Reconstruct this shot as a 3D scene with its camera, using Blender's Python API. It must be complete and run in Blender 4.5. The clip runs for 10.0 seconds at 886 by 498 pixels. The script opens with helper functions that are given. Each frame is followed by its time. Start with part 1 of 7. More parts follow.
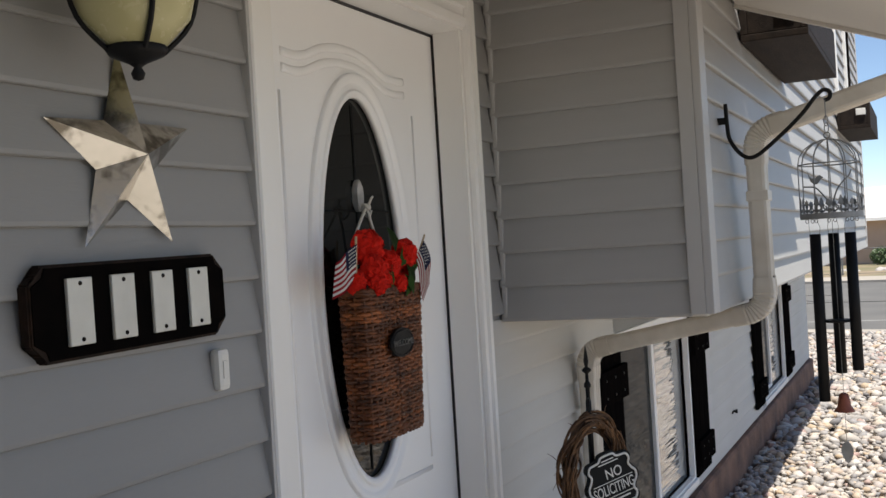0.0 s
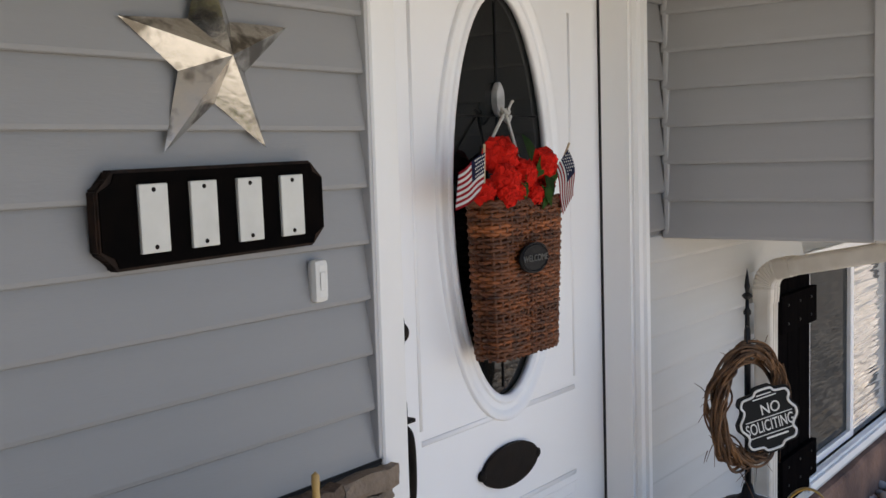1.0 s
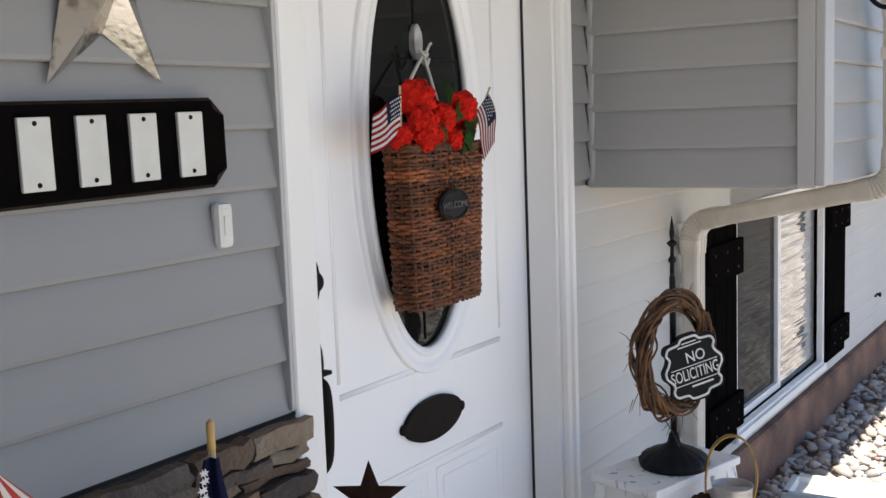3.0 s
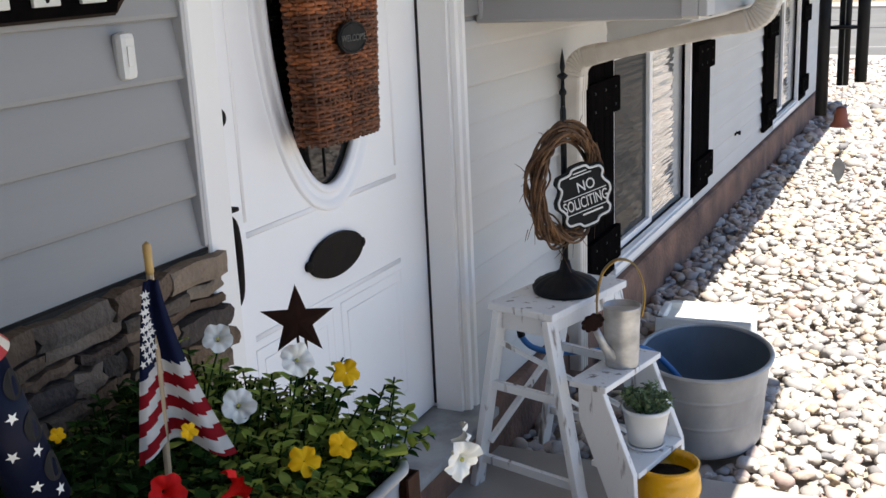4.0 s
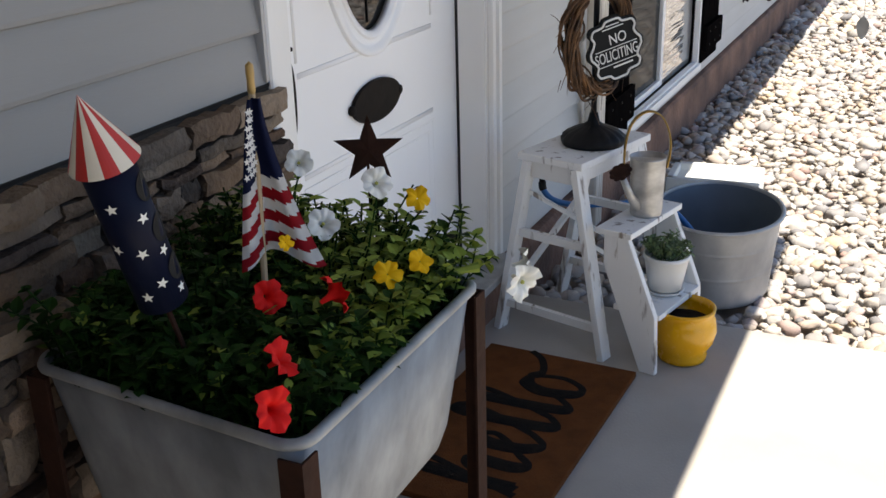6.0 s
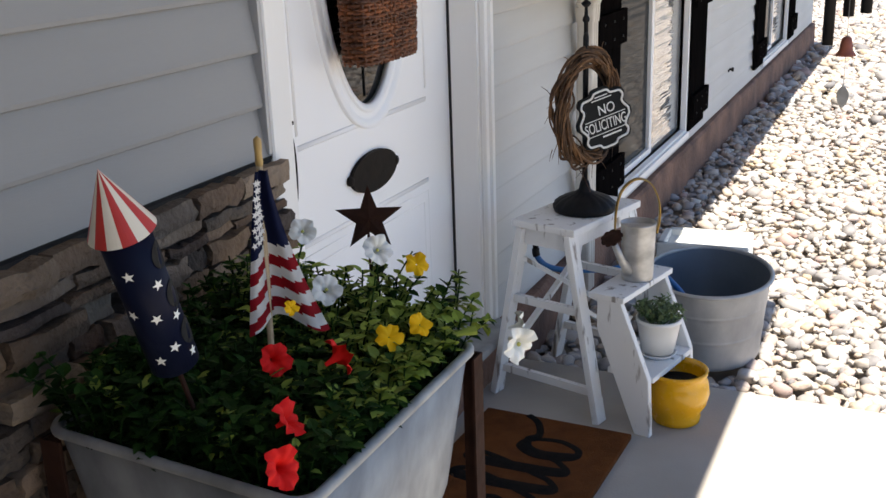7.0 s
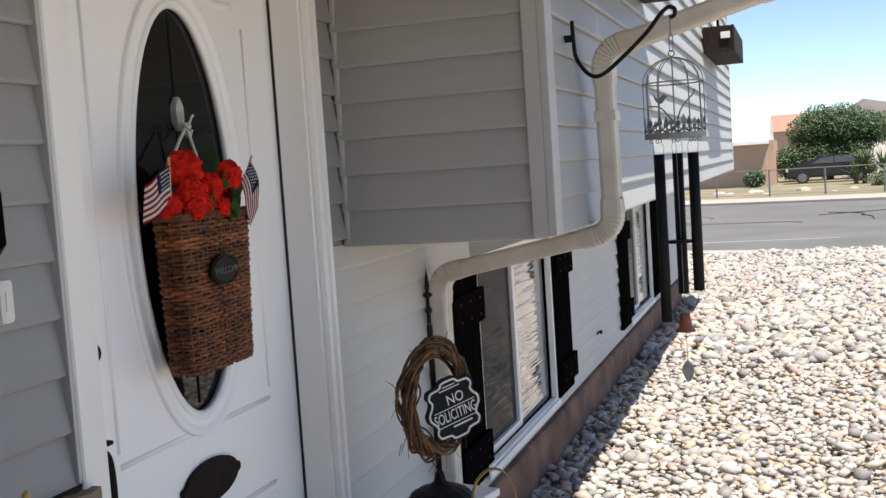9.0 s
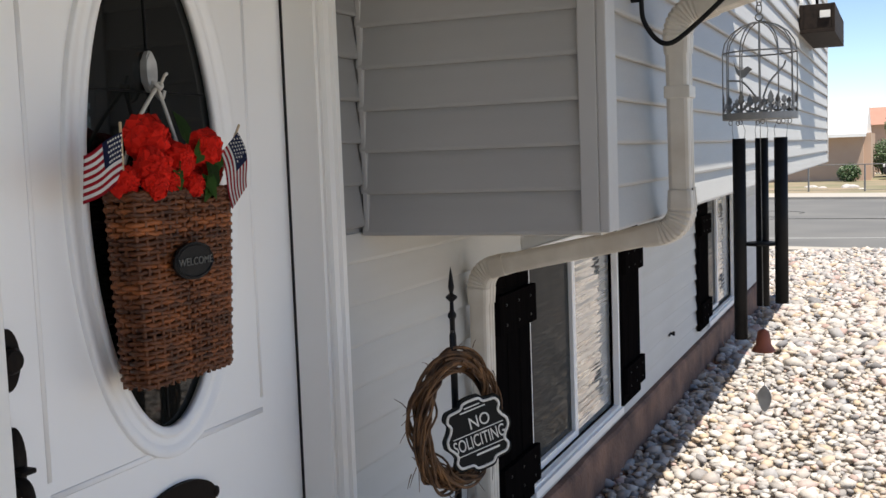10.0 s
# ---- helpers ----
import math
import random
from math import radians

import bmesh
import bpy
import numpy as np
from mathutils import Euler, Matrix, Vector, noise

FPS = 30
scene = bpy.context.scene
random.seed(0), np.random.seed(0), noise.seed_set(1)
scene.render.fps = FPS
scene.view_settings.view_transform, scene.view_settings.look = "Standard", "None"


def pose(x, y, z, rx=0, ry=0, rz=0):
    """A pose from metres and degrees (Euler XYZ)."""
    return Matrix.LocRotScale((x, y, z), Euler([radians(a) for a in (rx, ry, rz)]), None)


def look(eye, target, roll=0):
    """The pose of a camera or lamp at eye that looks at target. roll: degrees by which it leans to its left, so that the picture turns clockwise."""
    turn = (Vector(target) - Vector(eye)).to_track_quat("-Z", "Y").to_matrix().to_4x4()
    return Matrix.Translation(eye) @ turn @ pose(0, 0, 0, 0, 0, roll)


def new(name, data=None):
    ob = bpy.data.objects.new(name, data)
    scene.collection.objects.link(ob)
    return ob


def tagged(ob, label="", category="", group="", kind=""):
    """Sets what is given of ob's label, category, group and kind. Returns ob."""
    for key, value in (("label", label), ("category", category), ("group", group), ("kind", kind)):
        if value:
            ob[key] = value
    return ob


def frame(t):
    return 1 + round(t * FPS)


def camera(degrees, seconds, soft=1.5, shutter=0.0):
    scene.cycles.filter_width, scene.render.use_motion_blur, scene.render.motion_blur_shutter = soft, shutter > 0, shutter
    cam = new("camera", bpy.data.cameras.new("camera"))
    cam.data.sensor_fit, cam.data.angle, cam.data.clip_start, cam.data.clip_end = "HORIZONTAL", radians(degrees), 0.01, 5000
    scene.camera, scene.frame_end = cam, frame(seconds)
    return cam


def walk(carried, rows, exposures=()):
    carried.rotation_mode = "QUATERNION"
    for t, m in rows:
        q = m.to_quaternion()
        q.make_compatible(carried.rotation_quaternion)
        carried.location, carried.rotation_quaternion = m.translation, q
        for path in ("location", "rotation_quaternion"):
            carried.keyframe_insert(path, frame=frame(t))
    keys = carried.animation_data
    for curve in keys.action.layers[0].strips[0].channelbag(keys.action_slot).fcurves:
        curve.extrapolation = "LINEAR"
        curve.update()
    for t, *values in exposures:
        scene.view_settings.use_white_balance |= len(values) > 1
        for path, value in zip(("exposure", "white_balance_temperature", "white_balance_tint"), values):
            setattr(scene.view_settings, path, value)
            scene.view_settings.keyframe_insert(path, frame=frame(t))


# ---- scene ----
cam = camera(45.6, 10.0)
PATH = [
    (0, (-2.989, -1.257, 1.556), (-1.172, -0.421, 1.558), -3.5),
    (0.5, (-2.847, -1.309, 1.58), (-1.185, -0.198, 1.526), -1.4),
    (1, (-2.749, -1.364, 1.576), (-1.157, -0.166, 1.401), -1.7),
    (1.5, (-2.704, -1.4, 1.56), (-1.114, -0.203, 1.353), -2.6),
    (2, (-2.688, -1.398, 1.55), (-1.098, -0.198, 1.364), -2.7),
    (2.2, (-2.689, -1.393, 1.559), (-1.103, -0.19, 1.364), -2.4),
    (3.3, (-2.658, -1.352, 1.507), (-0.974, -0.31, 1.228), -2.0),
    (3.5, (-2.669, -1.351, 1.503), (-0.971, -0.347, 1.173), -1.9),
    (4, (-2.739, -1.294, 1.472), (-1.008, -0.434, 0.96), -2.7),
    (4.5, (-2.823, -1.25, 1.456), (-1.077, -0.465, 0.877), -2.8),
    (5, (-2.875, -1.241, 1.442), (-1.185, -0.439, 0.733), -2.5),
    (5.5, (-2.881, -1.215, 1.437), (-1.212, -0.421, 0.675), -1.5),
    (7, (-2.961, -1.24, 1.457), (-1.241, -0.429, 0.838), -2.0),
    (7.5, (-2.978, -1.252, 1.476), (-1.201, -0.493, 0.958), -2.0),
    (8, (-2.983, -1.279, 1.512), (-1.128, -0.619, 1.159), -2.8),
    (8.5, (-2.941, -1.301, 1.523), (-1.057, -0.683, 1.266), -3.4),
    (9, (-2.832, -1.346, 1.536), (-0.945, -0.7, 1.384), -3.8),
    (9.5, (-2.646, -1.405, 1.571), (-0.788, -0.669, 1.475), -1.7),
    (10, (-2.337, -1.311, 1.519), (-0.509, -0.52, 1.343), -2.1),
]
walk(cam, [(t, look(eye, target, roll)) for t, eye, target, roll in PATH],
     [(0, 0.98, 6950, 9), (0.5, 1.42, 6900, 10), (1, 1.57, 6900, 10), (2, 1.61, 6900, 10), (3.5, 1.77, 6850, 9), (4.5, 1.63, 6900, 9), (5.5, 1.55, 7100, 9), (7.5, 1.76, 7000, 10), (8, 1.47, 6940, 10), (8.5, 1.47, 6880, 10), (9, 1.24, 6850, 9), (10, 1.18, 6900, 9)])

# ---- world, sun ----
SUN_DIR = Vector((0.68, 1.0, -3.4)).normalized()      # the way the sunlight travels
scene.world = bpy.data.worlds.new("sky")
scene.world.use_nodes = True
wn = scene.world.node_tree.nodes
sky = wn.new("ShaderNodeTexSky")
sky.sky_type, sky.sun_disc = "NISHITA", False
sky.sun_elevation = math.asin(-SUN_DIR.z)
sky.sun_rotation = math.atan2(-SUN_DIR.x, -SUN_DIR.y)
sky.altitude, sky.air_density, sky.dust_density, sky.ozone_density = 1500, 0.70, 0.0, 1.6
scene.world.node_tree.links.new(sky.outputs[0], wn["Background"].inputs[0])
wn["Background"].inputs[1].default_value = 0.090
sun_data = bpy.data.lights.new("sun", "SUN")
sun_data.energy, sun_data.angle, sun_data.color = 3.9, radians(0.55), (1.0, 0.955, 0.89)
sun_lamp = new("sun", sun_data)
sun_lamp.matrix_world = Matrix.Translation((0, -3, 8)) @ SUN_DIR.to_track_quat("-Z", "Y").to_matrix().to_4x4()


# ---- materials ----
def material(name, color, color2=None, rough=0.6, metal=0.0, scale=8.0, fine=60.0, amount=0.5, bump=0.15,
             stretch=(1, 1, 1), random_tint=0.0, spec=0.5, palette=None, island=False, dist=0.004, chip=None):
    m = bpy.data.materials.new(name)
    m.use_nodes = True
    nt = m.node_tree
    n, l = nt.nodes, nt.links
    b = n["Principled BSDF"]
    b.inputs["Roughness"].default_value, b.inputs["Metallic"].default_value = rough, metal
    b.inputs["Specular IOR Level"].default_value = spec
    tc = n.new("ShaderNodeTexCoord")
    mp = n.new("ShaderNodeMapping")
    mp.inputs["Scale"].default_value = stretch
    l.new(tc.outputs["Object"], mp.inputs[0])
    big, small = n.new("ShaderNodeTexNoise"), n.new("ShaderNodeTexNoise")
    big.inputs["Scale"].default_value, small.inputs["Scale"].default_value = scale, fine
    big.inputs["Detail"].default_value, small.inputs["Detail"].default_value = 5, 3
    l.new(mp.outputs[0], big.inputs["Vector"]), l.new(mp.outputs[0], small.inputs["Vector"])
    ramp = n.new("ShaderNodeMapRange")
    ramp.inputs[1].default_value, ramp.inputs[2].default_value = chip or (0.35, 0.68)
    l.new(big.outputs[0], ramp.inputs[0])
    mix = n.new("ShaderNodeMix")
    mix.data_type = "RGBA"
    c2 = color2 or tuple(c * 0.75 for c in color)
    mix.inputs["A"].default_value, mix.inputs["B"].default_value = (*color, 1), (*c2, 1)
    scl = n.new("ShaderNodeMath")
    scl.operation = "MULTIPLY"
    scl.inputs[1].default_value = amount
    l.new(ramp.outputs[0], scl.inputs[0]), l.new(scl.outputs[0], mix.inputs["Factor"])
    out = mix.outputs["Result"]
    if palette or random_tint:
        if island:
            src = n.new("ShaderNodeNewGeometry").outputs["Random Per Island"]
        else:
            src = n.new("ShaderNodeObjectInfo").outputs["Random"]
    if palette:
        cr = n.new("ShaderNodeValToRGB")
        cr.color_ramp.interpolation = "LINEAR"
        els = cr.color_ramp.elements
        while len(els) < len(palette):
            els.new(0.5)
        for k, c in enumerate(palette):
            els[k].position, els[k].color = k / (len(palette) - 1), (*c, 1)
        l.new(src, cr.inputs[0])
        mul = n.new("ShaderNodeMix")
        mul.data_type, mul.blend_type = "RGBA", "MULTIPLY"
        mul.inputs["Factor"].default_value = 1
        l.new(cr.outputs[0], mul.inputs["A"]), l.new(out, mul.inputs["B"])
        out = mul.outputs["Result"]
    elif random_tint:
        hs = n.new("ShaderNodeHueSaturation")
        mr = n.new("ShaderNodeMapRange")
        mr.inputs[3].default_value, mr.inputs[4].default_value = 1 - random_tint, 1 + random_tint
        l.new(src, mr.inputs[0]), l.new(mr.outputs[0], hs.inputs["Value"]), l.new(out, hs.inputs["Color"])
        out = hs.outputs[0]
    l.new(out, b.inputs["Base Color"])
    rr = n.new("ShaderNodeMapRange")
    rr.inputs[3].default_value, rr.inputs[4].default_value = max(rough - 0.1, 0.03), min(rough + 0.1, 1)
    l.new(small.outputs[0], rr.inputs[0]), l.new(rr.outputs[0], b.inputs["Roughness"])
    if bump:
        bp = n.new("ShaderNodeBump")
        bp.inputs["Strength"].default_value, bp.inputs["Distance"].default_value = bump, dist
        add = n.new("ShaderNodeMath")
        add.operation = "ADD"
        l.new(big.outputs[0], add.inputs[0]), l.new(small.outputs[0], add.inputs[1])
        l.new(add.outputs[0], bp.inputs["Height"]), l.new(bp.outputs[0], b.inputs["Normal"])
    return m


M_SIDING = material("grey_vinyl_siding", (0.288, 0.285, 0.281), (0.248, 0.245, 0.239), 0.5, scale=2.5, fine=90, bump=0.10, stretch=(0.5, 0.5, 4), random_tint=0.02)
# paler copy of M_SIDING; stronger light on the overhang put into its colour
M_SIDING_LIT = material("lit_grey_vinyl_siding", (0.385, 0.38, 0.372), (0.335, 0.33, 0.322), 0.5, scale=2.5, fine=90, bump=0.10, stretch=(0.5, 0.5, 4), random_tint=0.02)
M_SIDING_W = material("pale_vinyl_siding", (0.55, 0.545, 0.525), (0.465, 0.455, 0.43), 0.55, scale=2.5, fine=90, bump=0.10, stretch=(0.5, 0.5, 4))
M_CORNER = material("grey_corner_trim", (0.46, 0.455, 0.45), (0.41, 0.405, 0.40), 0.45, scale=3, bump=0.05)
M_TRIM = material("white_trim_paint", (0.86, 0.85, 0.83), (0.79, 0.78, 0.75), 0.42, scale=5, fine=40, bump=0.08, stretch=(1, 1, .25))
M_DOOR = material("white_door_paint", (0.90, 0.90, 0.90), (0.86, 0.86, 0.865), 0.38, scale=3, fine=70, bump=0.06, stretch=(1, 1, .2))
M_GASKET = material("black_rubber_gasket", (0.04, 0.04, 0.042), rough=0.7, bump=0)
M_BLACK = material("black_painted_metal", (0.009, 0.009, 0.010), (0.015, 0.0145, 0.014), 0.5, scale=30, bump=0.15, spec=0.15)
M_BLACKWOOD = material("black_painted_wood", (0.0045, 0.004, 0.004), (0.009, 0.0075, 0.007), 0.8, scale=10, fine=60, bump=0.3, stretch=(6, 1, .6), spec=0.0)
M_BRONZE = material("dark_bronze", (0.010, 0.008, 0.0075), (0.020, 0.015, 0.011), 0.55, metal=0.0, spec=0.07, scale=30, bump=0.1)
M_GALV = material("galvanized_steel", (0.60, 0.59, 0.565), (0.30, 0.29, 0.275), 0.42, metal=0.4, scale=16, fine=70, amount=0.8, bump=0.15, stretch=(1, 1, 1.6))
M_GALV_DULL = material("weathered_zinc", (0.36, 0.37, 0.372), (0.17, 0.175, 0.18), 0.6, metal=0.25, scale=11, fine=55, amount=0.85, bump=0.25, stretch=(1, 1, .65))
M_GALV_TUB = material("mottled_tub_zinc", (0.46, 0.465, 0.46), (0.25, 0.255, 0.26), 0.5, metal=0.35, scale=7, fine=60, amount=0.8, bump=0.12, stretch=(1, 1, .8))
M_ZINC_BLUE = material("blue_washed_zinc", (0.135, 0.17, 0.21), (0.085, 0.105, 0.13), 0.55, metal=0.3, scale=6, bump=0.1)
M_STAR = material("star_galvanized_metal", (0.68, 0.66, 0.62), (0.12, 0.105, 0.085), 0.20, metal=1.0, scale=17, fine=70, amount=0.9, bump=0.10, chip=(0.50, 0.62))
M_RUST = material("rusted_steel", (0.038, 0.016, 0.010), (0.016, 0.008, 0.006), 0.85, metal=0.0, spec=0.15, scale=40, bump=0.4)
M_REDBELL = material("rusty_red_bell", (0.30, 0.085, 0.045), (0.17, 0.05, 0.03), 0.6, scale=20, bump=0.2)
M_CONCRETE = material("pale_concrete", (0.41, 0.382, 0.345), (0.31, 0.284, 0.25), 0.85, scale=2.2, fine=120, amount=0.9, bump=0.25)
M_FOUND = material("brown_stained_concrete", (0.25, 0.135, 0.092), (0.10, 0.056, 0.042), 0.85, scale=4.5, fine=50, amount=1.0, bump=0.7, dist=0.012)
M_BLOCK = material("white_splash_block", (0.66, 0.67, 0.64), (0.54, 0.55, 0.53), 0.8, scale=8, bump=0.2)
M_PIPE = material("cream_downspout_paint", (0.69, 0.645, 0.57), (0.47, 0.41, 0.33), 0.45, scale=9, fine=60, amount=0.6, bump=0.08)
M_WHITEWOOD = material("distressed_white_wood", (0.75, 0.75, 0.74), (0.20, 0.17, 0.145), 0.65, scale=38, fine=110, amount=0.9, bump=0.35, stretch=(1, 1, .22), chip=(0.60, 0.68))
M_DARKWOOD = material("dark_stained_wood", (0.024, 0.016, 0.012), (0.010, 0.007, 0.006), 0.75, spec=0.2, scale=9, fine=60, amount=0.9, bump=0.35, stretch=(.5, 3, 3))
M_WICKER = material("brown_wicker", (0.20, 0.060, 0.016), (0.06, 0.018, 0.006), 0.45, scale=18, fine=160, amount=0.9, bump=0.3, random_tint=0.62, island=True, spec=0.35)
M_VINE = material("dry_grapevine", (0.15, 0.072, 0.027), (0.042, 0.020, 0.010), 0.8, scale=30, fine=160, amount=0.9, bump=0.4, random_tint=0.4, island=True)
M_ROPE = material("pale_cord", (0.62, 0.60, 0.54), rough=0.8, scale=60, bump=0.3)
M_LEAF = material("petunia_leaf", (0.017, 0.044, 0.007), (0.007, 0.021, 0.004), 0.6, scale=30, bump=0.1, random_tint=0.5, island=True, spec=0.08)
M_LEAF_LIGHT = material("bright_leaf", (0.21, 0.27, 0.045), (0.10, 0.16, 0.022), 0.6, scale=30, bump=0.1, random_tint=0.3, island=True, spec=0.2)
M_HERB = material("small_herb_leaf", (0.13, 0.185, 0.075), (0.08, 0.12, 0.05), 0.6, scale=30, bump=0, random_tint=0.4, island=True)
M_SOIL = material("dark_potting_soil", (0.018, 0.013, 0.010), (0.034, 0.026, 0.02), 0.95, spec=0.1, scale=40, fine=150, bump=0.8)
M_PET_W = material("white_petal", (0.80, 0.80, 0.76), (0.70, 0.72, 0.62), 0.55, scale=60, bump=0.1)
M_PET_R = material("red_petal", (0.74, 0.012, 0.010), (0.52, 0.006, 0.007), 0.6, scale=60, bump=0.1, spec=0.15)
M_PET_Y = material("yellow_petal", (0.86, 0.49, 0.008), (0.78, 0.38, 0.005), 0.6, scale=60, bump=0.1, spec=0.15)
M_PET_EYE = material("flower_throat", (0.42, 0.42, 0.10), rough=0.6, scale=60, bump=0)
M_ROSE = material("red_fabric_petal", (0.60, 0.016, 0.008), (0.36, 0.006, 0.005), 0.8, scale=40, bump=0.15, random_tint=0.3, island=True, spec=0.15)
M_FLAG_R = material("flag_red_cloth", (0.36, 0.014, 0.024), spec=0.15, rough=0.85, scale=50, bump=0.1)
M_FLAG_W = material("flag_white_cloth", (0.76, 0.76, 0.75), rough=0.8, scale=50, bump=0.1)
M_FLAG_B = material("flag_blue_cloth", (0.014, 0.02, 0.065), spec=0.15, rough=0.85, scale=50, bump=0.1)
M_GOLD = material("gilded_wood", (0.46, 0.30, 0.10), (0.32, 0.2, 0.07), 0.5, scale=30, bump=0.1)
M_STICK = material("pale_stick_wood", (0.50, 0.38, 0.24), rough=0.7, scale=30, bump=0.1)
M_NAVY = material("navy_painted_tin", (0.0045, 0.007, 0.022), (0.007, 0.010, 0.027), 0.45, scale=12, bump=0.08, spec=0.12)
M_HAT_R = material("red_painted_tin", (0.48, 0.028, 0.02), (0.38, 0.02, 0.016), 0.5, scale=14, bump=0.08)
M_HAT_W = material("cream_painted_tin", (0.74, 0.68, 0.56), (0.62, 0.56, 0.45), 0.5, scale=14, bump=0.08)
# black in place of the shade inside openings
M_VOID = material("unlit_space_black", (0.004, 0.004, 0.004), rough=0.9, bump=0)
M_MAT = material("brown_coir", (0.135, 0.046, 0.013), (0.05, 0.018, 0.006), 0.95, scale=20, fine=260, bump=1.0, spec=0.1)
M_MATINK = material("black_coir_print", (0.008, 0.007, 0.006), (0.02, 0.013, 0.009), 0.95, scale=50, fine=260, bump=0.8, spec=0.1)
M_WHITEPOT = material("white_glazed_pot", (0.74, 0.74, 0.72), (0.66, 0.66, 0.64), 0.35, scale=10, bump=0.04)
M_YELLOWPOT = material("yellow_glazed_pot", (0.80, 0.40, 0.008), (0.70, 0.32, 0.005), 0.25, scale=8, bump=0.03)
M_BRASS = material("aged_brass", (0.40, 0.26, 0.075), (0.22, 0.13, 0.04), 0.42, metal=0.85, scale=25, bump=0.1)
M_HOSE = material("blue_hose", (0.025, 0.14, 0.36), rough=0.4, scale=20, bump=0.05)
M_SLATE = material("black_chalk_board", (0.010, 0.011, 0.011), (0.018, 0.018, 0.019), 0.75, scale=15, bump=0.1, spec=0.15)
M_LETTER = material("white_lettering", (0.72, 0.72, 0.70), rough=0.6, scale=40, bump=0)
M_NUMERAL = material("satin_nickel_bars", (0.64, 0.63, 0.58), (0.52, 0.51, 0.47), 0.45, metal=0.15, scale=20, bump=0.05)
M_SIGNWOOD = material("worn_black_sign_paint", (0.004, 0.0037, 0.0037), (0.008, 0.006, 0.005), 0.75, scale=20, bump=0.2, spec=0.0)
M_SIGNEDGE = material("rubbed_sign_edge", (0.03, 0.016, 0.010), (0.007, 0.006, 0.005), 0.7, scale=30, amount=0.9, bump=0.2, spec=0.15)
M_PLASTIC = material("white_plastic", (0.76, 0.75, 0.71), rough=0.4, scale=10, bump=0)
M_CAGE = material("grey_painted_wire", (0.24, 0.24, 0.235), (0.33, 0.33, 0.32), 0.55, metal=0.3, scale=40, bump=0.2)
M_AMBER = material("amber_lamp_glass", (0.52, 0.48, 0.26), (0.40, 0.36, 0.18), 0.25, scale=12, bump=0.03)
M_CURTAIN = material("grey_window_screen", (0.10, 0.10, 0.098), (0.15, 0.15, 0.145), 0.9, scale=9, bump=0.2, stretch=(3, 1, .3))
M_ASPHALT = material("grey_asphalt", (0.135, 0.133, 0.128), (0.095, 0.095, 0.094), 0.9, scale=0.5, fine=40, amount=0.9, bump=0.2)
M_CRACK = material("tar_crack_fill", (0.035, 0.035, 0.037), rough=0.8, scale=5, bump=0)
M_LINE = material("worn_white_line", (0.26, 0.26, 0.25), rough=0.8, scale=4, bump=0)
M_GROUND = material("dusty_earth", (0.33, 0.295, 0.255), (0.25, 0.22, 0.19), 0.95, scale=2, fine=50, bump=0.4)
M_YARD = material("far_dry_yard", (0.26, 0.20, 0.14), (0.13, 0.135, 0.07), 0.95, scale=0.35, fine=20, amount=1, bump=0.3)
M_KERB = material("pale_kerb_concrete", (0.36, 0.33, 0.29), (0.29, 0.265, 0.235), 0.85, scale=2, bump=0.1)
M_STUCCO = material("tan_stucco", (0.50, 0.36, 0.275), (0.46, 0.32, 0.24), 0.9, scale=2, fine=60, bump=0.2)
M_WHITEROOF = material("pale_roofing", (0.72, 0.70, 0.68), (0.64, 0.62, 0.60), 0.8, scale=1.5, fine=20, bump=0.2)
M_TILEROOF = material("terracotta_roof", (0.36, 0.19, 0.14), (0.30, 0.155, 0.115), 0.85, scale=2, fine=25, bump=0.3)
M_FARLEAF = material("tree_leaf", (0.042, 0.088, 0.024), (0.024, 0.055, 0.015), 0.55, scale=4, bump=0, random_tint=0.4, island=True)
M_PALELEAF = material("yucca_leaf", (0.105, 0.14, 0.06), (0.065, 0.095, 0.04), 0.6, scale=4, bump=0, random_tint=0.3, island=True)
M_BARK = material("bark", (0.11, 0.08, 0.06), rough=0.9, scale=8, bump=0.5)
M_CARPAINT = material("black_car_paint", (0.022, 0.024, 0.030), rough=0.14, scale=2, bump=0)
M_CARGLASS = material("tinted_car_glass", (0.10, 0.115, 0.125), rough=0.05, bump=0)
M_TYRE = material("tyre_rubber", (0.02, 0.02, 0.02), rough=0.85, bump=0)
M_RIM = material("alloy_rim", (0.26, 0.26, 0.27), rough=0.3, metal=0.8, bump=0)
M_FENCE = material("galvanized_fence_tube", (0.20, 0.20, 0.20), rough=0.5, metal=0.5, bump=0)
M_MOUNTAIN = material("distant_desert_hill", (0.145, 0.125, 0.115), (0.10, 0.09, 0.088), 0.95, scale=0.02, fine=0.15, amount=0.9, bump=0.3)
M_ROOFING = material("white_soffit_paint", (0.70, 0.67, 0.62), (0.62, 0.59, 0.54), 0.6, scale=3, bump=0.05)
M_ROCK = material("river_rock", (1.0, 1.0, 1.0), (0.72, 0.70, 0.68), 0.8, scale=25, fine=140, amount=0.7, bump=0.3, island=True,
                  palette=[(0.394, 0.369, 0.352), (0.532, 0.502, 0.471), (0.244, 0.234, 0.239), (0.636, 0.607, 0.577), (0.428, 0.346, 0.281), (0.301, 0.299, 0.310), (0.509, 0.467, 0.423), (0.186, 0.182, 0.191), (0.579, 0.544, 0.512), (0.475, 0.363, 0.251), (0.452, 0.427, 0.417), (0.382, 0.252, 0.221)])
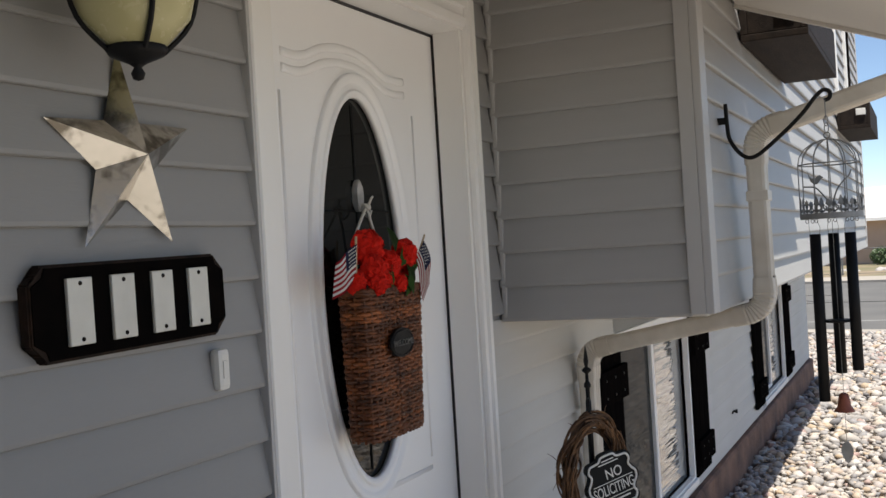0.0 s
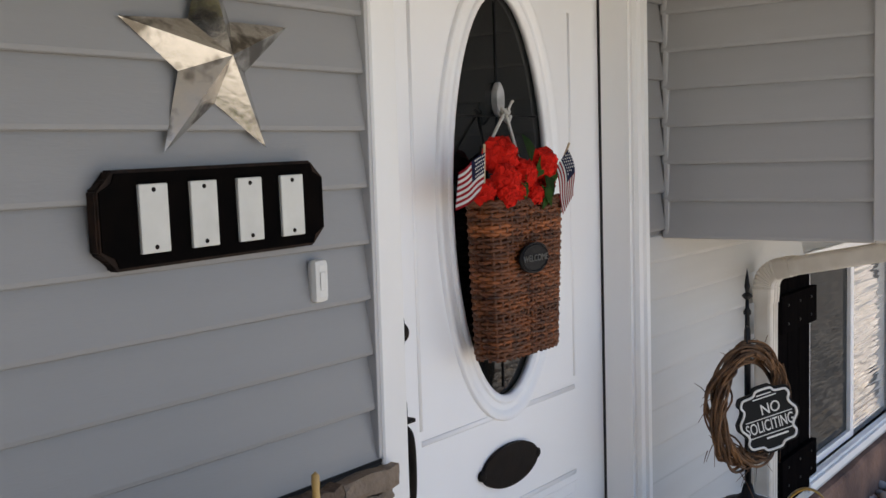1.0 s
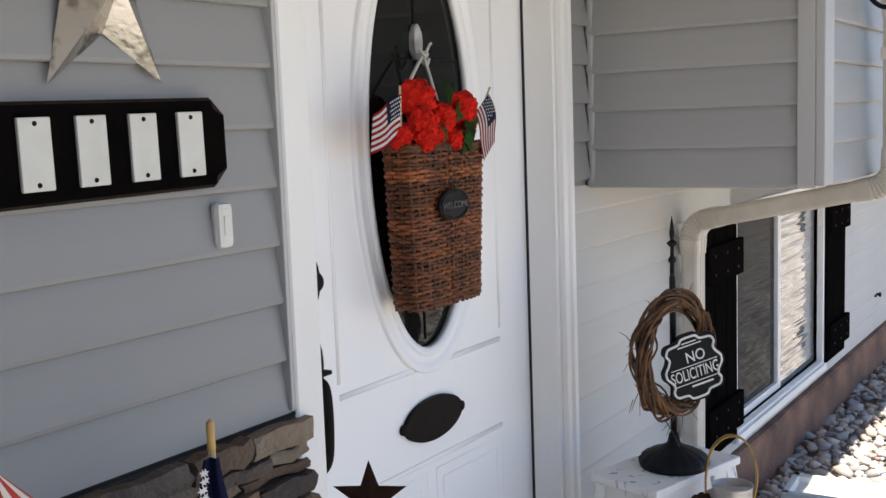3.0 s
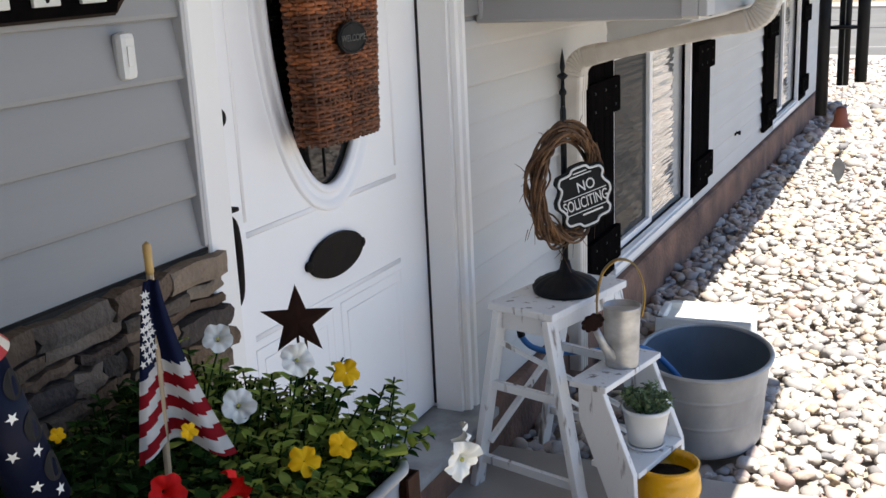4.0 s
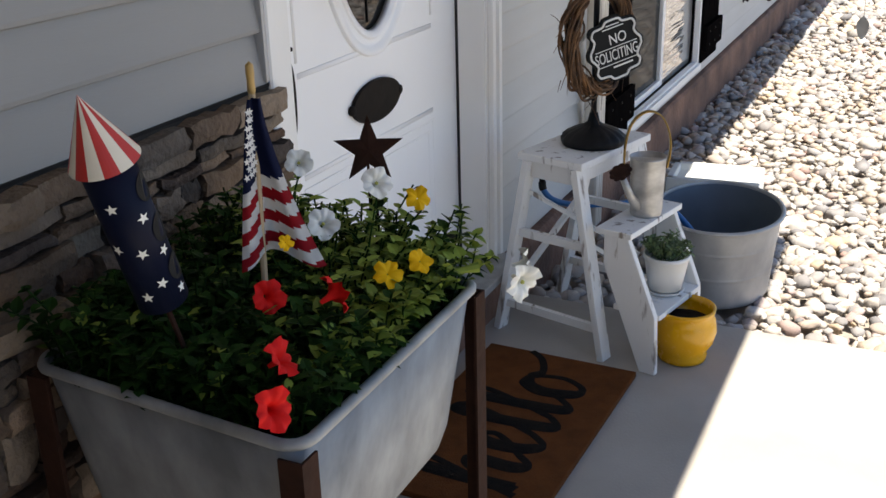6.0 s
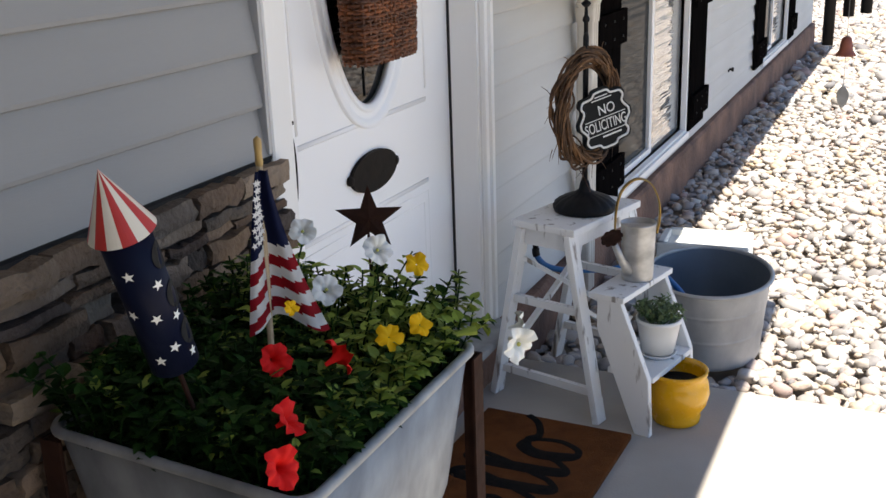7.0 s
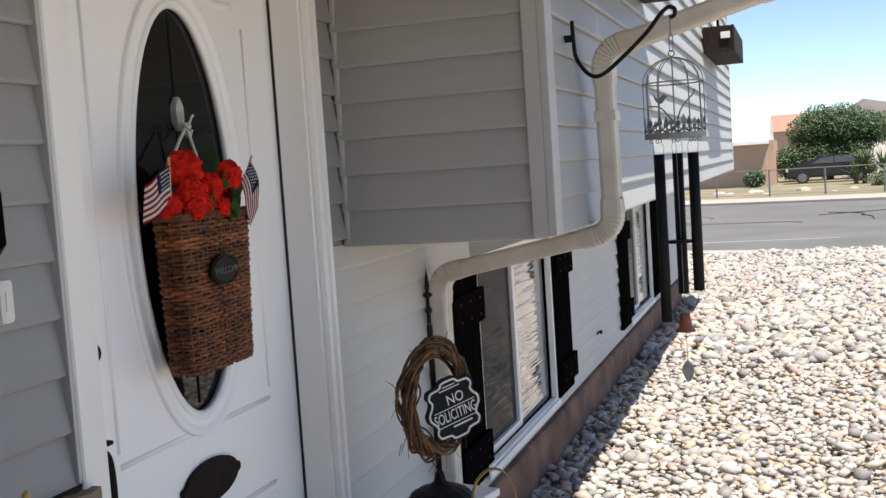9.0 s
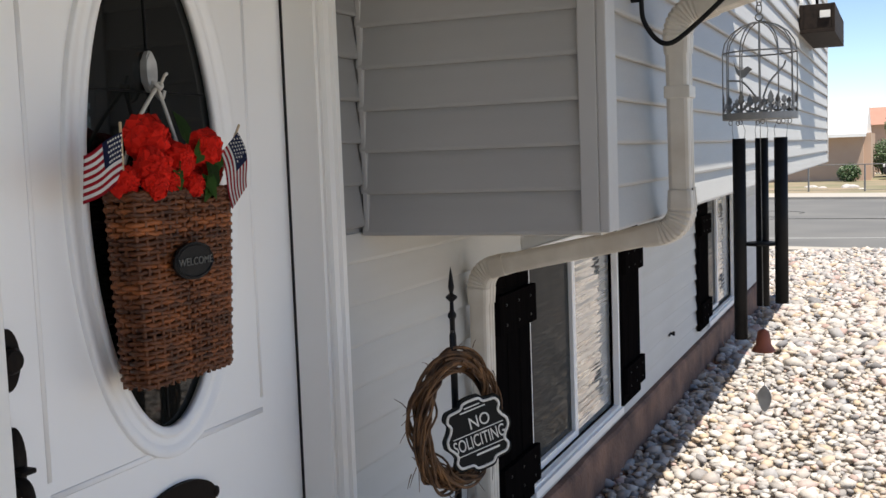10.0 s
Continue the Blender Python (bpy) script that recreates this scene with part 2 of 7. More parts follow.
M_ROCK_ONE = material("river_rock_single", (1.0, 1.0, 1.0), (0.72, 0.70, 0.68), 0.8, scale=25, fine=140, amount=0.7, bump=0.3,
                      palette=[(0.394, 0.369, 0.352), (0.532, 0.502, 0.471), (0.244, 0.234, 0.239), (0.636, 0.607, 0.577), (0.428, 0.346, 0.281), (0.301, 0.299, 0.310), (0.509, 0.467, 0.423), (0.186, 0.182, 0.191), (0.579, 0.544, 0.512), (0.475, 0.363, 0.251), (0.452, 0.427, 0.417), (0.382, 0.252, 0.221)])
M_LEDGE = material("ledge_stone", (1.0, 1.0, 1.0), (0.55, 0.52, 0.5), 0.85, scale=9, fine=70, amount=0.8, bump=0.8, dist=0.012,
                   spec=0.25, palette=[(0.123, 0.080, 0.055), (0.246, 0.195, 0.145), (0.050, 0.042, 0.039), (0.202, 0.135, 0.086), (0.134, 0.112, 0.095), (0.325, 0.245, 0.176), (0.146, 0.088, 0.056), (0.073, 0.060, 0.055), (0.224, 0.175, 0.132)])
M_LIGHT_BLOCK = material("light_block_brown", (0.15, 0.13, 0.115), (0.11, 0.095, 0.085), 0.9, scale=3, bump=0.1)
M_MORTAR = material("dark_mortar", (0.03, 0.026, 0.023), rough=0.95, scale=20, bump=0.4)


def pane_material(name, base, ior, waves):
    m = material(name, base, tuple(c * 0.6 for c in base), 0.05, scale=3, fine=20, bump=0)
    n, l = m.node_tree.nodes, m.node_tree.links
    b = n["Principled BSDF"]
    for lk in list(b.inputs["Roughness"].links):
        l.remove(lk)
    b.inputs["Roughness"].default_value, b.inputs["IOR"].default_value = 0.03, ior
    if waves:
        w, bp, mp, tc = n.new("ShaderNodeTexNoise"), n.new("ShaderNodeBump"), n.new("ShaderNodeMapping"), n.new("ShaderNodeTexCoord")
        mp.inputs["Scale"].default_value = (0.3, 1, 11)
        w.inputs["Scale"].default_value, w.inputs["Detail"].default_value = 3.0, 1.5
        bp.inputs["Strength"].default_value, bp.inputs["Distance"].default_value = 1.0, waves
        l.new(tc.outputs["Object"], mp.inputs[0]), l.new(mp.outputs[0], w.inputs["Vector"])
        l.new(w.outputs[0], bp.inputs["Height"]), l.new(bp.outputs[0], b.inputs["Normal"])
    return m


M_GLASS = pane_material("dark_door_glass", (0.009, 0.0095, 0.009), 1.42, 0.0)
# mirror-like, with a pale base that adds flat brightness for the reflected glare
M_PANE = pane_material("wavy_brightened_pane", (0.62, 0.62, 0.60), 1.6, 0.009)
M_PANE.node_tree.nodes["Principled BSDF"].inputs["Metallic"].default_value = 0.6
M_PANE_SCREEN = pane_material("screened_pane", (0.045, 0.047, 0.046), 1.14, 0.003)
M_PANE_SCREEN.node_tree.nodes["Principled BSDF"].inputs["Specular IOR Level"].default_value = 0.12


# ---- mesh helpers ----
def obj(name, data, parent=None, mat=None, smooth=False):
    if isinstance(data, bmesh.types.BMesh):
        me = bpy.data.meshes.new(name)
        bmesh.ops.recalc_face_normals(data, faces=data.faces)
        data.to_mesh(me)
        data.free()
    else:
        me = data
    if mat is not None:
        for mm in (mat if isinstance(mat, (list, tuple)) else [mat]):
            me.materials.append(mm)
    if smooth:
        for p in me.polygons:
            p.use_smooth = True
    ob = new(name, me)
    if parent is not None:
        ob.parent = parent
    return ob


def part(name, bm, mat, parent, label="", smooth=False):
    ob = obj(name, bm, parent, mat, smooth)
    if label:
        ob["label"] = label
    return ob


def thing(name, label, category, at=(0, 0, 0), group="", kind="", turn=0.0):
    e = new(name)
    e.empty_display_size = 0.05
    e.matrix_world = pose(*at, 0, 0, turn)
    return tagged(e, label, category, group, kind)


def box(bm, x0, x1, y0, y1, z0, z1, bevel=0.0, m=None):
    r = bmesh.ops.create_cube(bm, size=1)
    vs = r["verts"]
    for v in vs:
        v.co = Vector(((x0 + x1) / 2 + v.co.x * (x1 - x0), (y0 + y1) / 2 + v.co.y * (y1 - y0), (z0 + z1) / 2 + v.co.z * (z1 - z0)))
    if m is not None:
        for v in vs:
            v.co = m @ v.co
    if bevel:
        es = list({e for v in vs for e in v.link_edges})
        bmesh.ops.bevel(bm, geom=es, offset=bevel, segments=2, affect="EDGES", profile=0.6)
    return bm


def nbox(*a, **k):
    return box(bmesh.new(), *a, **k)


def beam(bm, a, b, w, h, up=(0, 0, 1), bevel=0.0):
    """A bar of section w x h from a to b."""
    a, b = Vector(a), Vector(b)
    d = b - a
    z = d.normalized()
    x = Vector(up).cross(z)
    if x.length < 1e-5:
        x = Vector((1, 0, 0)).cross(z)
    x.normalize()
    y = z.cross(x)
    m = Matrix((x, y, z)).transposed().to_4x4()
    m.translation = (a + b) / 2
    return box(bm, -w / 2, w / 2, -h / 2, h / 2, -d.length / 2, d.length / 2, bevel, m)


def tube(bm, pts, r, sides=8, closed=False, cap=True):
    """A round tube along points; r is a number or one per point."""
    pts = [Vector(p) for p in pts]
    n = len(pts)
    rs = r if isinstance(r, (list, tuple)) else [r] * n
    rings, ref = [], None
    for i, p in enumerate(pts):
        a = pts[(i - 1) % n] if (closed or i > 0) else p
        b = pts[(i + 1) % n] if (closed or i < n - 1) else p
        d = (b - a).normalized()
        if ref is None:
            ref = d.orthogonal().normalized()
        ref = (ref - d * ref.dot(d))
        ref = ref.normalized() if ref.length > 1e-6 else d.orthogonal().normalized()
        s = d.cross(ref)
        rings.append([bm.verts.new(p + (ref * math.cos(t) + s * math.sin(t)) * rs[i]) for t in [2 * math.pi * k / sides for k in range(sides)]])
    for i in range(n if closed else n - 1):
        u, v = rings[i], rings[(i + 1) % n]
        for k in range(sides):
            bm.faces.new((u[k], u[(k + 1) % sides], v[(k + 1) % sides], v[k]))
    if cap and not closed:
        bm.faces.new(rings[0][::-1])
        bm.faces.new(rings[-1])
    return bm


def lathe(bm, profile, sides=32, m=None, sx=1.0, sy=1.0, caps=(True, True)):
    """Turns (radius, z) points round the z axis."""
    rings = []
    for r, z in profile:
        ring = [Vector((r * sx * math.cos(2 * math.pi * k / sides), r * sy * math.sin(2 * math.pi * k / sides), z)) for k in range(sides)]
        rings.append([bm.verts.new(m @ v if m is not None else v) for v in ring])
    for a, b in zip(rings, rings[1:]):
        for k in range(sides):
            bm.faces.new((a[k], a[(k + 1) % sides], b[(k + 1) % sides], b[k]))
    if caps[0] and profile[0][0] > 1e-6:
        bm.faces.new(rings[0][::-1])
    if caps[1] and profile[-1][0] > 1e-6:
        bm.faces.new(rings[-1])
    bmesh.ops.remove_doubles(bm, verts=[v for ring in rings for v in ring], dist=1e-6)
    return bm


def prism(bm, outline, y0, y1, m=None):
    """Extrudes an outline of (x, z) points from y0 to y1."""
    a = [bm.verts.new(m @ Vector((x, y0, z)) if m is not None else Vector((x, y0, z))) for x, z in outline]
    b = [bm.verts.new(m @ Vector((x, y1, z)) if m is not None else Vector((x, y1, z))) for x, z in outline]
    n = len(outline)
    bm.faces.new(a)
    bm.faces.new(b[::-1])
    for k in range(n):
        bm.faces.new((a[k], b[k], b[(k + 1) % n], a[(k + 1) % n]))
    return bm


def star_outline(r, inner=0.42, turn=90):
    return [((r if k % 2 == 0 else r * inner) * math.cos(radians(turn + 36 * k)), (r if k % 2 == 0 else r * inner) * math.sin(radians(turn + 36 * k))) for k in range(10)]


def ellipse(cx, cz, a, b, n=40):
    return [(cx + a * math.cos(2 * math.pi * k / n), cz + b * math.sin(2 * math.pi * k / n)) for k in range(n)]


def arc(cx, cy, r, a0, a1, n=8):
    return [(cx + r * math.cos(radians(a0 + (a1 - a0) * k / n)), cy + r * math.sin(radians(a0 + (a1 - a0) * k / n))) for k in range(n + 1)]


def smooth_path(pts, steps=6):
    """Catmull-Rom through points."""
    pts = [Vector(p) for p in pts]
    out = []
    for i in range(len(pts) - 1):
        p0, p1, p2, p3 = pts[max(i - 1, 0)], pts[i], pts[i + 1], pts[min(i + 2, len(pts) - 1)]
        for k in range(steps):
            t = k / steps
            out.append(0.5 * (2 * p1 + (p2 - p0) * t + (2 * p0 - 5 * p1 + 4 * p2 - p3) * t * t + (3 * p1 - p0 - 3 * p2 + p3) * t ** 3))
    out.append(pts[-1])
    return out


def words(text, size, parent, m, mat, extrude=0.0006, name="lettering", label="", squeeze=1.0):
    """Built-in-font lettering turned into a mesh; it lies in the x-z plane of m, facing -y."""
    cu = bpy.data.curves.new(name, "FONT")
    cu.body, cu.size, cu.extrude, cu.align_x, cu.align_y = text, size, extrude, "CENTER", "CENTER"
    tmp = bpy.data.objects.new("tmp", cu)
    scene.collection.objects.link(tmp)
    bpy.context.view_layer.update()
    me = bpy.data.meshes.new_from_object(tmp.evaluated_get(bpy.context.evaluated_depsgraph_get()))
    bpy.data.objects.remove(tmp)
    me.transform(m @ pose(0, 0, 0, 90) @ Matrix.Diagonal((squeeze, 1, 1, 1)))
    me.materials.clear()
    ob = obj(name, me, parent, mat)
    if label:
        ob["label"] = label
    return ob


rng = random.Random(7)


# ---- ground, road, far side ----
def ground_z(x):
    return -0.112 - 0.010 * max(0.0, min(x, 62.0) - 6.0)


bm = bmesh.new()
xs = [-600, -60, -12, -6, 0, 2, 6, 16, 40, 62, 120, 400, 2500]
ys = [-1500, -60, -12, -4, 0, 4, 30, 200, 1500]
grid = [[bm.verts.new((x, y, ground_z(x) - 0.03)) for y in ys] for x in xs]
for i in range(len(xs) - 1):
    for j in range(len(ys) - 1):
        bm.faces.new((grid[i][j], grid[i + 1][j], grid[i + 1][j + 1], grid[i][j + 1]))
ground = tagged(obj("ground", bm, None, M_GROUND), "dusty earth ground under the river rock and beyond", "ground", kind="structure")


def strip(name, x0, x1, rise, thick, mat, label, y0=-60, y1=40):
    bm = bmesh.new()
    z = lambda x: ground_z(x) + rise
    q = [(x0, y0), (x1, y0), (x1, y1), (x0, y1)]
    top = [bm.verts.new((x + 0.27 * y, y, z(x))) for x, y in q]
    bot = [bm.verts.new((x + 0.27 * y, y, z(x) - thick)) for x, y in q]
    bm.faces.new(top)
    bm.faces.new(bot[::-1])
    for k in range(4):
        bm.faces.new((top[k], bot[k], bot[(k + 1) % 4], top[(k + 1) % 4]))
    return tagged(obj(name, bm, None, mat), label, name.replace("_", " "), kind="structure")


road = strip("road", 15.8, 34.9, 0.0, 0.1, M_ASPHALT, "wide grey asphalt street with tar-sealed cracks")
strip("kerb_near", 15.2, 15.8, 0.03, 0.2, M_KERB, "pale concrete kerb at the edge of the rock bed")
strip("pavement", 34.9, 38.6, 0.08, 0.25, M_KERB, "pale concrete pavement across the street")
strip("far_yard", 38.6, 70.0, 0.06, 0.1, M_YARD, "dry patchy yard across the street")
bm = bmesh.new()
for k in range(7):
    y0 = -14 + k * 6.0
    box(bm, 0, 0.14, y0, y0 + 3.2, 0, 0.006, m=Matrix.Translation((18.5 + 0.27 * y0, 0, ground_z(18.5) + 0.002)))
part("lane_line", bm, M_LINE, road, "worn white lane line")
bm = bmesh.new()
for k in range(16):
    x, y = 18 + rng.random() * 15, -12 + rng.random() * 16
    pts = []
    a = rng.random() * 6.3
    for s in range(9):
        pts.append((x, y, ground_z(x) + 0.002))
        a += (rng.random() - 0.5) * 1.2
        x, y = x + 0.5 * math.cos(a), y + 0.5 * math.sin(a)
    tube(bm, pts, 0.014, 4)
part("crack_seal", bm, M_CRACK, road, "black tar crack seal")["kind"] = "stuff"

# distant hill
bm = bmesh.new()
prev = None
for k in range(61):
    y = -1000 + 25 * k
    h = 41 * math.exp(-((y + 80) / 48.0) ** 2) + 30 * math.exp(-((y + 300) / 150.0) ** 2) + 7 + 5 * noise.noise((k * 0.31, 0, 0))
    row = [bm.verts.new((1150 + dx, y, -2 + h * f + (3 * noise.noise((k * 0.7, dx * 0.01, 0)) if 0 < f < 1 else 0))) for dx, f in ((0, 0), (60, 0.45), (120, 0.8), (190, 1.0), (420, 0))]
    if prev:
        for a, b, c, d in zip(prev, prev[1:], row[1:], row):
            bm.faces.new((a, b, c, d))
    prev = row
tagged(obj("backdrop", bm, None, M_MOUNTAIN, True), "hazy brown desert hills on the horizon", "hill", kind="structure")

# ---- porch slab ----
slab = tagged(obj("porch_slab", nbox(-7, 0.10, -2.6, -0.02, -0.3, 0.0, 0.012), None, M_CONCRETE), "smooth pale concrete porch slab", "pavement", kind="structure")

# ---- walls ----
PITCH = 0.1095
OV_X, OV_Y, OV_Z = 0.155, -0.655, 1.325          # corner of the overhanging storey
W1 = (1.44, 2.795, 0.235, 1.105)
W2 = (5.53, 6.885, 0.235, 1.13)
END_X = 9.0


def course_mesh(length, pitch=PITCH):
    """One lap of siding along +x, its face towards -y, base at z = 0."""
    bm = bmesh.new()
    sec = [(0.0, -0.004), (-0.0165, -0.005), (-0.0195, -0.003), (-0.0205, 0.004), (-0.0045, pitch * 0.97), (-0.001, pitch), (0.0, pitch)]
    a = [bm.verts.new((0, y, z)) for y, z in sec]
    b = [bm.verts.new((length, y, z)) for y, z in sec]
    bm.faces.new(a)
    bm.faces.new(b[::-1])
    for k in range(len(sec)):
        bm.faces.new((a[k], b[k], b[(k + 1) % len(sec)], a[(k + 1) % len(sec)]))
    bmesh.ops.recalc_face_normals(bm, faces=bm.faces)
    me = bpy.data.meshes.new("siding_course")
    bm.to_mesh(me)
    bm.free()
    return me


_courses = {}


def course(parent, x0, x1, y, z, mat, turn=0.0, pitch=PITCH):
    key = (round(x1 - x0, 3), mat.name, pitch)
    if key not in _courses:
        me = course_mesh(x1 - x0, pitch)
        me.materials.append(mat)
        _courses[key] = me
    ob = new("siding_course", _courses[key])
    ob.parent = parent
    ob.matrix_basis = pose(x0, y, z, 0, 0, turn)
    return ob


# entrance wall, with the door opening, and the half-sunk lower storey with two window openings
wall = thing("wall_entrance", "grey clapboard house wall beside the entrance door", "wall", kind="structure")
bm = bmesh.new()
box(bm, -7, -1.150, 0, 0.2, -0.3, 3.2)
box(bm, -1.150, -0.03, 0, 0.2, 2.235, 3.2)
box(bm, -0.03, OV_X, 0, 0.2, -0.3, 3.2)
box(bm, -1.150, -0.03, 0.0, 0.2, -0.3, 0.15)
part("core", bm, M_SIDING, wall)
lower = thing("wall_lower", "pale clapboard wall of the half-sunk lower storey", "wall", kind="structure")
bm = bmesh.new()
for x0, x1 in ((OV_X, W1[0]), (W1[1], W2[0]), (W2[1], END_X)):
    box(bm, x0, x1, 0, 0.2, -0.3, OV_Z)
for w in (W1, W2):
    box(bm, w[0], w[1], 0, 0.2, -0.3, w[2])
    box(bm, w[0], w[1], 0, 0.2, w[3], OV_Z)
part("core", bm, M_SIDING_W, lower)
ZL = 0.985          # top of the ledge stone
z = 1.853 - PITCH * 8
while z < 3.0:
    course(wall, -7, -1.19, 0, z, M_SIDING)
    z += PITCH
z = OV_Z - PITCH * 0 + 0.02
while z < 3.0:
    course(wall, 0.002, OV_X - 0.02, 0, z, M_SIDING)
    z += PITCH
# lower storey courses, cut at the windows
z = 0.158
while z < OV_Z - 0.02:
    p = min(PITCH, OV_Z - z)
    for x0, x1 in ((0.002, W1[0] - 0.03), (W1[1] + 0.03, W2[0] - 0.03), (W2[1] + 0.03, END_X)):
        course(lower, x0, x1, 0, z, M_SIDING_W, pitch=round(p, 4))
    if z + PITCH > W1[3] + 0.05:
        course(lower, W1[0] - 0.05, W1[1] + 0.05, 0, W1[3] + 0.052, M_SIDING_W, pitch=0.08)
        course(lower, W2[0] - 0.05, W2[1] + 0.05, 0, W2[3] + 0.052, M_SIDING_W, pitch=0.08)
    z += PITCH
for w in (W1, W2):
    course(lower, w[0] - 0.05, w[1] + 0.05, 0, 0.158, M_SIDING_W, pitch=round(w[2] - 0.05 - 0.158, 4))
# added out of view, dark, to cut the light from the left
tagged(obj("wall_light_block", nbox(-4.45, -4.25, -5.5, 0.0, -0.3, 1.75), None, M_LIGHT_BLOCK), "unseen plain brown wall added to keep light off the porch", "wall", kind="structure")
# foundation ledge
bm = bmesh.new()
sec = [(0.0, 0.150), (-0.040, 0.146), (-0.052, 0.132), (-0.056, -0.32), (0.0, -0.32)]
n_seg = 90
rows = []
for k in range(n_seg + 1):
    x = -1.2 + (END_X + 1.2) * k / n_seg
    rows.append([bm.verts.new((x, y + (0.010 * noise.noise((x * 4, y * 9, zz * 5)) if y < -0.01 else 0), zz + (0.006 * noise.noise((x * 6, 3, zz)) if y < -0.01 else 0))) for y, zz in sec])
for a, b in zip(rows, rows[1:]):
    for k in range(len(sec)):
        bm.faces.new((a[k], b[k], b[(k + 1) % len(sec)], a[(k + 1) % len(sec)]))
bm.faces.new(rows[0])
bm.faces.new(rows[-1][::-1])
tagged(obj("foundation", bm, None, M_FOUND), "brown-stained rough concrete foundation ledge", "foundation", kind="structure")
# end wall of the lower storey and of the house behind
tagged(obj("wall_end", nbox(END_X, END_X + 0.2, 0.0, 7, -0.5, 5.2), None, M_SIDING_W), "pale end wall of the house", "wall", kind="structure")

# overhanging upper storey
upper = thing("wall_upper", "grey clapboard wall of the overhanging upper storey", "wall", kind="structure")
UP_END = 8.95
bm = bmesh.new()
UW = ((1.09, 2.20, 2.48, 3.7), (5.74, 6.90, 2.50, 3.7))
for x0, x1 in ((OV_X, UW[0][0]), (UW[0][1], UW[1][0]), (UW[1][1], UP_END)):
    box(bm, x0, x1, OV_Y, OV_Y + 0.15, OV_Z, 4.4)
for w in UW:
    box(bm, w[0], w[1], OV_Y, OV_Y + 0.15, OV_Z, w[2])
    box(bm, w[0], w[1], OV_Y, OV_Y + 0.15, w[3], 4.4)
box(bm, OV_X, OV_X + 0.15, OV_Y + 0.15, 0.2, OV_Z, 4.4)
box(bm, UP_END - 0.15, UP_END, OV_Y + 0.15, 3, OV_Z, 4.4)
part("core", bm, M_SIDING_LIT, upper)
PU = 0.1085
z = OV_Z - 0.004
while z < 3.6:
    course(upper, OV_X + 0.065, UP_END, OV_Y, z, M_SIDING_LIT, pitch=PU)
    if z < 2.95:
        c = course(upper, 0, -OV_Y - 0.055, 0, z, M_SIDING_LIT, pitch=PU)
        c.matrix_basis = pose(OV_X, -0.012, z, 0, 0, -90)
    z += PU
# corner post and channels
bm = bmesh.new()
box(bm, OV_X - 0.026, OV_X + 0.068, OV_Y - 0.026, OV_Y - 0.001, OV_Z - 0.004, 4.4, 0.004)
box(bm, OV_X - 0.026, OV_X - 0.001, OV_Y - 0.001, OV_Y + 0.045, OV_Z - 0.004, 4.4, 0.004)
part("corner_post", bm, M_CORNER, upper, "smooth grey corner post")
part("channel", nbox(OV_X - 0.02, OV_X - 0.001, -0.03, -0.016, OV_Z - 0.004, 3.2, 0.003), M_CORNER, upper)
bm = bmesh.new()
box(bm, UP_END - 0.05, UP_END + 0.02, OV_Y - 0.022, OV_Y - 0.001, OV_Z - 0.004, 4.4, 0.004)
part("corner_post", bm, M_CORNER, upper)
bm = bmesh.new()
box(bm, OV_X + 0.003, UP_END - 0.004, OV_Y + 0.003, -0.001, OV_Z - 0.012, OV_Z - 0.003)
part("soffit", bm, M_ROOFING, upper, "white soffit under the overhang")
# upper windows, seen edge-on above their boxes
for i, w in enumerate(UW):
    win = thing("window_%d" % (i + 3), "white-framed upper window above a wooden window box", "window", kind="structure")
    bm = bmesh.new()
    for a in ((w[0] - 0.06, w[0], w[2], w[3]), (w[1], w[1] + 0.06, w[2], w[3]), (w[0] - 0.06, w[1] + 0.06, w[2] - 0.06, w[2]), (w[0] - 0.06, w[1] + 0.06, w[3], w[3] + 0.06)):
        box(bm, a[0], a[1], OV_Y - 0.04, OV_Y + 0.02, a[2], a[3], 0.004)
    part("window_frame", bm, M_TRIM, win)
    part("pane", nbox(w[0], w[1], OV_Y + 0.02, OV_Y + 0.026, w[2], w[3]), M_GLASS, win)
    bm = bmesh.new()
    box(bm, w[1] + 0.07, w[1] + 0.36, OV_Y - 0.045, OV_Y - 0.018, w[2] - 0.03, w[3], 0.004)
    part("shutter", bm, M_BLACKWOOD, win, "black board shutter")
    # wooden window box with end boards and a small white plate on one end
    bx = thing("window_box", "dark brown wooden window box on the siding below a window", "window box", group="window boxes")
    x0, x1, yb, yf, zb, zt = w[0] - 0.09, w[1] + 0.09, OV_Y - 0.018, OV_Y - 0.255, 2.25, 2.46
    if i:
        zb, zt = 2.29, 2.49
    bm = bmesh.new()
    part("bottom_board", box(bm, x0, x1, yf, yb, zb, zb + 0.025, 0.003), M_DARKWOOD, bx)
    part("front_board", nbox(x0, x1, yf, yf + 0.025, zb + 0.026, zt, 0.003), M_DARKWOOD, bx)
    part("back_board", nbox(x0, x1, yb - 0.025, yb, zb + 0.026, zt, 0.003), M_DARKWOOD, bx)
    for xe in (x0 + 0.002, x1 - 0.027):
        part("end_board", nbox(xe, xe + 0.025, yf + 0.026, yb - 0.026, zb + 0.026, zt - 0.002, 0.003), M_DARKWOOD, bx)
    part("end_plate", nbox(x0 - 0.012, x0, yf + 0.03, yf + 0.10, zb + 0.10, zb + 0.15, 0.003), M_PLASTIC, bx, "small white plate on the near end of the box")

# upper roof eave
tagged(obj("roof_upper", nbox(OV_X - 0.1, UP_END + 0.4, OV_Y - 0.12, 7, 4.4, 4.55), None, M_ROOFING), "white boxed eave of the main roof", "roof", kind="structure")

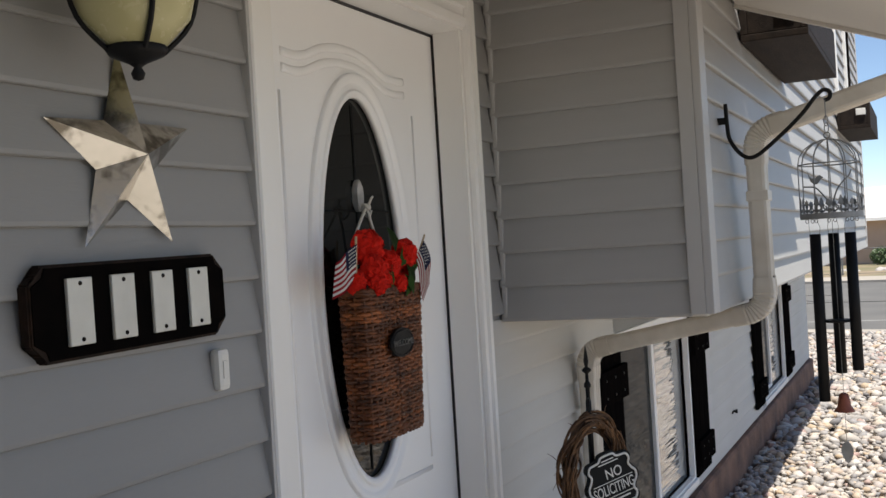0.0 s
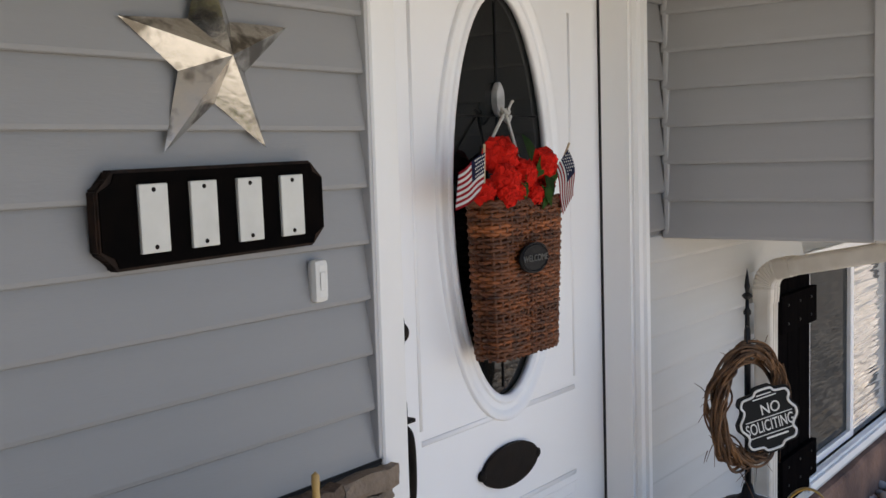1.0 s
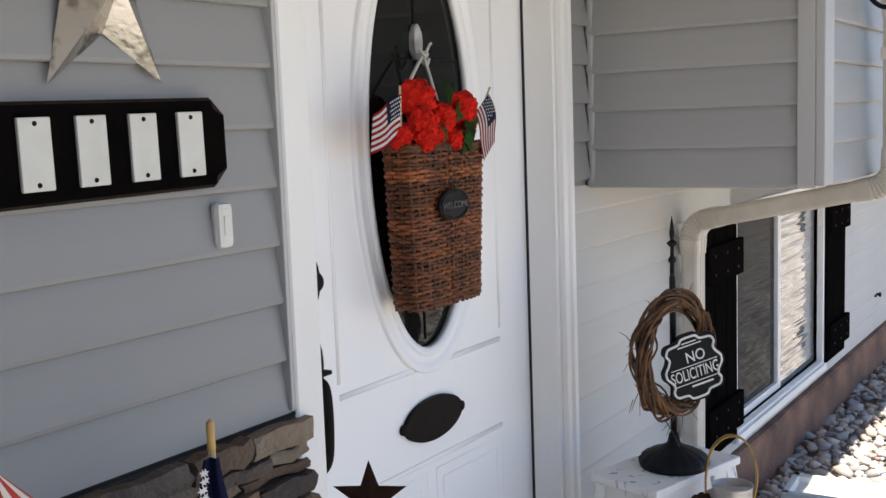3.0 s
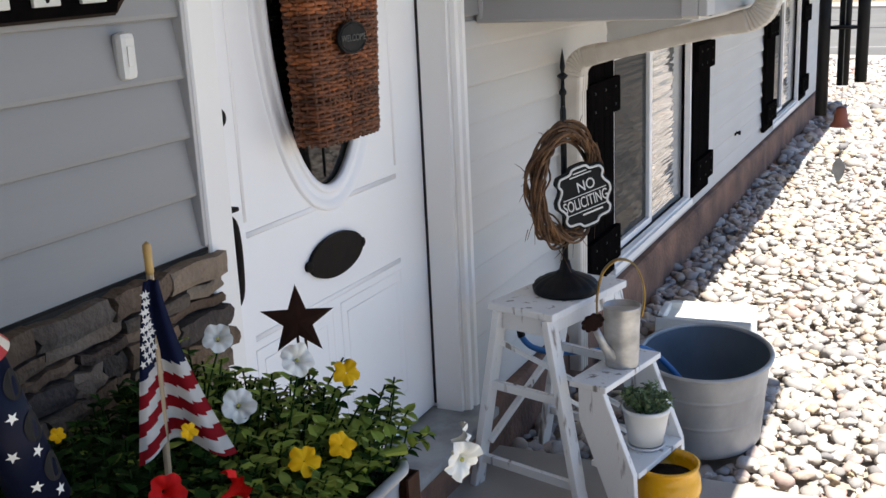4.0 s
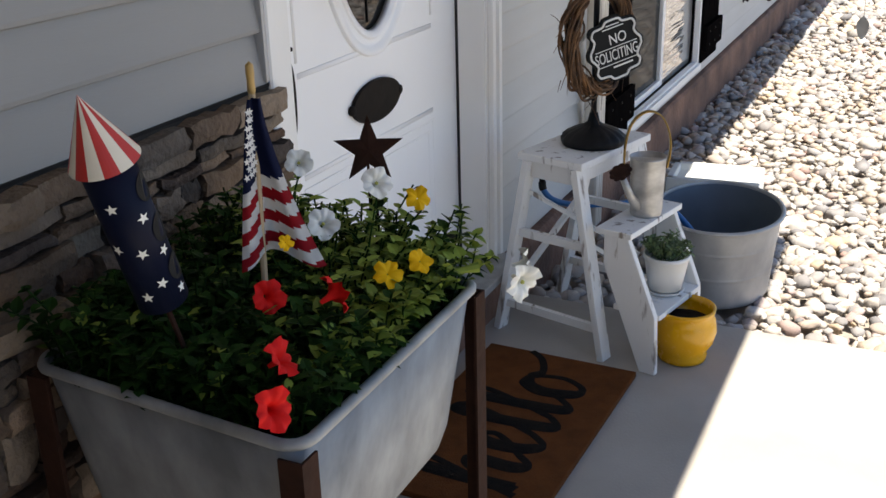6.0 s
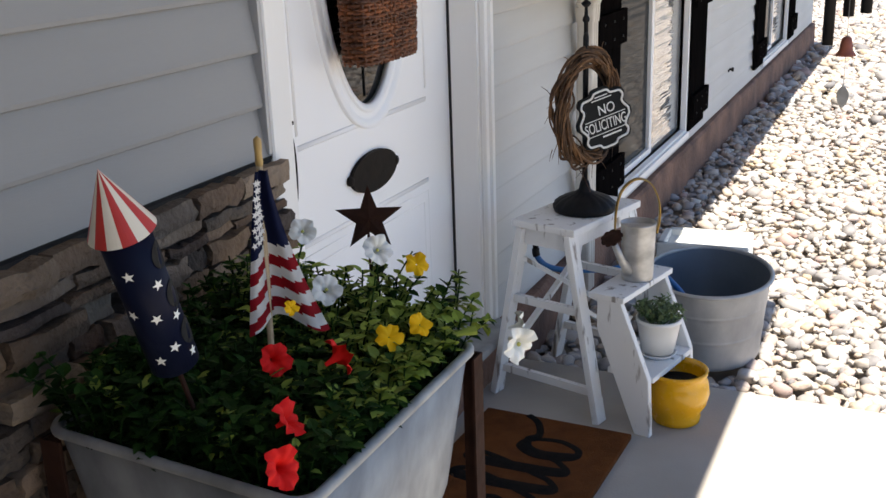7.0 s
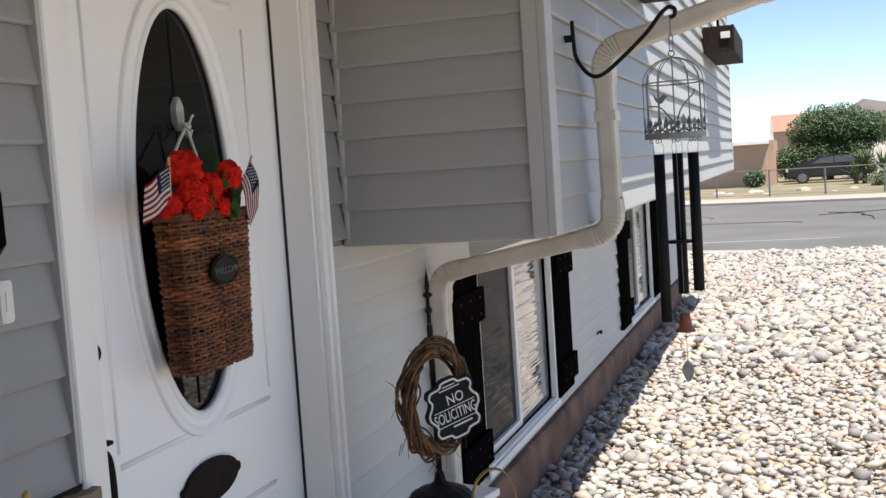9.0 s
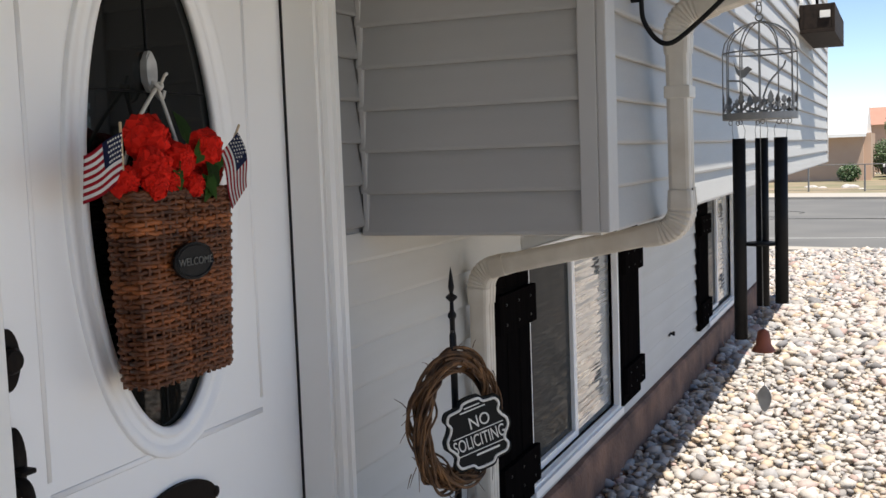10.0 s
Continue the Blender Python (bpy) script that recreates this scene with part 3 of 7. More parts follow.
# ---- porch roof, sloping to the front gutter ----
porch = thing("porch_roof", "white-painted sloping porch roof with boxed rake edge", "roof", kind="structure")
RX, PX = 0.93, 0.66      # rake edge; downspout
rise = 0.37


def roof_z(y):
    return 2.372 + rise * (y + 0.69)


bm = bmesh.new()
yf, th = -1.25, 0.10
for x0, x1, yb in ((-7, OV_X - 0.03, -0.02), (OV_X - 0.03, RX, OV_Y - 0.02)):
    q = [(x0, yf), (x1, yf), (x1, yb), (x0, yb)]
    lo = [bm.verts.new((x, y, roof_z(y))) for x, y in q]
    hi = [bm.verts.new((x, y, roof_z(y) + th)) for x, y in q]
    bm.faces.new(lo[::-1])
    bm.faces.new(hi)
    for k in range(4):
        bm.faces.new((lo[k], lo[(k + 1) % 4], hi[(k + 1) % 4], hi[k]))
part("roof_deck", bm, M_ROOFING, porch)
bm = bmesh.new()
beam(bm, (RX + 0.012, yf, roof_z(yf) + 0.05), (RX + 0.012, OV_Y - 0.03, roof_z(OV_Y - 0.03) + 0.05), 0.022, 0.12)
part("rake_board", bm, M_ROOFING, porch, "cream painted rake board")
bm = bmesh.new()
sec = [(0, 0), (-0.17, 0.0), (-0.197, 0.05), (-0.197, 0.11), (-0.190, 0.11), (-0.190, 0.052), (-0.166, 0.006), (-0.03, 0.006), (-0.03, 0.12), (0, 0.12)]
a = [bm.verts.new((-7, yf - 0.004 + y, roof_z(yf) - 0.02 + z)) for y, z in sec]
b = [bm.verts.new((PX + 0.06, yf - 0.004 + y, roof_z(yf) - 0.02 + z)) for y, z in sec]
for k in range(len(sec)):
    bm.faces.new((a[k], b[k], b[(k + 1) % len(sec)], a[(k + 1) % len(sec)]))
bm.faces.new(a)
bm.faces.new(b[::-1])
part("gutter", bm, M_PIPE, porch, "cream metal gutter")


# ---- downspout ----
def rect_pipe(bm, pts, w, d, up):
    """A ribbed rectangular pipe along points with rounded corners; up sets the wide side."""
    pts = [Vector(p) for p in pts]
    rings = []
    prof = []
    for sx, sy in ((1, 1), (-1, 1), (-1, -1), (1, -1)):
        for a in (0, 45, 90):
            base = {(1, 1): 0, (-1, 1): 90, (-1, -1): 180, (1, -1): 270}[(sx, sy)]
            prof.append((sx * (w / 2 - 0.012) + 0.012 * math.cos(radians(base + a)), sy * (d / 2 - 0.012) + 0.012 * math.sin(radians(base + a))))
        # two shallow ribs on each long side
        if (sx, sy) == (1, 1):
            prof += [(w * .2, d / 2), (w * .14, d / 2 - 0.007), (w * .08, d / 2), (-w * .08, d / 2), (-w * .14, d / 2 - 0.007), (-w * .2, d / 2)]
        if (sx, sy) == (-1, -1):
            prof += [(-w * .2, -d / 2), (-w * .14, -d / 2 + 0.007), (-w * .08, -d / 2), (w * .08, -d / 2), (w * .14, -d / 2 + 0.007), (w * .2, -d / 2)]
    for i, p in enumerate(pts):
        t = (pts[min(i + 1, len(pts) - 1)] - pts[max(i - 1, 0)]).normalized()
        x = Vector(up).normalized()
        x = (x - t * x.dot(t)).normalized()
        y = t.cross(x)
        s = 1.0 + (0.075 if pleat(i) else 0.0)
        rings.append([bm.verts.new(p + x * a * s + y * b * s) for a, b in prof])
    n = len(prof)
    for u, v in zip(rings, rings[1:]):
        for k in range(n):
            bm.faces.new((u[k], u[(k + 1) % n], v[(k + 1) % n], v[k]))
    bm.faces.new(rings[0][::-1])
    bm.faces.new(rings[-1])
    return bm


def elbow(a, corner, b, r, n=14):
    """Points round a bend from the line a-corner to corner-b."""
    a, c, b = Vector(a), Vector(corner), Vector(b)
    u, v = (a - c).normalized(), (b - c).normalized()
    half = u.angle(v) / 2
    cut = r / math.tan(half)
    p, q = c + u * cut, c + v * cut
    o = c + (u + v).normalized() * (r / math.sin(half))
    out = []
    for k in range(n + 1):
        s = ((p - o) * math.sin((1 - k / n) * (math.pi - 2 * half)) + (q - o) * math.sin(k / n * (math.pi - 2 * half))) / math.sin(math.pi - 2 * half)
        out.append(o + s)
    return out


spout = thing("downspout", "cream ribbed metal downspout bending round the overhang", "downspout")
A = (PX, -1.352, 2.20)
B = (PX, -1.355, 2.046)
C = (PX, -0.75, 1.885)
D = (PX + 0.03, -0.75, 1.29)
E_ = (PX + 0.175, -0.07, 1.148)
F = (PX + 0.160, -0.07, 0.0)
pleat = lambda i: False
for p0, p1 in ((B, C), (C, D), (D, E_), (E_, F)):
    bm = bmesh.new()
    u = (Vector(p1) - Vector(p0)).normalized()
    a, b = Vector(p0) + u * 0.085, Vector(p1) - u * (0.085 if p1 is not F else 0.0)
    part("pipe", rect_pipe(bm, [a, a + (b - a) * .5, b], 0.085, 0.062, (1, 0, 0)), M_PIPE, spout)
for p0, p1, p2 in ((A, B, C), (B, C, D), (C, D, E_), (D, E_, F)):
    e = elbow(p0, p1, p2, 0.075, 18)
    pleat = lambda i: i % 2 == 1
    e0 = e[0] + (Vector(p0) - Vector(p1)).normalized() * 0.05
    e1 = e[-1] + (Vector(p2) - Vector(p1)).normalized() * 0.05
    part("elbow", rect_pipe(bmesh.new(), [e0] + e + [e1], 0.091, 0.068, (1, 0, 0)), M_PIPE, spout, "pleated metal elbow")
    pleat = lambda i: False
bm = bmesh.new()
box(bm, PX - 0.034, PX + 0.062, -0.786, -0.714, 1.655, 1.69, 0.004)
part("strap", bm, M_PIPE, spout)
for zz in (1.40, 1.86):
    bm = bmesh.new()
    lathe(bm, [(0.004, 0), (0.004, 0.003), (0.0, 0.004)], 8, Matrix.Translation((PX, -0.782, zz)) @ pose(0, 0, 0, 90))
    part("screw", bm, M_BRONZE, spout)

# ---- door ----
DY = 0.085
door = thing("door_1", "white panelled entrance door with an oval glass", "door", kind="structure")
X0, X1, Z0, Z1 = -1.118, -0.072, 0.185, 2.205
OC, OA, OB = (-0.572, 1.471), 0.222, 0.508           # oval centre and half axes
bm = bmesh.new()
n = 48
outer = []
for k in range(n):
    t = 2 * math.pi * k / n
    c, s = math.cos(t), math.sin(t)
    f = min((X1 - OC[0]) / c if c > 1e-6 else 1e9, (X0 - OC[0]) / c if c < -1e-6 else 1e9, (Z1 - OC[1]) / s if s > 1e-6 else 1e9, (Z0 - OC[1]) / s if s < -1e-6 else 1e9)
    outer.append((OC[0] + c * f, OC[1] + s * f))
inner = ellipse(*OC, OA, OB, n)
for y, flip in ((DY, False), (DY + 0.045, True)):
    vo = [bm.verts.new((x, y, z)) for x, z in outer]
    vi = [bm.verts.new((x, y, z)) for x, z in inner]
    cz = [bm.verts.new((x, y, z)) for x, z in ((X0, Z0), (X1, Z0), (X1, Z1), (X0, Z1))]
    for k in range(n):
        bm.faces.new((vo[k], vo[(k + 1) % n], vi[(k + 1) % n], vi[k]))
    for cv in cz:
        k = min(range(n), key=lambda i: (0 if (outer[i][0] - OC[0]) * (cv.co.x - OC[0]) > 0 and (outer[i][1] - OC[1]) * (cv.co.z - OC[1]) > 0 else 1, abs(math.atan2(outer[i][1] - OC[1], outer[i][0] - OC[0]) - math.atan2(cv.co.z - OC[1], cv.co.x - OC[0]))))
        t0, tc = math.atan2(outer[k][1] - OC[1], outer[k][0] - OC[0]), math.atan2(cv.co.z - OC[1], cv.co.x - OC[0])
        j = (k + 1) % n if tc > t0 else (k - 1) % n
        bm.faces.new((vo[k], cv, vo[j]))
part("door_leaf", bm, M_DOOR, door)


def ring_moulding(cx, cz, a, b, sec, n=64):
    """A moulding round an ellipse; sec holds (outward, proud) points."""
    bm = bmesh.new()
    rows = []
    for k in range(n):
        t = 2 * math.pi * k / n
        nx, nz = math.cos(t) / a, math.sin(t) / b
        l = math.hypot(nx, nz)
        rows.append([bm.verts.new((cx + a * math.cos(t) + nx / l * o, DY - p, cz + b * math.sin(t) + nz / l * o)) for o, p in sec])
    for k in range(n):
        u, v = rows[k], rows[(k + 1) % n]
        for i in range(len(sec)):
            bm.faces.new((u[i], u[(i + 1) % len(sec)], v[(i + 1) % len(sec)], v[i]))
    return bm


part("glass_frame", ring_moulding(*OC, OA, OB, [(-0.012, -0.01), (-0.012, 0.003), (-0.009, 0.006), (0.002, 0.011), (0.006, 0.011), (0.009, 0.008), (0.010, 0.0045), (0.011, 0.004), (0.026, 0.004), (0.027, 0.0045), (0.034, 0.009), (0.042, 0.011), (0.049, 0.0115), (0.0515, 0.010), (0.0525, -0.002), (0.0525, -0.01)]), M_DOOR, door, "white moulded oval frame", True)
bm = bmesh.new()
prism(bm, ellipse(*OC, OA - 0.008, OB - 0.008, 48), DY + 0.012, DY + 0.020)
glass = part("glass", bm, M_GLASS, door, "dark oval glass with leaded lines")
bm = bmesh.new()
for a, b in (((OC[0], OC[1] - OB + 0.03), (OC[0], OC[1] + OB - 0.03)), ((OC[0] - OA + 0.04, OC[1] + 0.20), (OC[0] + OA - 0.04, OC[1] + 0.20)), ((OC[0] - OA * .75, OC[1] - 0.30), (OC[0] + OA * .75, OC[1] - 0.30))):
    tube(bm, [(a[0], DY + 0.010, a[1]), (b[0], DY + 0.010, b[1])], 0.0022, 6)
part("leading", bm, M_BLACK, glass)


def bead(pts, r=0.010, flat=0.20, closed=False):
    bm = bmesh.new()
    tube(bm, [(x, 0, z) for x, z in pts], r, 8, closed)
    for v in bm.verts:
        v.co.y = DY + v.co.y * flat
    return bm


# arched bead over the glass and raised panel lines
top_arch = [(-0.940, 2.035), (-0.880, 2.032), (-0.820, 2.04), (-0.740, 2.065), (-0.660, 2.078), (-0.600, 2.08), (-0.540, 2.078), (-0.460, 2.065), (-0.380, 2.04), (-0.320, 2.032), (-0.240, 2.035)]
for dz in (0.0, -0.038):
    part("arch_bead", bead([(p.x, p.z) for p in smooth_path([(-0.597 + (x + 0.59) * 0.90, 0, z + dz + 0.008) for x, z in top_arch], 4)], 0.011, 0.45), M_DOOR, door, smooth=True)
for x in (-0.925, -0.235):
    part("panel_bead", bead([(x, 0.96), (x, 1.95)], 0.006), M_DOOR, door, smooth=True)
for x0, x1, z0, z1 in ((-0.925, -0.235, 0.93, 0.93), (-0.925, -0.235, 0.69, 0.69)):
    part("panel_bead", bead([(x0, z0), (x1, z1)], 0.007), M_DOOR, door, smooth=True)
for x0, x1 in ((-0.925, -0.60), (-0.56, -0.235)):
    for ins in (0.0, 0.03):
        part("panel_bead", bead([(x0 + ins, 0.30 + ins), (x1 - ins, 0.30 + ins), (x1 - ins, 0.66 - ins), (x0 + ins, 0.66 - ins)], 0.006, closed=True), M_DOOR, door, smooth=True)
# dark pointed-oval plate on the lower rail
bm = bmesh.new()
ov = []
for k in range(48):
    t = 2 * math.pi * k / 48
    ov.append((-0.575 + 0.125 * math.cos(t), 0.797 + 0.054 * math.sin(t) * abs(math.sin(t)) ** 0.05))
prism(bm, ov, DY - 0.012, DY - 0.0015)
for sx in (-1, 1):
    lathe(bm, [(0.013, 0), (0.013, 0.009), (0.008, 0.012), (0, 0.013)], 14, Matrix.Translation((-0.575 + sx * 0.125, DY - 0.0015, 0.797)) @ pose(0, 0, 0, 90))
part("mail_slot_cover", bm, M_BRONZE, door, "dark bronze oval plate with pointed ends")
# handle set
bm = bmesh.new()
prism(bm, ellipse(-1.014, 1.20, 0.030, 0.055, 24), DY - 0.012, DY)
lathe(bm, [(0.024, 0), (0.024, 0.012), (0.018, 0.02), (0, 0.022)], 18, Matrix.Translation((-1.014, DY - 0.012, 1.20)) @ pose(0, 0, 0, 90))
part("deadbolt", bm, M_BRONZE, door, "dark bronze deadbolt plate")
bm = bmesh.new()
prism(bm, ellipse(-1.014, 1.02, 0.028, 0.065, 24), DY - 0.012, DY)
tube(bm, smooth_path([(-1.012, DY, 1.0), (-1.012, DY - 0.02, 0.99), (-1.012, DY - 0.036, 0.97), (-1.012, DY - 0.040, 0.90), (-1.012, DY - 0.033, 0.82), (-1.012, DY - 0.005, 0.785)], 5), 0.011, 10)
box(bm, -1.029, -0.994, DY - 0.042, DY - 0.01, 1.003, 1.013, 0.004)
prism(bm, ellipse(-1.012, 0.785, 0.02, 0.035, 20), DY - 0.010, DY)
part("door_handle", bm, M_BRONZE, door, "dark bronze curved grip handle", True)

frame_1 = thing("door_frame", "white moulded door casing round the entrance", "door frame", kind="structure")


def casing(x0, x1, z0, z1, horizontal=False, plain=False):
    """Moulded casing with two raised bands across its width."""
    bm = bmesh.new()
    w = (x1 - x0) if not horizontal else (z1 - z0)
    sec = [(0, 0), (0, -0.022), (w * .06, -0.03), (w * .30, -0.033), (w * .36, -0.024), (w * .62, -0.024), (w * .68, -0.034), (w * .94, -0.036), (w, -0.028), (w, 0)]
    if plain:
        sec = [(0, 0), (0, -0.027), (w * .05, -0.031), (w * .92, -0.031), (w, -0.026), (w, 0)]
    if horizontal:
        a = [bm.verts.new((x0, y, z0 + o)) for o, y in sec]
        b = [bm.verts.new((x1, y, z0 + o)) for o, y in sec]
    else:
        a = [bm.verts.new((x0 + o, y, z0)) for o, y in sec]
        b = [bm.verts.new((x0 + o, y, z1)) for o, y in sec]
    for k in range(len(sec)):
        bm.faces.new((a[k], b[k], b[(k + 1) % len(sec)], a[(k + 1) % len(sec)]))
    bm.faces.new(a)
    bm.faces.new(b[::-1])
    return bm


part("casing", casing(-0.062, 0.0, 0.178, 2.312), M_TRIM, frame_1)
part("casing", casing(-1.19, -1.110, 0.178, 2.312, plain=True), M_TRIM, frame_1)
part("head_casing", casing(-1.110, -0.062, 2.222, 2.312, True), M_TRIM, frame_1)
bm = bmesh.new()
box(bm, -1.150, -1.122, -0.02, 0.16, 0.178, 2.235)
box(bm, -0.064, -0.03, -0.02, 0.16, 0.178, 2.235)
box(bm, -1.122, -0.064, -0.02, 0.16, 2.213, 2.235)
box(bm, -0.078, -0.064, -0.012, DY - 0.012, 0.178, 2.213)
part("jamb", bm, M_TRIM, frame_1)
part("side_channel", nbox(-1.201, -1.1905, -0.027, -0.001, ZL, 2.30, 0.002), M_CORNER, frame_1, "grey siding channel")
bm = bmesh.new()
box(bm, -0.0690, -0.0642, DY - 0.010, DY + 0.03, 0.19, 2.21)
box(bm, X0, X1, DY - 0.004, DY + 0.03, 2.2065, 2.2125)
part("weather_strip", bm, M_GASKET, frame_1, "black rubber weather strip")
part("threshold", nbox(-1.19, 0.0, -0.10, 0.12, 0.150, 0.177, 0.006), M_GALV_DULL, frame_1, "grey metal threshold")
tagged(obj("wall_unlit_hall", nbox(-1.3, 0.1, 0.24, 0.26, 0, 2.4), None, M_VOID), "black sheet for the unlit hall behind the door", "wall", kind="structure")

# ---- lower windows with shutters ----
for i, w in enumerate((W1, W2)):
    win = thing("window_%d" % (i + 1), "white-framed sliding window reflecting the rock bed", "window", kind="structure")
    x0, x1, z0, z1 = w
    xm = x0 + (x1 - x0) * 0.535
    bm = bmesh.new()
    f = 0.035
    for a in ((x0 - 0.035, x0 + 0.0, z0 - 0.045, z1 + 0.05), (x1, x1 + 0.03, z0 - 0.045, z1 + 0.05), (x0, x1, z1, z1 + 0.05), (x0, x1, z0 - 0.045, z0)):
        box(bm, a[0], a[1], -0.03, 0.06, a[2], a[3], 0.004)
    part("window_frame", bm, M_TRIM, win)
    part("window_sill", nbox(x0 - 0.035, x1 + 0.03, -0.045, -0.0305, z0 - 0.045, z0 - 0.012, 0.004), M_TRIM, win)
    bm = bmesh.new()
    for a in ((x0, x0 + f, z0, z1), (xm - 0.02, xm + 0.03, z0, z1), (x0 + f, xm - 0.02, z1 - f, z1), (x0 + f, xm - 0.02, z0, z0 + f)):
        box(bm, a[0] + 0.001, a[1] - 0.001, 0.012, 0.045, a[2] + 0.001, a[3] - 0.001, 0.003)
    part("sash", bm, M_TRIM, win)
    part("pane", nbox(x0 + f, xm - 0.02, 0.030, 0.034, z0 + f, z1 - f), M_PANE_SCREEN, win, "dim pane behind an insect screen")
    part("pane", nbox(xm + 0.03, x1, 0.016, 0.020, z0, z1), M_PANE, win, "wavy pane, paled to match a bright reflection")
    part("backing", nbox(x0, x1, 0.1, 0.12, z0, z1), M_CURTAIN, win)
    for x_s, x_e in ((x0 - 0.43, x0 - 0.04), (x1 + 0.035, x1 + 0.43)):
        sh = thing("shutter", "black-painted board-and-batten shutter beside the low window", "shutter", group="lower shutters")
        wd = (x_e - x_s) / 3
        for k in range(3):
            part("board", nbox(x_s + k * wd + 0.003, x_s + (k + 1) * wd - 0.003, -0.042, -0.018, z0 - 0.015, z1 + 0.01, 0.004), M_BLACKWOOD, sh)
        for zz in (z0 + 0.045, z0 + 0.657):
            part("batten", nbox(x_s + 0.004, x_e - 0.004 + 0.012, -0.066, -0.0425, zz, zz + 0.14, 0.004), M_BLACKWOOD, sh)
        for zz in (z0 + 0.08, z0 + 0.15, z0 + 0.69, z0 + 0.76):
            for k in range(3):
                bm = bmesh.new()
                lathe(bm, [(0.006, 0), (0.005, 0.003), (0, 0.004)], 8, Matrix.Translation((x_s + wd * (k + .5), -0.066, zz)) @ pose(0, 0, 0, 90))
                part("nail_head", bm, M_BLACK, sh)
# tap knob in the lower siding
bm = bmesh.new()
lathe(bm, [(0.02, 0), (0.02, 0.006), (0.008, 0.01), (0.008, 0.02), (0.014, 0.022), (0.014, 0.034), (0, 0.036)], 12, Matrix.Translation((4.155, -0.012, 0.369)) @ pose(0, 0, 0, 90))
tagged(obj("wall_stub", bm, None, M_BLACK), "small black pipe stub in the pale siding", "pipe")


# ---- things on the entrance wall ----
def star_point(bm, r, depth, k, thick=0.0):
    """One of five points of a raised metal star facing -y: two facets that meet on a ridge, and their backs."""
    o = star_outline(r, 0.40)
    a, tip, b = (bm.verts.new((x, 0, z)) for x, z in (o[2 * k - 1], o[2 * k], o[(2 * k + 1) % 10]))
    c, back = bm.verts.new((0, -depth, 0)), bm.verts.new((0, -depth + 0.004 + thick, 0))
    bm.faces.new((a, tip, c)), bm.faces.new((tip, b, c))
    bm.faces.new((tip, a, back)), bm.faces.new((b, tip, back))
    return bm


star = thing("barn_star", "large galvanized metal barn star with worn patches on grey siding", "star")
star.matrix_world = pose(-1.577, -0.020, 1.748, 0, -1.5, 0)
for k in range(5):
    part("star_point", star_point(bmesh.new(), 0.186, 0.052, k), M_STAR, star)

sign = thing("house_sign", "black wooden house sign with notched corners and pale metal bars", "sign")
W, H, N = 0.241, 0.076, 0.029
o = [(-W + N, -H), (W - N, -H), (W - N + 0.006, -H + N * .55), (W, -H + N), (W, H - N), (W - N + 0.006, H - N * .55), (W - N, H), (-W + N, H), (-W + N - 0.006, H - N * .55), (-W, H - N), (-W, -H + N), (-W + N - 0.006, -H + N * .55)]
ms = pose(-1.586, 0, 1.497, 0, -0.8, 0)
bm = bmesh.new()
prism(bm, o, -0.040, -0.017, ms)
bmesh.ops.bevel(bm, geom=list(bm.edges), offset=0.003, segments=2, affect="EDGES")
part("board", bm, M_SIGNEDGE, sign, "black board with rubbed edges")
bm = bmesh.new()
prism(bm, [(x * 0.975, z * 0.93) for x, z in o], -0.0425, -0.0395, ms)
part("painted_face", bm, M_SIGNWOOD, sign)
for k in range(4):
    bm = bmesh.new()
    box(bm, -0.143 + k * 0.0985 - 0.027, -0.143 + k * 0.0985 + 0.027, -0.0500, -0.0430, -0.053, 0.053, 0.002, m=ms)
    part("metal_bar", bm, M_NUMERAL, sign)
    for zz in (-0.044, 0.044):
        bm = bmesh.new()
        lathe(bm, [(0.004, 0), (0.003, 0.002), (0, 0.003)], 8, ms @ Matrix.Translation((-0.143 + k * 0.0985, -0.05, zz)) @ pose(0, 0, 0, 90))
        part("screw_head", bm, M_BRONZE, sign)

bell = thing("doorbell", "white plastic doorbell button on grey siding", "doorbell", at=(-0.024, 0.0, 0.003))
part("base", nbox(-1.344, -1.308, -0.034, -0.010, 1.312, 1.392, 0.011), M_PLASTIC, bell)
part("button", nbox(-1.333, -1.319, -0.036, -0.034, 1.335, 1.369, 0.001), M_PLASTIC, bell)

lamp = thing("wall_lantern", "black metal wall lantern with an amber glass globe", "lamp")
LX, LY = -1.70, -0.165
bm = bmesh.new()
lathe(bm, [(0.040, 1.893), (0.084, 1.940), (0.101, 2.01), (0.102, 2.06), (0.093, 2.11), (0.076, 2.14)], 28, pose(LX, LY, 0))
part("globe", bm, M_AMBER, lamp, "amber glass globe", True)
bm = bmesh.new()
lathe(bm, [(0.0, 1.845), (0.008, 1.848), (0.011, 1.857), (0.006, 1.866), (0.014, 1.872), (0.042, 1.884), (0.048, 1.894), (0.042, 1.902)], 20, pose(LX, LY, 0))
part("finial", bm, M_BLACK, lamp, smooth=True)
for k in range(4):
    a = radians(45 + 90 * k + 12)
    pts = [(LX + r * math.cos(a), LY + r * math.sin(a), z) for r, z in ((0.043, 1.890), (0.088, 1.939), (0.105, 2.01), (0.106, 2.06), (0.097, 2.11), (0.080, 2.145))]
    part("rib", tube(bmesh.new(), smooth_path(pts, 4), 0.0045, 6), M_BLACK, lamp)
bm = bmesh.new()
lathe(bm, [(0.076, 2.138), (0.112, 2.142), (0.105, 2.155), (0.06, 2.19), (0.015, 2.205), (0.012, 2.23), (0, 2.24)], 24, pose(LX, LY, 0))
part("cap", bm, M_BLACK, lamp, smooth=True)
bm = bmesh.new()
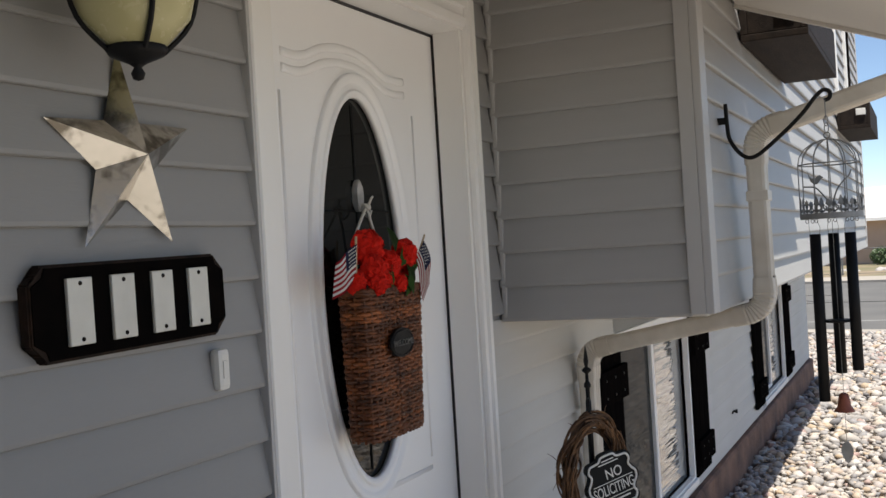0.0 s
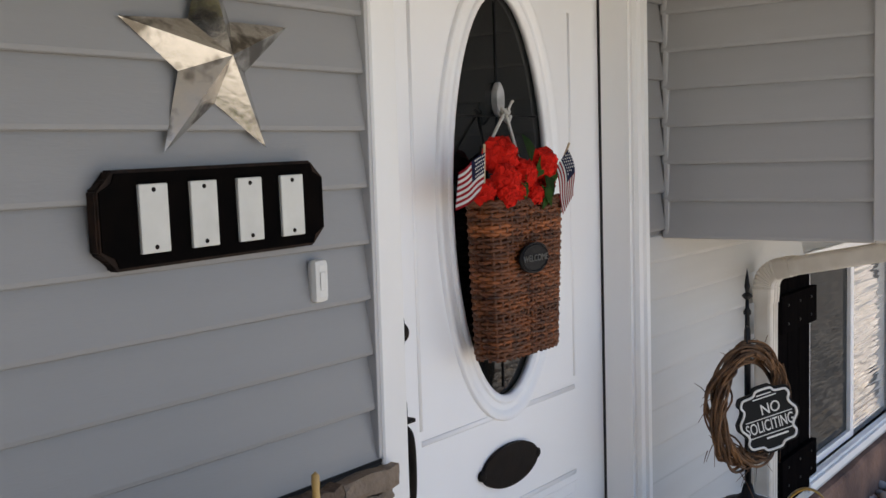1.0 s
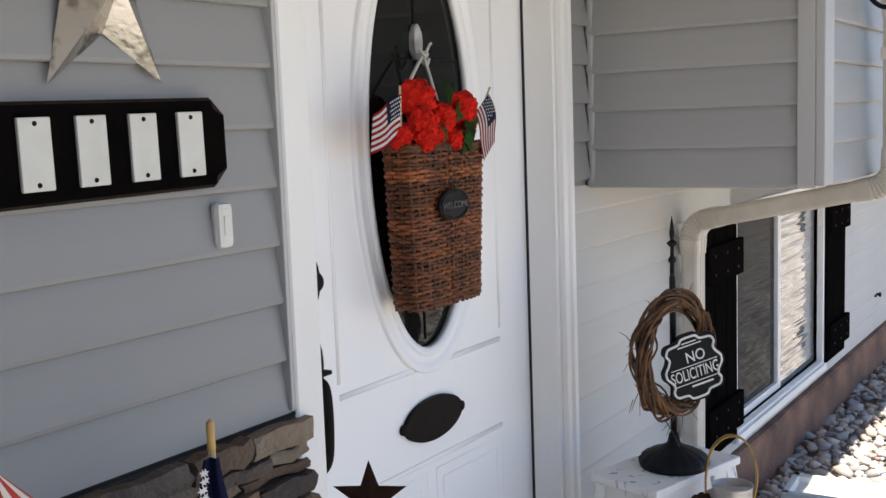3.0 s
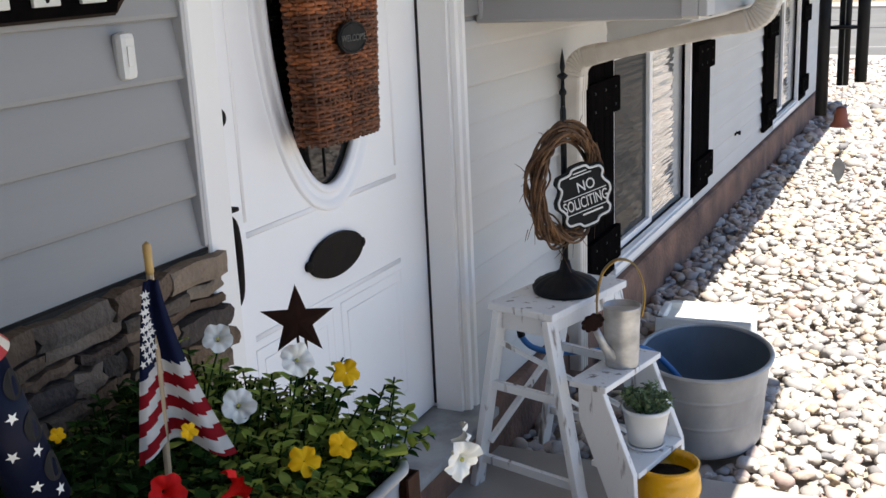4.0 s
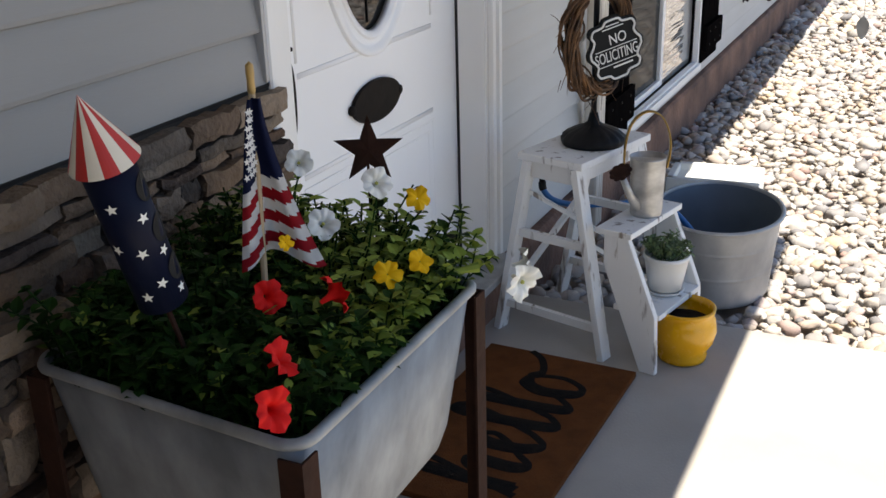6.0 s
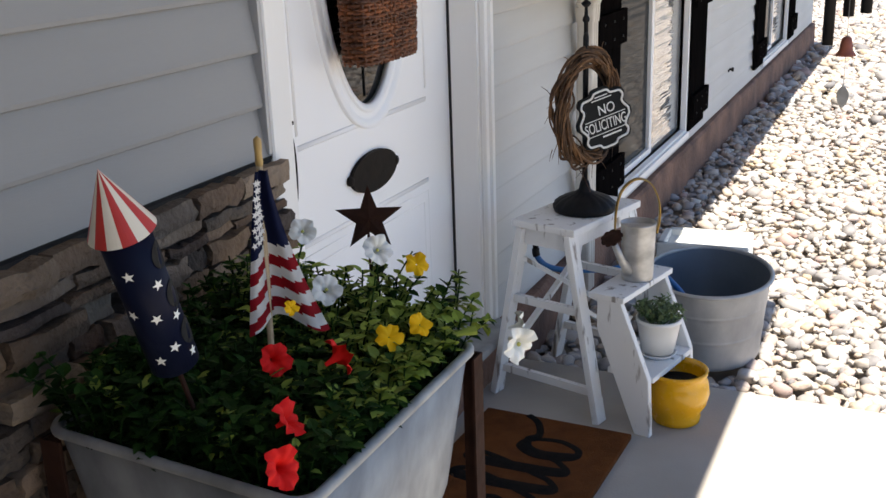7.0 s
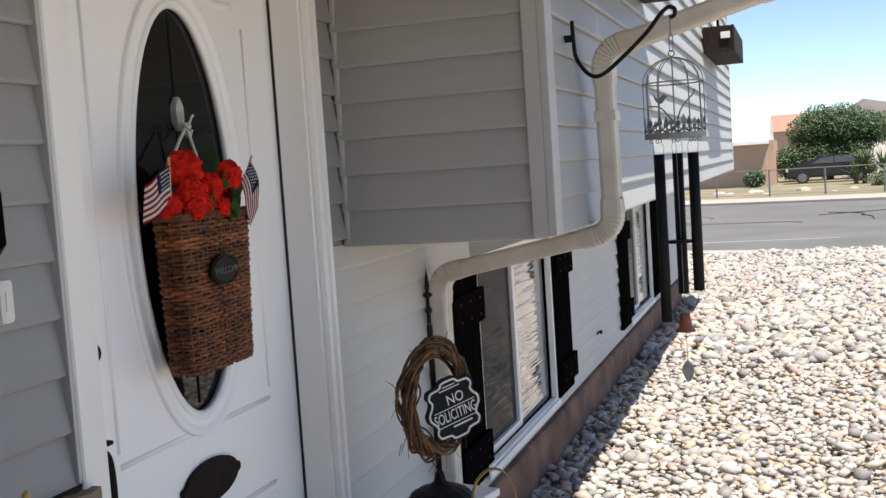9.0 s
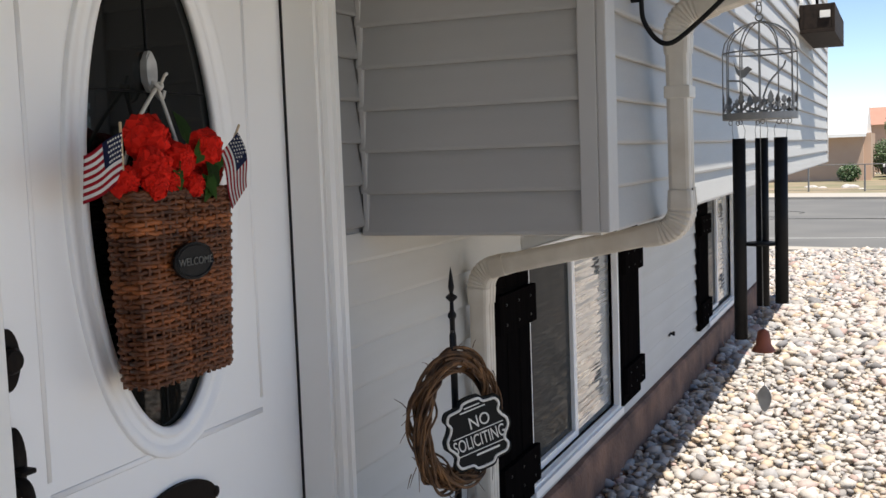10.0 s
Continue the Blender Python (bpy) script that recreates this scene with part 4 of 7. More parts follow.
tube(bm, smooth_path([(LX, LY, 2.235), (LX, LY + 0.03, 2.29), (LX, -0.07, 2.30), (LX, -0.03, 2.24)], 6), 0.009, 8)
lathe(bm, [(0.055, 0), (0.055, 0.012), (0.03, 0.022), (0, 0.024)], 20, Matrix.Translation((LX, -0.014, 2.22)) @ pose(0, 0, 0, 90))
part("arm", bm, M_BLACK, lamp, smooth=True)


# ---- basket on the door ----
def cloth_flag(name, parent, p, ux, uz, w, h, wave, seed, label, canton_left=True, curl=0.0):
    """A small striped flag spanned by ux (fly) and uz (hoist) from its corner p."""
    p, ux, uz = Vector(p), Vector(ux).normalized(), Vector(uz).normalized()
    nrm = ux.cross(uz).normalized()
    nu, nv = 20, 13
    bm = bmesh.new()
    g = []
    for j in range(nv + 1):
        row = []
        for i in range(nu + 1):
            u, v = i / nu, j / nv
            d = wave * math.sin(u * 5.2 + seed + v * 1.3) * (0.3 + u) + curl * u * u
            row.append(bm.verts.new(p + ux * (u * w * (1 - 0.12 * abs(curl) / 0.05 * u)) - uz * (v * h) + nrm * d))
        g.append(row)
    for j in range(nv):
        for i in range(nu):
            f = bm.faces.new((g[j][i], g[j + 1][i], g[j + 1][i + 1], g[j][i + 1]))
            f.material_index = 2 if (j < 7 and (i < 10 if canton_left else i > 8)) else (j % 2)
    bmesh.ops.solidify(bm, geom=list(bm.faces), thickness=0.0006)
    me = bpy.data.meshes.new(name)
    bm.to_mesh(me)
    bm.free()
    fl = part(name, me, [M_FLAG_R, M_FLAG_W, M_FLAG_B], parent, label, True)
    bm = bmesh.new()
    for j in range(5):
        for i in range(6 - j % 2):
            u, v = (0.03 + (i + 0.5 * (j % 2)) * 0.062) + (0 if canton_left else 0.52), (j + 0.6) * 0.1
            d = wave * math.sin(u * 5.2 + seed + v * 1.3) * (0.3 + u) + curl * u * u
            for side in (-1, 1):
                c = p + ux * (u * w) - uz * (v * h) + nrm * (d + side * 0.0012)
                bm.faces.new([bm.verts.new(c + ux * x + uz * z) for x, z in star_outline(h * 0.034)])
    part("star_pattern", bm, M_FLAG_W, fl)["kind"] = "stuff"
    return fl


BO = (0.026, 0.022, 0.0)      # where the basket group hangs
basket = thing("door_basket", "tall brown wicker basket hanging on the door", "basket", at=BO)
BX, BZ0, BZ1 = -0.668, 1.101, 1.462


def basket_ring(z, extra=0.0):
    f = (z - BZ0) / (BZ1 - BZ0)
    hw = 0.136 + 0.022 * f + extra
    dp = 0.080 + 0.006 * f + extra
    pts = []
    n = 1440
    for k in range(n):
        t = 2 * math.pi * k / n
        c, s = math.cos(t), math.sin(t)
        e = 0.42
        x = hw * math.copysign(abs(c) ** e, c)
        y = -dp * 0.5 + dp * 0.5 * math.copysign(abs(s) ** e, s)
        pts.append((BX + x, 0.022 + y, z))
    # even steps along the outline
    cum = [0.0]
    for p, q in zip(pts, pts[1:] + pts[:1]):
        cum.append(cum[-1] + math.dist(p, q))
    even, k = [], 0
    for i in range(180):
        while cum[k + 1] < cum[-1] * i / 180:
            k += 1
        even.append(pts[k])
    return even


bm = bmesh.new()
rows = 40
for k in range(rows):
    z = BZ0 + 0.008 + (BZ1 - BZ0 - 0.012) * k / (rows - 1)
    ring = basket_ring(z)
    cx, cy = BX, 0.022 - 0.042
    pts = []
    for i, (x, y, zz) in enumerate(ring):
        ph = math.sin(2 * math.pi * i * 17 / len(ring) + math.pi * (k % 2))
        d = Vector((x - cx, (y - cy) * 2, 0)).normalized()
        pts.append((x + d.x * 0.0033 * ph, y + d.y * 0.0033 * ph, zz + 0.0016 * math.sin(i * 0.23 + k * 1.9) + rng.uniform(-0.0010, 0.0010)))
    tube(bm, pts, 0.0053 + rng.uniform(-0.0010, 0.0008), 6, closed=True)
part("weave", bm, M_WICKER, basket, "woven brown strands", True)["kind"] = "stuff"
lo, hi = basket_ring(BZ0), basket_ring(BZ1)
for k in range(34):
    i = round((k + 0.5) * 180 / 34) % 180
    part("stake", tube(bmesh.new(), [lo[i], hi[i]], 0.0046, 6), M_WICKER, basket)
bm = bmesh.new()
for dz in (0, 0.007):
    pts = [(x, y, z + dz + 0.002 * math.sin(i * 1.3)) for i, (x, y, z) in enumerate(basket_ring(BZ1, 0.002))]
    tube(bm, pts, 0.006, 6, closed=True)
part("rim", bm, M_WICKER, basket, smooth=True)
bm = bmesh.new()
vs = [bm.verts.new((x, y, BZ0 + 0.006)) for x, y, z in basket_ring(BZ0)]
bm.faces.new(vs)
part("base", bm, M_WICKER, basket)
plq = thing("welcome_plaque", "dark oval metal welcome plaque wired to the wicker basket", "plaque", at=(BO[0] - 0.030, BO[1], BO[2] + 0.004))
bm = bmesh.new()
prism(bm, ellipse(-0.655, 1.33, 0.062, 0.036, 36), -0.083, -0.0745)
bmesh.ops.bevel(bm, geom=[e for e in bm.edges if abs(e.verts[0].co.y - e.verts[1].co.y) < 1e-6], offset=0.002, segments=1, affect="EDGES")
part("plate", bm, M_BLACK, plq)
bm = bmesh.new()
tube(bm, [(x, -0.0835, z) for x, z in ellipse(-0.655, 1.33, 0.056, 0.031, 36)], 0.0018, 5, closed=True)
part("raised_edge", bm, M_BLACK, plq)
words("WELCOME", 0.021, plq, pose(-0.655, -0.0845, 1.329), material("dull_pewter_letters", (0.11, 0.11, 0.105), rough=0.5, bump=0), 0.001, squeeze=1.05)
# cord and hanger
hanger = thing("glass_hanger", "clear grey oval hook stuck on the door glass", "hook", at=(0.090, 0.0, -0.034))
bm = bmesh.new()
prism(bm, ellipse(-0.668, 1.745, 0.017, 0.042, 24), DY - 0.006, DY + 0.011)
bmesh.ops.bevel(bm, geom=[e for e in bm.edges if abs(e.verts[0].co.y - e.verts[1].co.y) < 1e-6], offset=0.003, segments=2, affect="EDGES")
part("pad", bm, M_GALV, hanger, "shiny grey oval pad")
part("hook", tube(bmesh.new(), smooth_path([(-0.668, DY - 0.004, 1.725), (-0.668, DY - 0.012, 1.70), (-0.668, DY - 0.026, 1.688), (-0.668, DY - 0.034, 1.705)], 5), 0.004, 8), M_GALV, hanger, smooth=True)
bm = bmesh.new()
for sx in (-1, 1):
    tube(bm, smooth_path([(-0.622, DY - 0.052, 1.68), (BX + sx * 0.06 + 0.02, DY - 0.058, 1.59), (BX + sx * 0.115, 0.014, 1.468)], 5), 0.0042, 6)
tube(bm, [(-0.622 + 0.011 * math.cos(a), DY - 0.052 + 0.008 * math.sin(a), 1.68 + 0.006 * math.cos(2 * a)) for a in [0.6 * k for k in range(11)]], 0.0045, 6)
tube(bm, smooth_path([(-0.616, DY - 0.055, 1.68), (-0.606, DY - 0.059, 1.70), (-0.599, DY - 0.06, 1.705)], 4), 0.0035, 6)
part("cord", bm, M_ROPE, basket, "knotted pale cord handle", True)


def rose(bm, c, r, seed):
    """A ruffled ball of overlapping petals."""
    rg = random.Random(seed)
    for ring in range(4):
        np_ = 4 + ring * 2
        for k in range(np_):
            a = 2 * math.pi * k / np_ + rg.random()
            tilt = radians(12 + ring * 26 + rg.uniform(-8, 8))
            d = Vector((math.cos(a) * math.sin(tilt), -math.cos(tilt), math.sin(a) * math.sin(tilt)))
            s = d.orthogonal().normalized()
            s = (Matrix.Rotation(rg.random() * 6.3, 3, d) @ s)
            t = d.cross(s)
            w = r * (0.36 + 0.10 * ring)
            base = Vector(c) + d * r * (0.78 + 0.05 * ring)
            grid = []
            for i in range(4):
                row = []
                for j in range(4):
                    u, v = (i / 3 - .5), (j / 3 - .5)
                    q = base + s * u * w * 1.6 + t * v * w * 1.6 - d * (u * u + v * v) * w * 1.6 + d * w * 0.22 * math.sin(i * 2.1 + j * 1.7 + seed)
                    row.append(bm.verts.new(q))
                grid.append(row)
            for i in range(3):
                for j in range(3):
                    bm.faces.new((grid[i][j], grid[i + 1][j], grid[i + 1][j + 1], grid[i][j + 1]))


def leaf_blade(bm, p, d, up, length, width, fold=0.25, droop=0.3):
    """A leaf of six faces along d, folded on its midrib."""
    p, d = Vector(p), Vector(d).normalized()
    s = d.cross(Vector(up))
    s = s.normalized() if s.length > 1e-4 else d.orthogonal().normalized()
    n = s.cross(d)
    mid, le, ri = [], [], []
    for t, wv in ((0, 0.12), (0.35, 1.0), (0.7, 0.75), (1.0, 0.04)):
        c = p + d * (length * t) - n * (droop * length * t * t)
        mid.append(bm.verts.new(c))
        le.append(bm.verts.new(c + s * (width * .5 * wv) + n * (fold * width * wv * .5)))
        ri.append(bm.verts.new(c - s * (width * .5 * wv) + n * (fold * width * wv * .5)))
    for k in range(3):
        bm.faces.new((mid[k], mid[k + 1], le[k + 1], le[k]))
        bm.faces.new((ri[k], ri[k + 1], mid[k + 1], mid[k]))


bouquet = thing("artificial_bouquet", "bunch of bright red fabric flowers in the basket", "flowers", at=BO)
for k, (x, z, r, y) in enumerate(((-0.745, 1.600, 0.055, -0.03), (-0.600, 1.575, 0.048, -0.055), (-0.760, 1.535, 0.045, -0.055), (-0.680, 1.545, 0.045, -0.05), (-0.815, 1.500, 0.038, -0.03), (-0.770, 1.490, 0.034, -0.065), (-0.655, 1.485, 0.030, -0.065), (-0.555, 1.515, 0.038, -0.03), (-0.69, 1.590, 0.040, -0.01), (-0.60, 1.525, 0.034, -0.02), (-0.72, 1.50, 0.034, -0.055))):
    bm = bmesh.new()
    rose(bm, (x, y, 1.46 + (z - 1.46) * 0.80), r * 0.92, k)
    part("flower", bm, M_ROSE, bouquet)
bm = bmesh.new()
for x, z, dx, dz, l in ((-0.70, 1.50, 0.02, 0.06, 0.06), (-0.66, 1.52, 0.05, 0.06, 0.075), (-0.63, 1.50, 0.02, -0.03, 0.06), (-0.60, 1.51, -0.02, -0.05, 0.07), (-0.615, 1.53, 0.03, -0.06, 0.08), (-0.70, 1.47, -0.02, 0.03, 0.05), (-0.67, 1.56, -0.03, 0.05, 0.07), (-0.58, 1.50, 0.0, 0.05, 0.06), (-0.73, 1.48, 0.03, 0.03, 0.05)):
    leaf_blade(bm, (x, -0.07, z), (dx, -0.015, dz), (0, -1, 0), l, l * 0.5)
part("leaves", bm, M_LEAF, bouquet, "green fabric leaves")
for (px, pz, tx, tz, w, h, cv, ux) in ((-0.815, 1.45, -0.850, 1.600, 0.105, 0.090, 0.0, (-1, 0.10, -0.42)), (-0.545, 1.45, -0.478, 1.600, 0.125, 0.098, -0.035, (0.28, -0.25, -0.85))):
    fl = thing("stick_flag", "small national flag on a thin wooden stick in the basket", "flag", at=BO, group="basket flags")
    part("stick", tube(bmesh.new(), [(px, -0.03, pz), (tx, -0.06, tz)], 0.0028, 6), M_STICK, fl)
    d = Vector((tx - px, -0.03, tz - pz)).normalized()
    hoist = d if cv == 0 else Vector((0.85, 0.1, 0.45))
    cloth_flag("cloth", fl, (tx - d.x * 0.018, -0.06, tz - d.z * 0.018), ux, hoist, w, h, 0.006, 0.4, "", curl=cv, canton_left=True)
# ---- ledge stone under the siding ----
ledge = thing("stone_veneer", "stacked brown and grey ledge stone below the siding", "stone wall", kind="structure")
part("mortar", nbox(-4.2, -1.175, -0.022, -0.001, -0.02, ZL - 0.01), M_MORTAR, ledge)
# black strip in place of the shadow line below the siding's lip
part("shade_strip", nbox(-4.2, -1.19, -0.024, -0.016, ZL - 0.010, ZL - 0.004), M_BLACK, ledge, "dark strip for the shade line under the siding")

# ---- planter ----
planter = thing("washtub_planter", "square galvanized washtub planter on rusty iron legs", "planter", at=(0.004, 0.045, 0.0))
PXC, PYC = -1.726, -0.392


def tub_section(z, hx, hy, r, n=6):
    pts = []
    for sx, sy, a0 in ((1, 1, 0), (-1, 1, 90), (-1, -1, 180), (1, -1, 270)):
        for k in range(n + 1):
            a = radians(a0 + 90 * k / n)
            y = PYC + sy * (hy - r) + r * math.sin(a)
            pts.append((PXC + 0.09 * (y - PYC + 0.236) + sx * (hx - r) + r * math.cos(a), y, z))
    return pts


bm = bmesh.new()
levels = [(0.452, 0.192, 0.160, 0.05), (0.455, 0.212, 0.178, 0.05), (0.470, 0.227, 0.195, 0.05), (0.51, 0.240, 0.206, 0.05), (0.745, 0.269, 0.233, 0.035), (0.745, 0.263, 0.227, 0.033), (0.51, 0.234, 0.200, 0.045), (0.47, 0.218, 0.185, 0.045)]
rings = [[bm.verts.new(p) for p in tub_section(*lv)] for lv in levels]
for a, b in zip(rings, rings[1:]):
    for k in range(len(a)):
        bm.faces.new((a[k], a[(k + 1) % len(a)], b[(k + 1) % len(b)], b[k]))
bm.faces.new(rings[0][::-1])
bm.faces.new(rings[-1])
part("tub", bm, M_GALV_DULL, planter, "dull weathered zinc tub", True)
part("rolled_rim", tube(bmesh.new(), tub_section(0.747, 0.272, 0.236, 0.035), 0.0085, 8, closed=True), M_GALV_DULL, planter, smooth=True)
for sx, sy in ((1, 1), (-1, 1), (-1, -1), (1, -1)):
    bm = bmesh.new()
    cx, cy = PXC + sx * 0.276 + 0.021 * (1 + sy), PYC + sy * 0.240
    box(bm, min(cx, cx - sx * 0.032), max(cx, cx - sx * 0.032), min(cy, cy + sy * 0.004), max(cy, cy + sy * 0.004), 0.0, 0.733)
    box(bm, min(cx, cx + sx * 0.004), max(cx, cx + sx * 0.004), min(cy + sy * .004, cy - sy * 0.032), max(cy + sy * .004, cy - sy * 0.032), 0.0, 0.733)
    part("leg", bm, M_RUST, planter, "rusty angle-iron leg")
bm = bmesh.new()
bm.faces.new([bm.verts.new(p) for p in tub_section(0.70, 0.258, 0.222, 0.035)])
part("soil", bm, M_SOIL, planter)

plants = thing("bedding_plants", "dense green petunias and pansies filling the planter", "plant", at=(0.016, 0.048, 0.0))
rp = random.Random(11)


def sprig(bm, bm2, base, tip, n, size, rg):
    base, tip = Vector(base), Vector(tip)
    mid = (base + tip) / 2 + Vector((rg.uniform(-.02, .02), rg.uniform(-.02, .02), 0.015))
    path = smooth_path([base, mid, tip], 5)
    tube(bm, path, 0.0016, 4)
    d0 = (tip - base).normalized()
    for k in range(n):
        t = 0.2 + 0.8 * (k + rg.random()) / n
        p = path[min(int(t * (len(path) - 1)), len(path) - 1)]
        a = k * 2.4 + rg.random()
        s = d0.orthogonal().normalized()
        d = (Matrix.Rotation(a, 3, d0) @ s) + d0 * rg.uniform(0.1, 0.9) + Vector((0, 0, 0.15))
        l = size * rg.uniform(0.6, 1.25)
        # bright leaf colour gathers at front right, in place of bounced light there
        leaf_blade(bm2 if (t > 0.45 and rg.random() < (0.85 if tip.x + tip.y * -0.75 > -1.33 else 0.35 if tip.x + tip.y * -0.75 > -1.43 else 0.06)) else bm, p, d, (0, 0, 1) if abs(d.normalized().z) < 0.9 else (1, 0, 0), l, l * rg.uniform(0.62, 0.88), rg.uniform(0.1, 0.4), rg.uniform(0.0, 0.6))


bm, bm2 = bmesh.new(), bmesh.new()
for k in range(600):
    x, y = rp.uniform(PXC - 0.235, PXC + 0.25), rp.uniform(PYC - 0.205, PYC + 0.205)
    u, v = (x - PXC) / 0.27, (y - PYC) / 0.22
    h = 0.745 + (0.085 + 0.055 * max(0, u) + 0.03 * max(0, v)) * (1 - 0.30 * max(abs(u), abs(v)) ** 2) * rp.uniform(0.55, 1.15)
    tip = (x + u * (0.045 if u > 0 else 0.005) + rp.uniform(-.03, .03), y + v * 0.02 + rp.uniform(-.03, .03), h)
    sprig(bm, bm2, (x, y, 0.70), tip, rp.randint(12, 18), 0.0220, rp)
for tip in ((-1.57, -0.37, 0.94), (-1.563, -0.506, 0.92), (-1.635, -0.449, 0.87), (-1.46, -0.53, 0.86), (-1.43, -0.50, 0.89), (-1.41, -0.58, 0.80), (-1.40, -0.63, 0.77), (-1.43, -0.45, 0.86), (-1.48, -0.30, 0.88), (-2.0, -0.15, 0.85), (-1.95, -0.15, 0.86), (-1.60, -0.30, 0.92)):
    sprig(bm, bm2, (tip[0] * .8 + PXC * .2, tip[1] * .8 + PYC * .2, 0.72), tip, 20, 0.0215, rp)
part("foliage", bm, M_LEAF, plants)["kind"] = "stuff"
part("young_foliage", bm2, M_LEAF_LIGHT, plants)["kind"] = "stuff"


def petunia(parent, c, facing, r, mat, seed, trumpet=True, eye=True):
    """A five-lobed trumpet flower facing a direction."""
    rg = random.Random(seed)
    d = Vector(facing).normalized()
    s = d.orthogonal().normalized()
    t = d.cross(s)
    bm = bmesh.new()
    n = 30
    prof = [(0.10, -0.9), (0.16, -0.45), (0.34, -0.12), (0.68, 0.02), (1.0, -0.02)] if trumpet else [(0.05, -0.12), (0.25, -0.02), (0.5, 0.03), (0.75, 0.03), (1.0, -0.05)]
    rings = []
    for q, (rr, hh) in enumerate(prof):
        ring = []
        for k in range(n):
            a = 2 * math.pi * k / n
            lob = 1 - (0.16 if trumpet else 0.28) * (rr ** 2) * (0.5 + 0.5 * math.cos(5 * a)) ** 3
            ruf = 0.15 * rr * rr * math.sin(9 * a + seed) + 0.16 * rr * math.sin(3 * a + seed * 2) + 0.12 * rr * rr * math.sin(2 * a + seed * 3)
            ring.append(bm.verts.new(Vector(c) + (s * math.cos(a) + t * math.sin(a)) * (r * rr * lob) + d * (r * (hh + ruf))))
        rings.append(ring)
    for a, b in zip(rings, rings[1:]):
        for k in range(n):
            bm.faces.new((a[k], a[(k + 1) % n], b[(k + 1) % n], b[k]))
    fl = part("flower", bm, mat, parent, smooth=True)
    if eye:
        bm = bmesh.new()
        bmesh.ops.create_icosphere(bm, subdivisions=1, radius=r * 0.13, matrix=Matrix.Translation(Vector(c) + d * r * (-0.12 if trumpet else 0.03)))
        part("flower_eye", bm, M_PET_EYE, fl)
    return fl


CAMERA_SIDE = Vector((-2.9, -1.3, 1.43))      # near the camera's place; the rocket's stars and holes are turned to its view
for c, col, r, f in (((-1.57, -0.37, 0.955), "w", 0.030, (-0.6, -0.5, 0.5)), ((-1.563, -0.506, 0.935), "w", 0.033, (-0.5, -0.7, 0.5)), ((-1.635, -0.449, 0.885), "w", 0.033, (-0.6, -0.6, 0.5)),
                     ((-1.385, -0.680, 0.722), "w", 0.038, (-0.45, -0.8, -0.1)), ((-1.352, -0.672, 0.745), "w", 0.032, (0.5, -0.8, 0.1)), ((-1.463, -0.524, 0.880), "y", 0.029, (-0.5, -0.6, 0.6)), ((-1.662, -0.572, 0.832), "y", 0.030, (-0.5, -0.6, 0.7)), ((-1.600, -0.595, 0.832), "y", 0.027, (-0.4, -0.7, 0.6)),
                     ((-1.767, -0.469, 0.905), "y", 0.016, (-0.4, -0.8, 0.3)), ((-1.83, -0.478, 0.850), "r", 0.028, (-0.3, -0.5, 0.2)), ((-1.792, -0.563, 0.855), "r", 0.033, (0.75, -0.5, 0.35)), ((-1.944, -0.573, 0.830), "r", 0.030, (0.2, -0.7, 0.5)),
                     ((-2.013, -0.604, 0.800), "r", 0.032, (-0.2, -0.8, 0.3)), ((-1.83, -0.30, 0.90), "y", 0.014, (-0.5, -0.6, 0.4)), ((-1.86, -0.25, 0.93), "y", 0.012, (-0.5, -0.6, 0.4))):
    m = {"w": M_PET_W, "y": M_PET_Y, "r": M_PET_R}[col]
    petunia(plants, c, f, r * (0.78 if col == 'w' and c[2] > 0.8 else 0.78 if col == 'y' else 0.9), m, int(abs(c[0] * 1000)), trumpet=col != "y", eye=col == "w")
for a, b in (((-1.56, -0.62, 0.80), (-1.53, -0.66, 0.805)),):
    bm = bmesh.new()
    tube(bm, [a, Vector(a).lerp(Vector(b), .6), b], [0.003, 0.006, 0.009], 8)
    part("flower_bud", bm, M_LEAF_LIGHT, plants, "pale closed bud")

# decorations standing in the planter
rocket = thing("rocket_ornament", "painted tin firework rocket with a striped cone and white stars", "ornament", at=(0.040, 0.060, 0.005))
top, tip_p = Vector((-2.052, -0.42, 1.092)), Vector((-2.088, -0.42, 1.185))
base_p = Vector((-1.985, -0.42, 0.886))
ax = (top - base_p).normalized()
rm = Matrix.Translation(base_p) @ ax.to_track_quat("Z", "Y").to_matrix().to_4x4()
L = (top - base_p).length
bm = bmesh.new()
RR = 0.033
lathe(bm, [(RR, 0), (RR, L), (RR - 0.003, L), (RR - 0.003, 0.01)], 40, rm)
part("body", bm, M_NAVY, rocket, "navy tin tube", True)
cone_h = 0.088
cm = rm @ Matrix.Translation((0, 0, L - 0.004))
bm = bmesh.new()
apex = bm.verts.new(cm @ Vector((0, 0, cone_h)))
base = [bm.verts.new(cm @ Vector((0.043 * math.cos(2 * math.pi * k / 56), 0.043 * math.sin(2 * math.pi * k / 56), 0))) for k in range(56)]
for k in range(56):
    f = bm.faces.new((base[k], base[(k + 1) % 56], apex))
    f.material_index = (k // 4) % 2
bm.faces.new(base[::-1])
me = bpy.data.meshes.new("cone")
bm.to_mesh(me)
bm.free()
part("cone", me, [M_HAT_R, M_HAT_W], rocket, "red and cream striped cone")


def on_tube(bm, outline, ang, h, lift=0.0012):
    """Wraps a small outline on the rocket's side."""
    vs = []
    for x, z in outline:
        a = ang + x / RR
        vs.append(bm.verts.new(rm @ Vector(((RR + lift) * math.cos(a), (RR + lift) * math.sin(a), h + z))))
    bm.faces.new(vs)


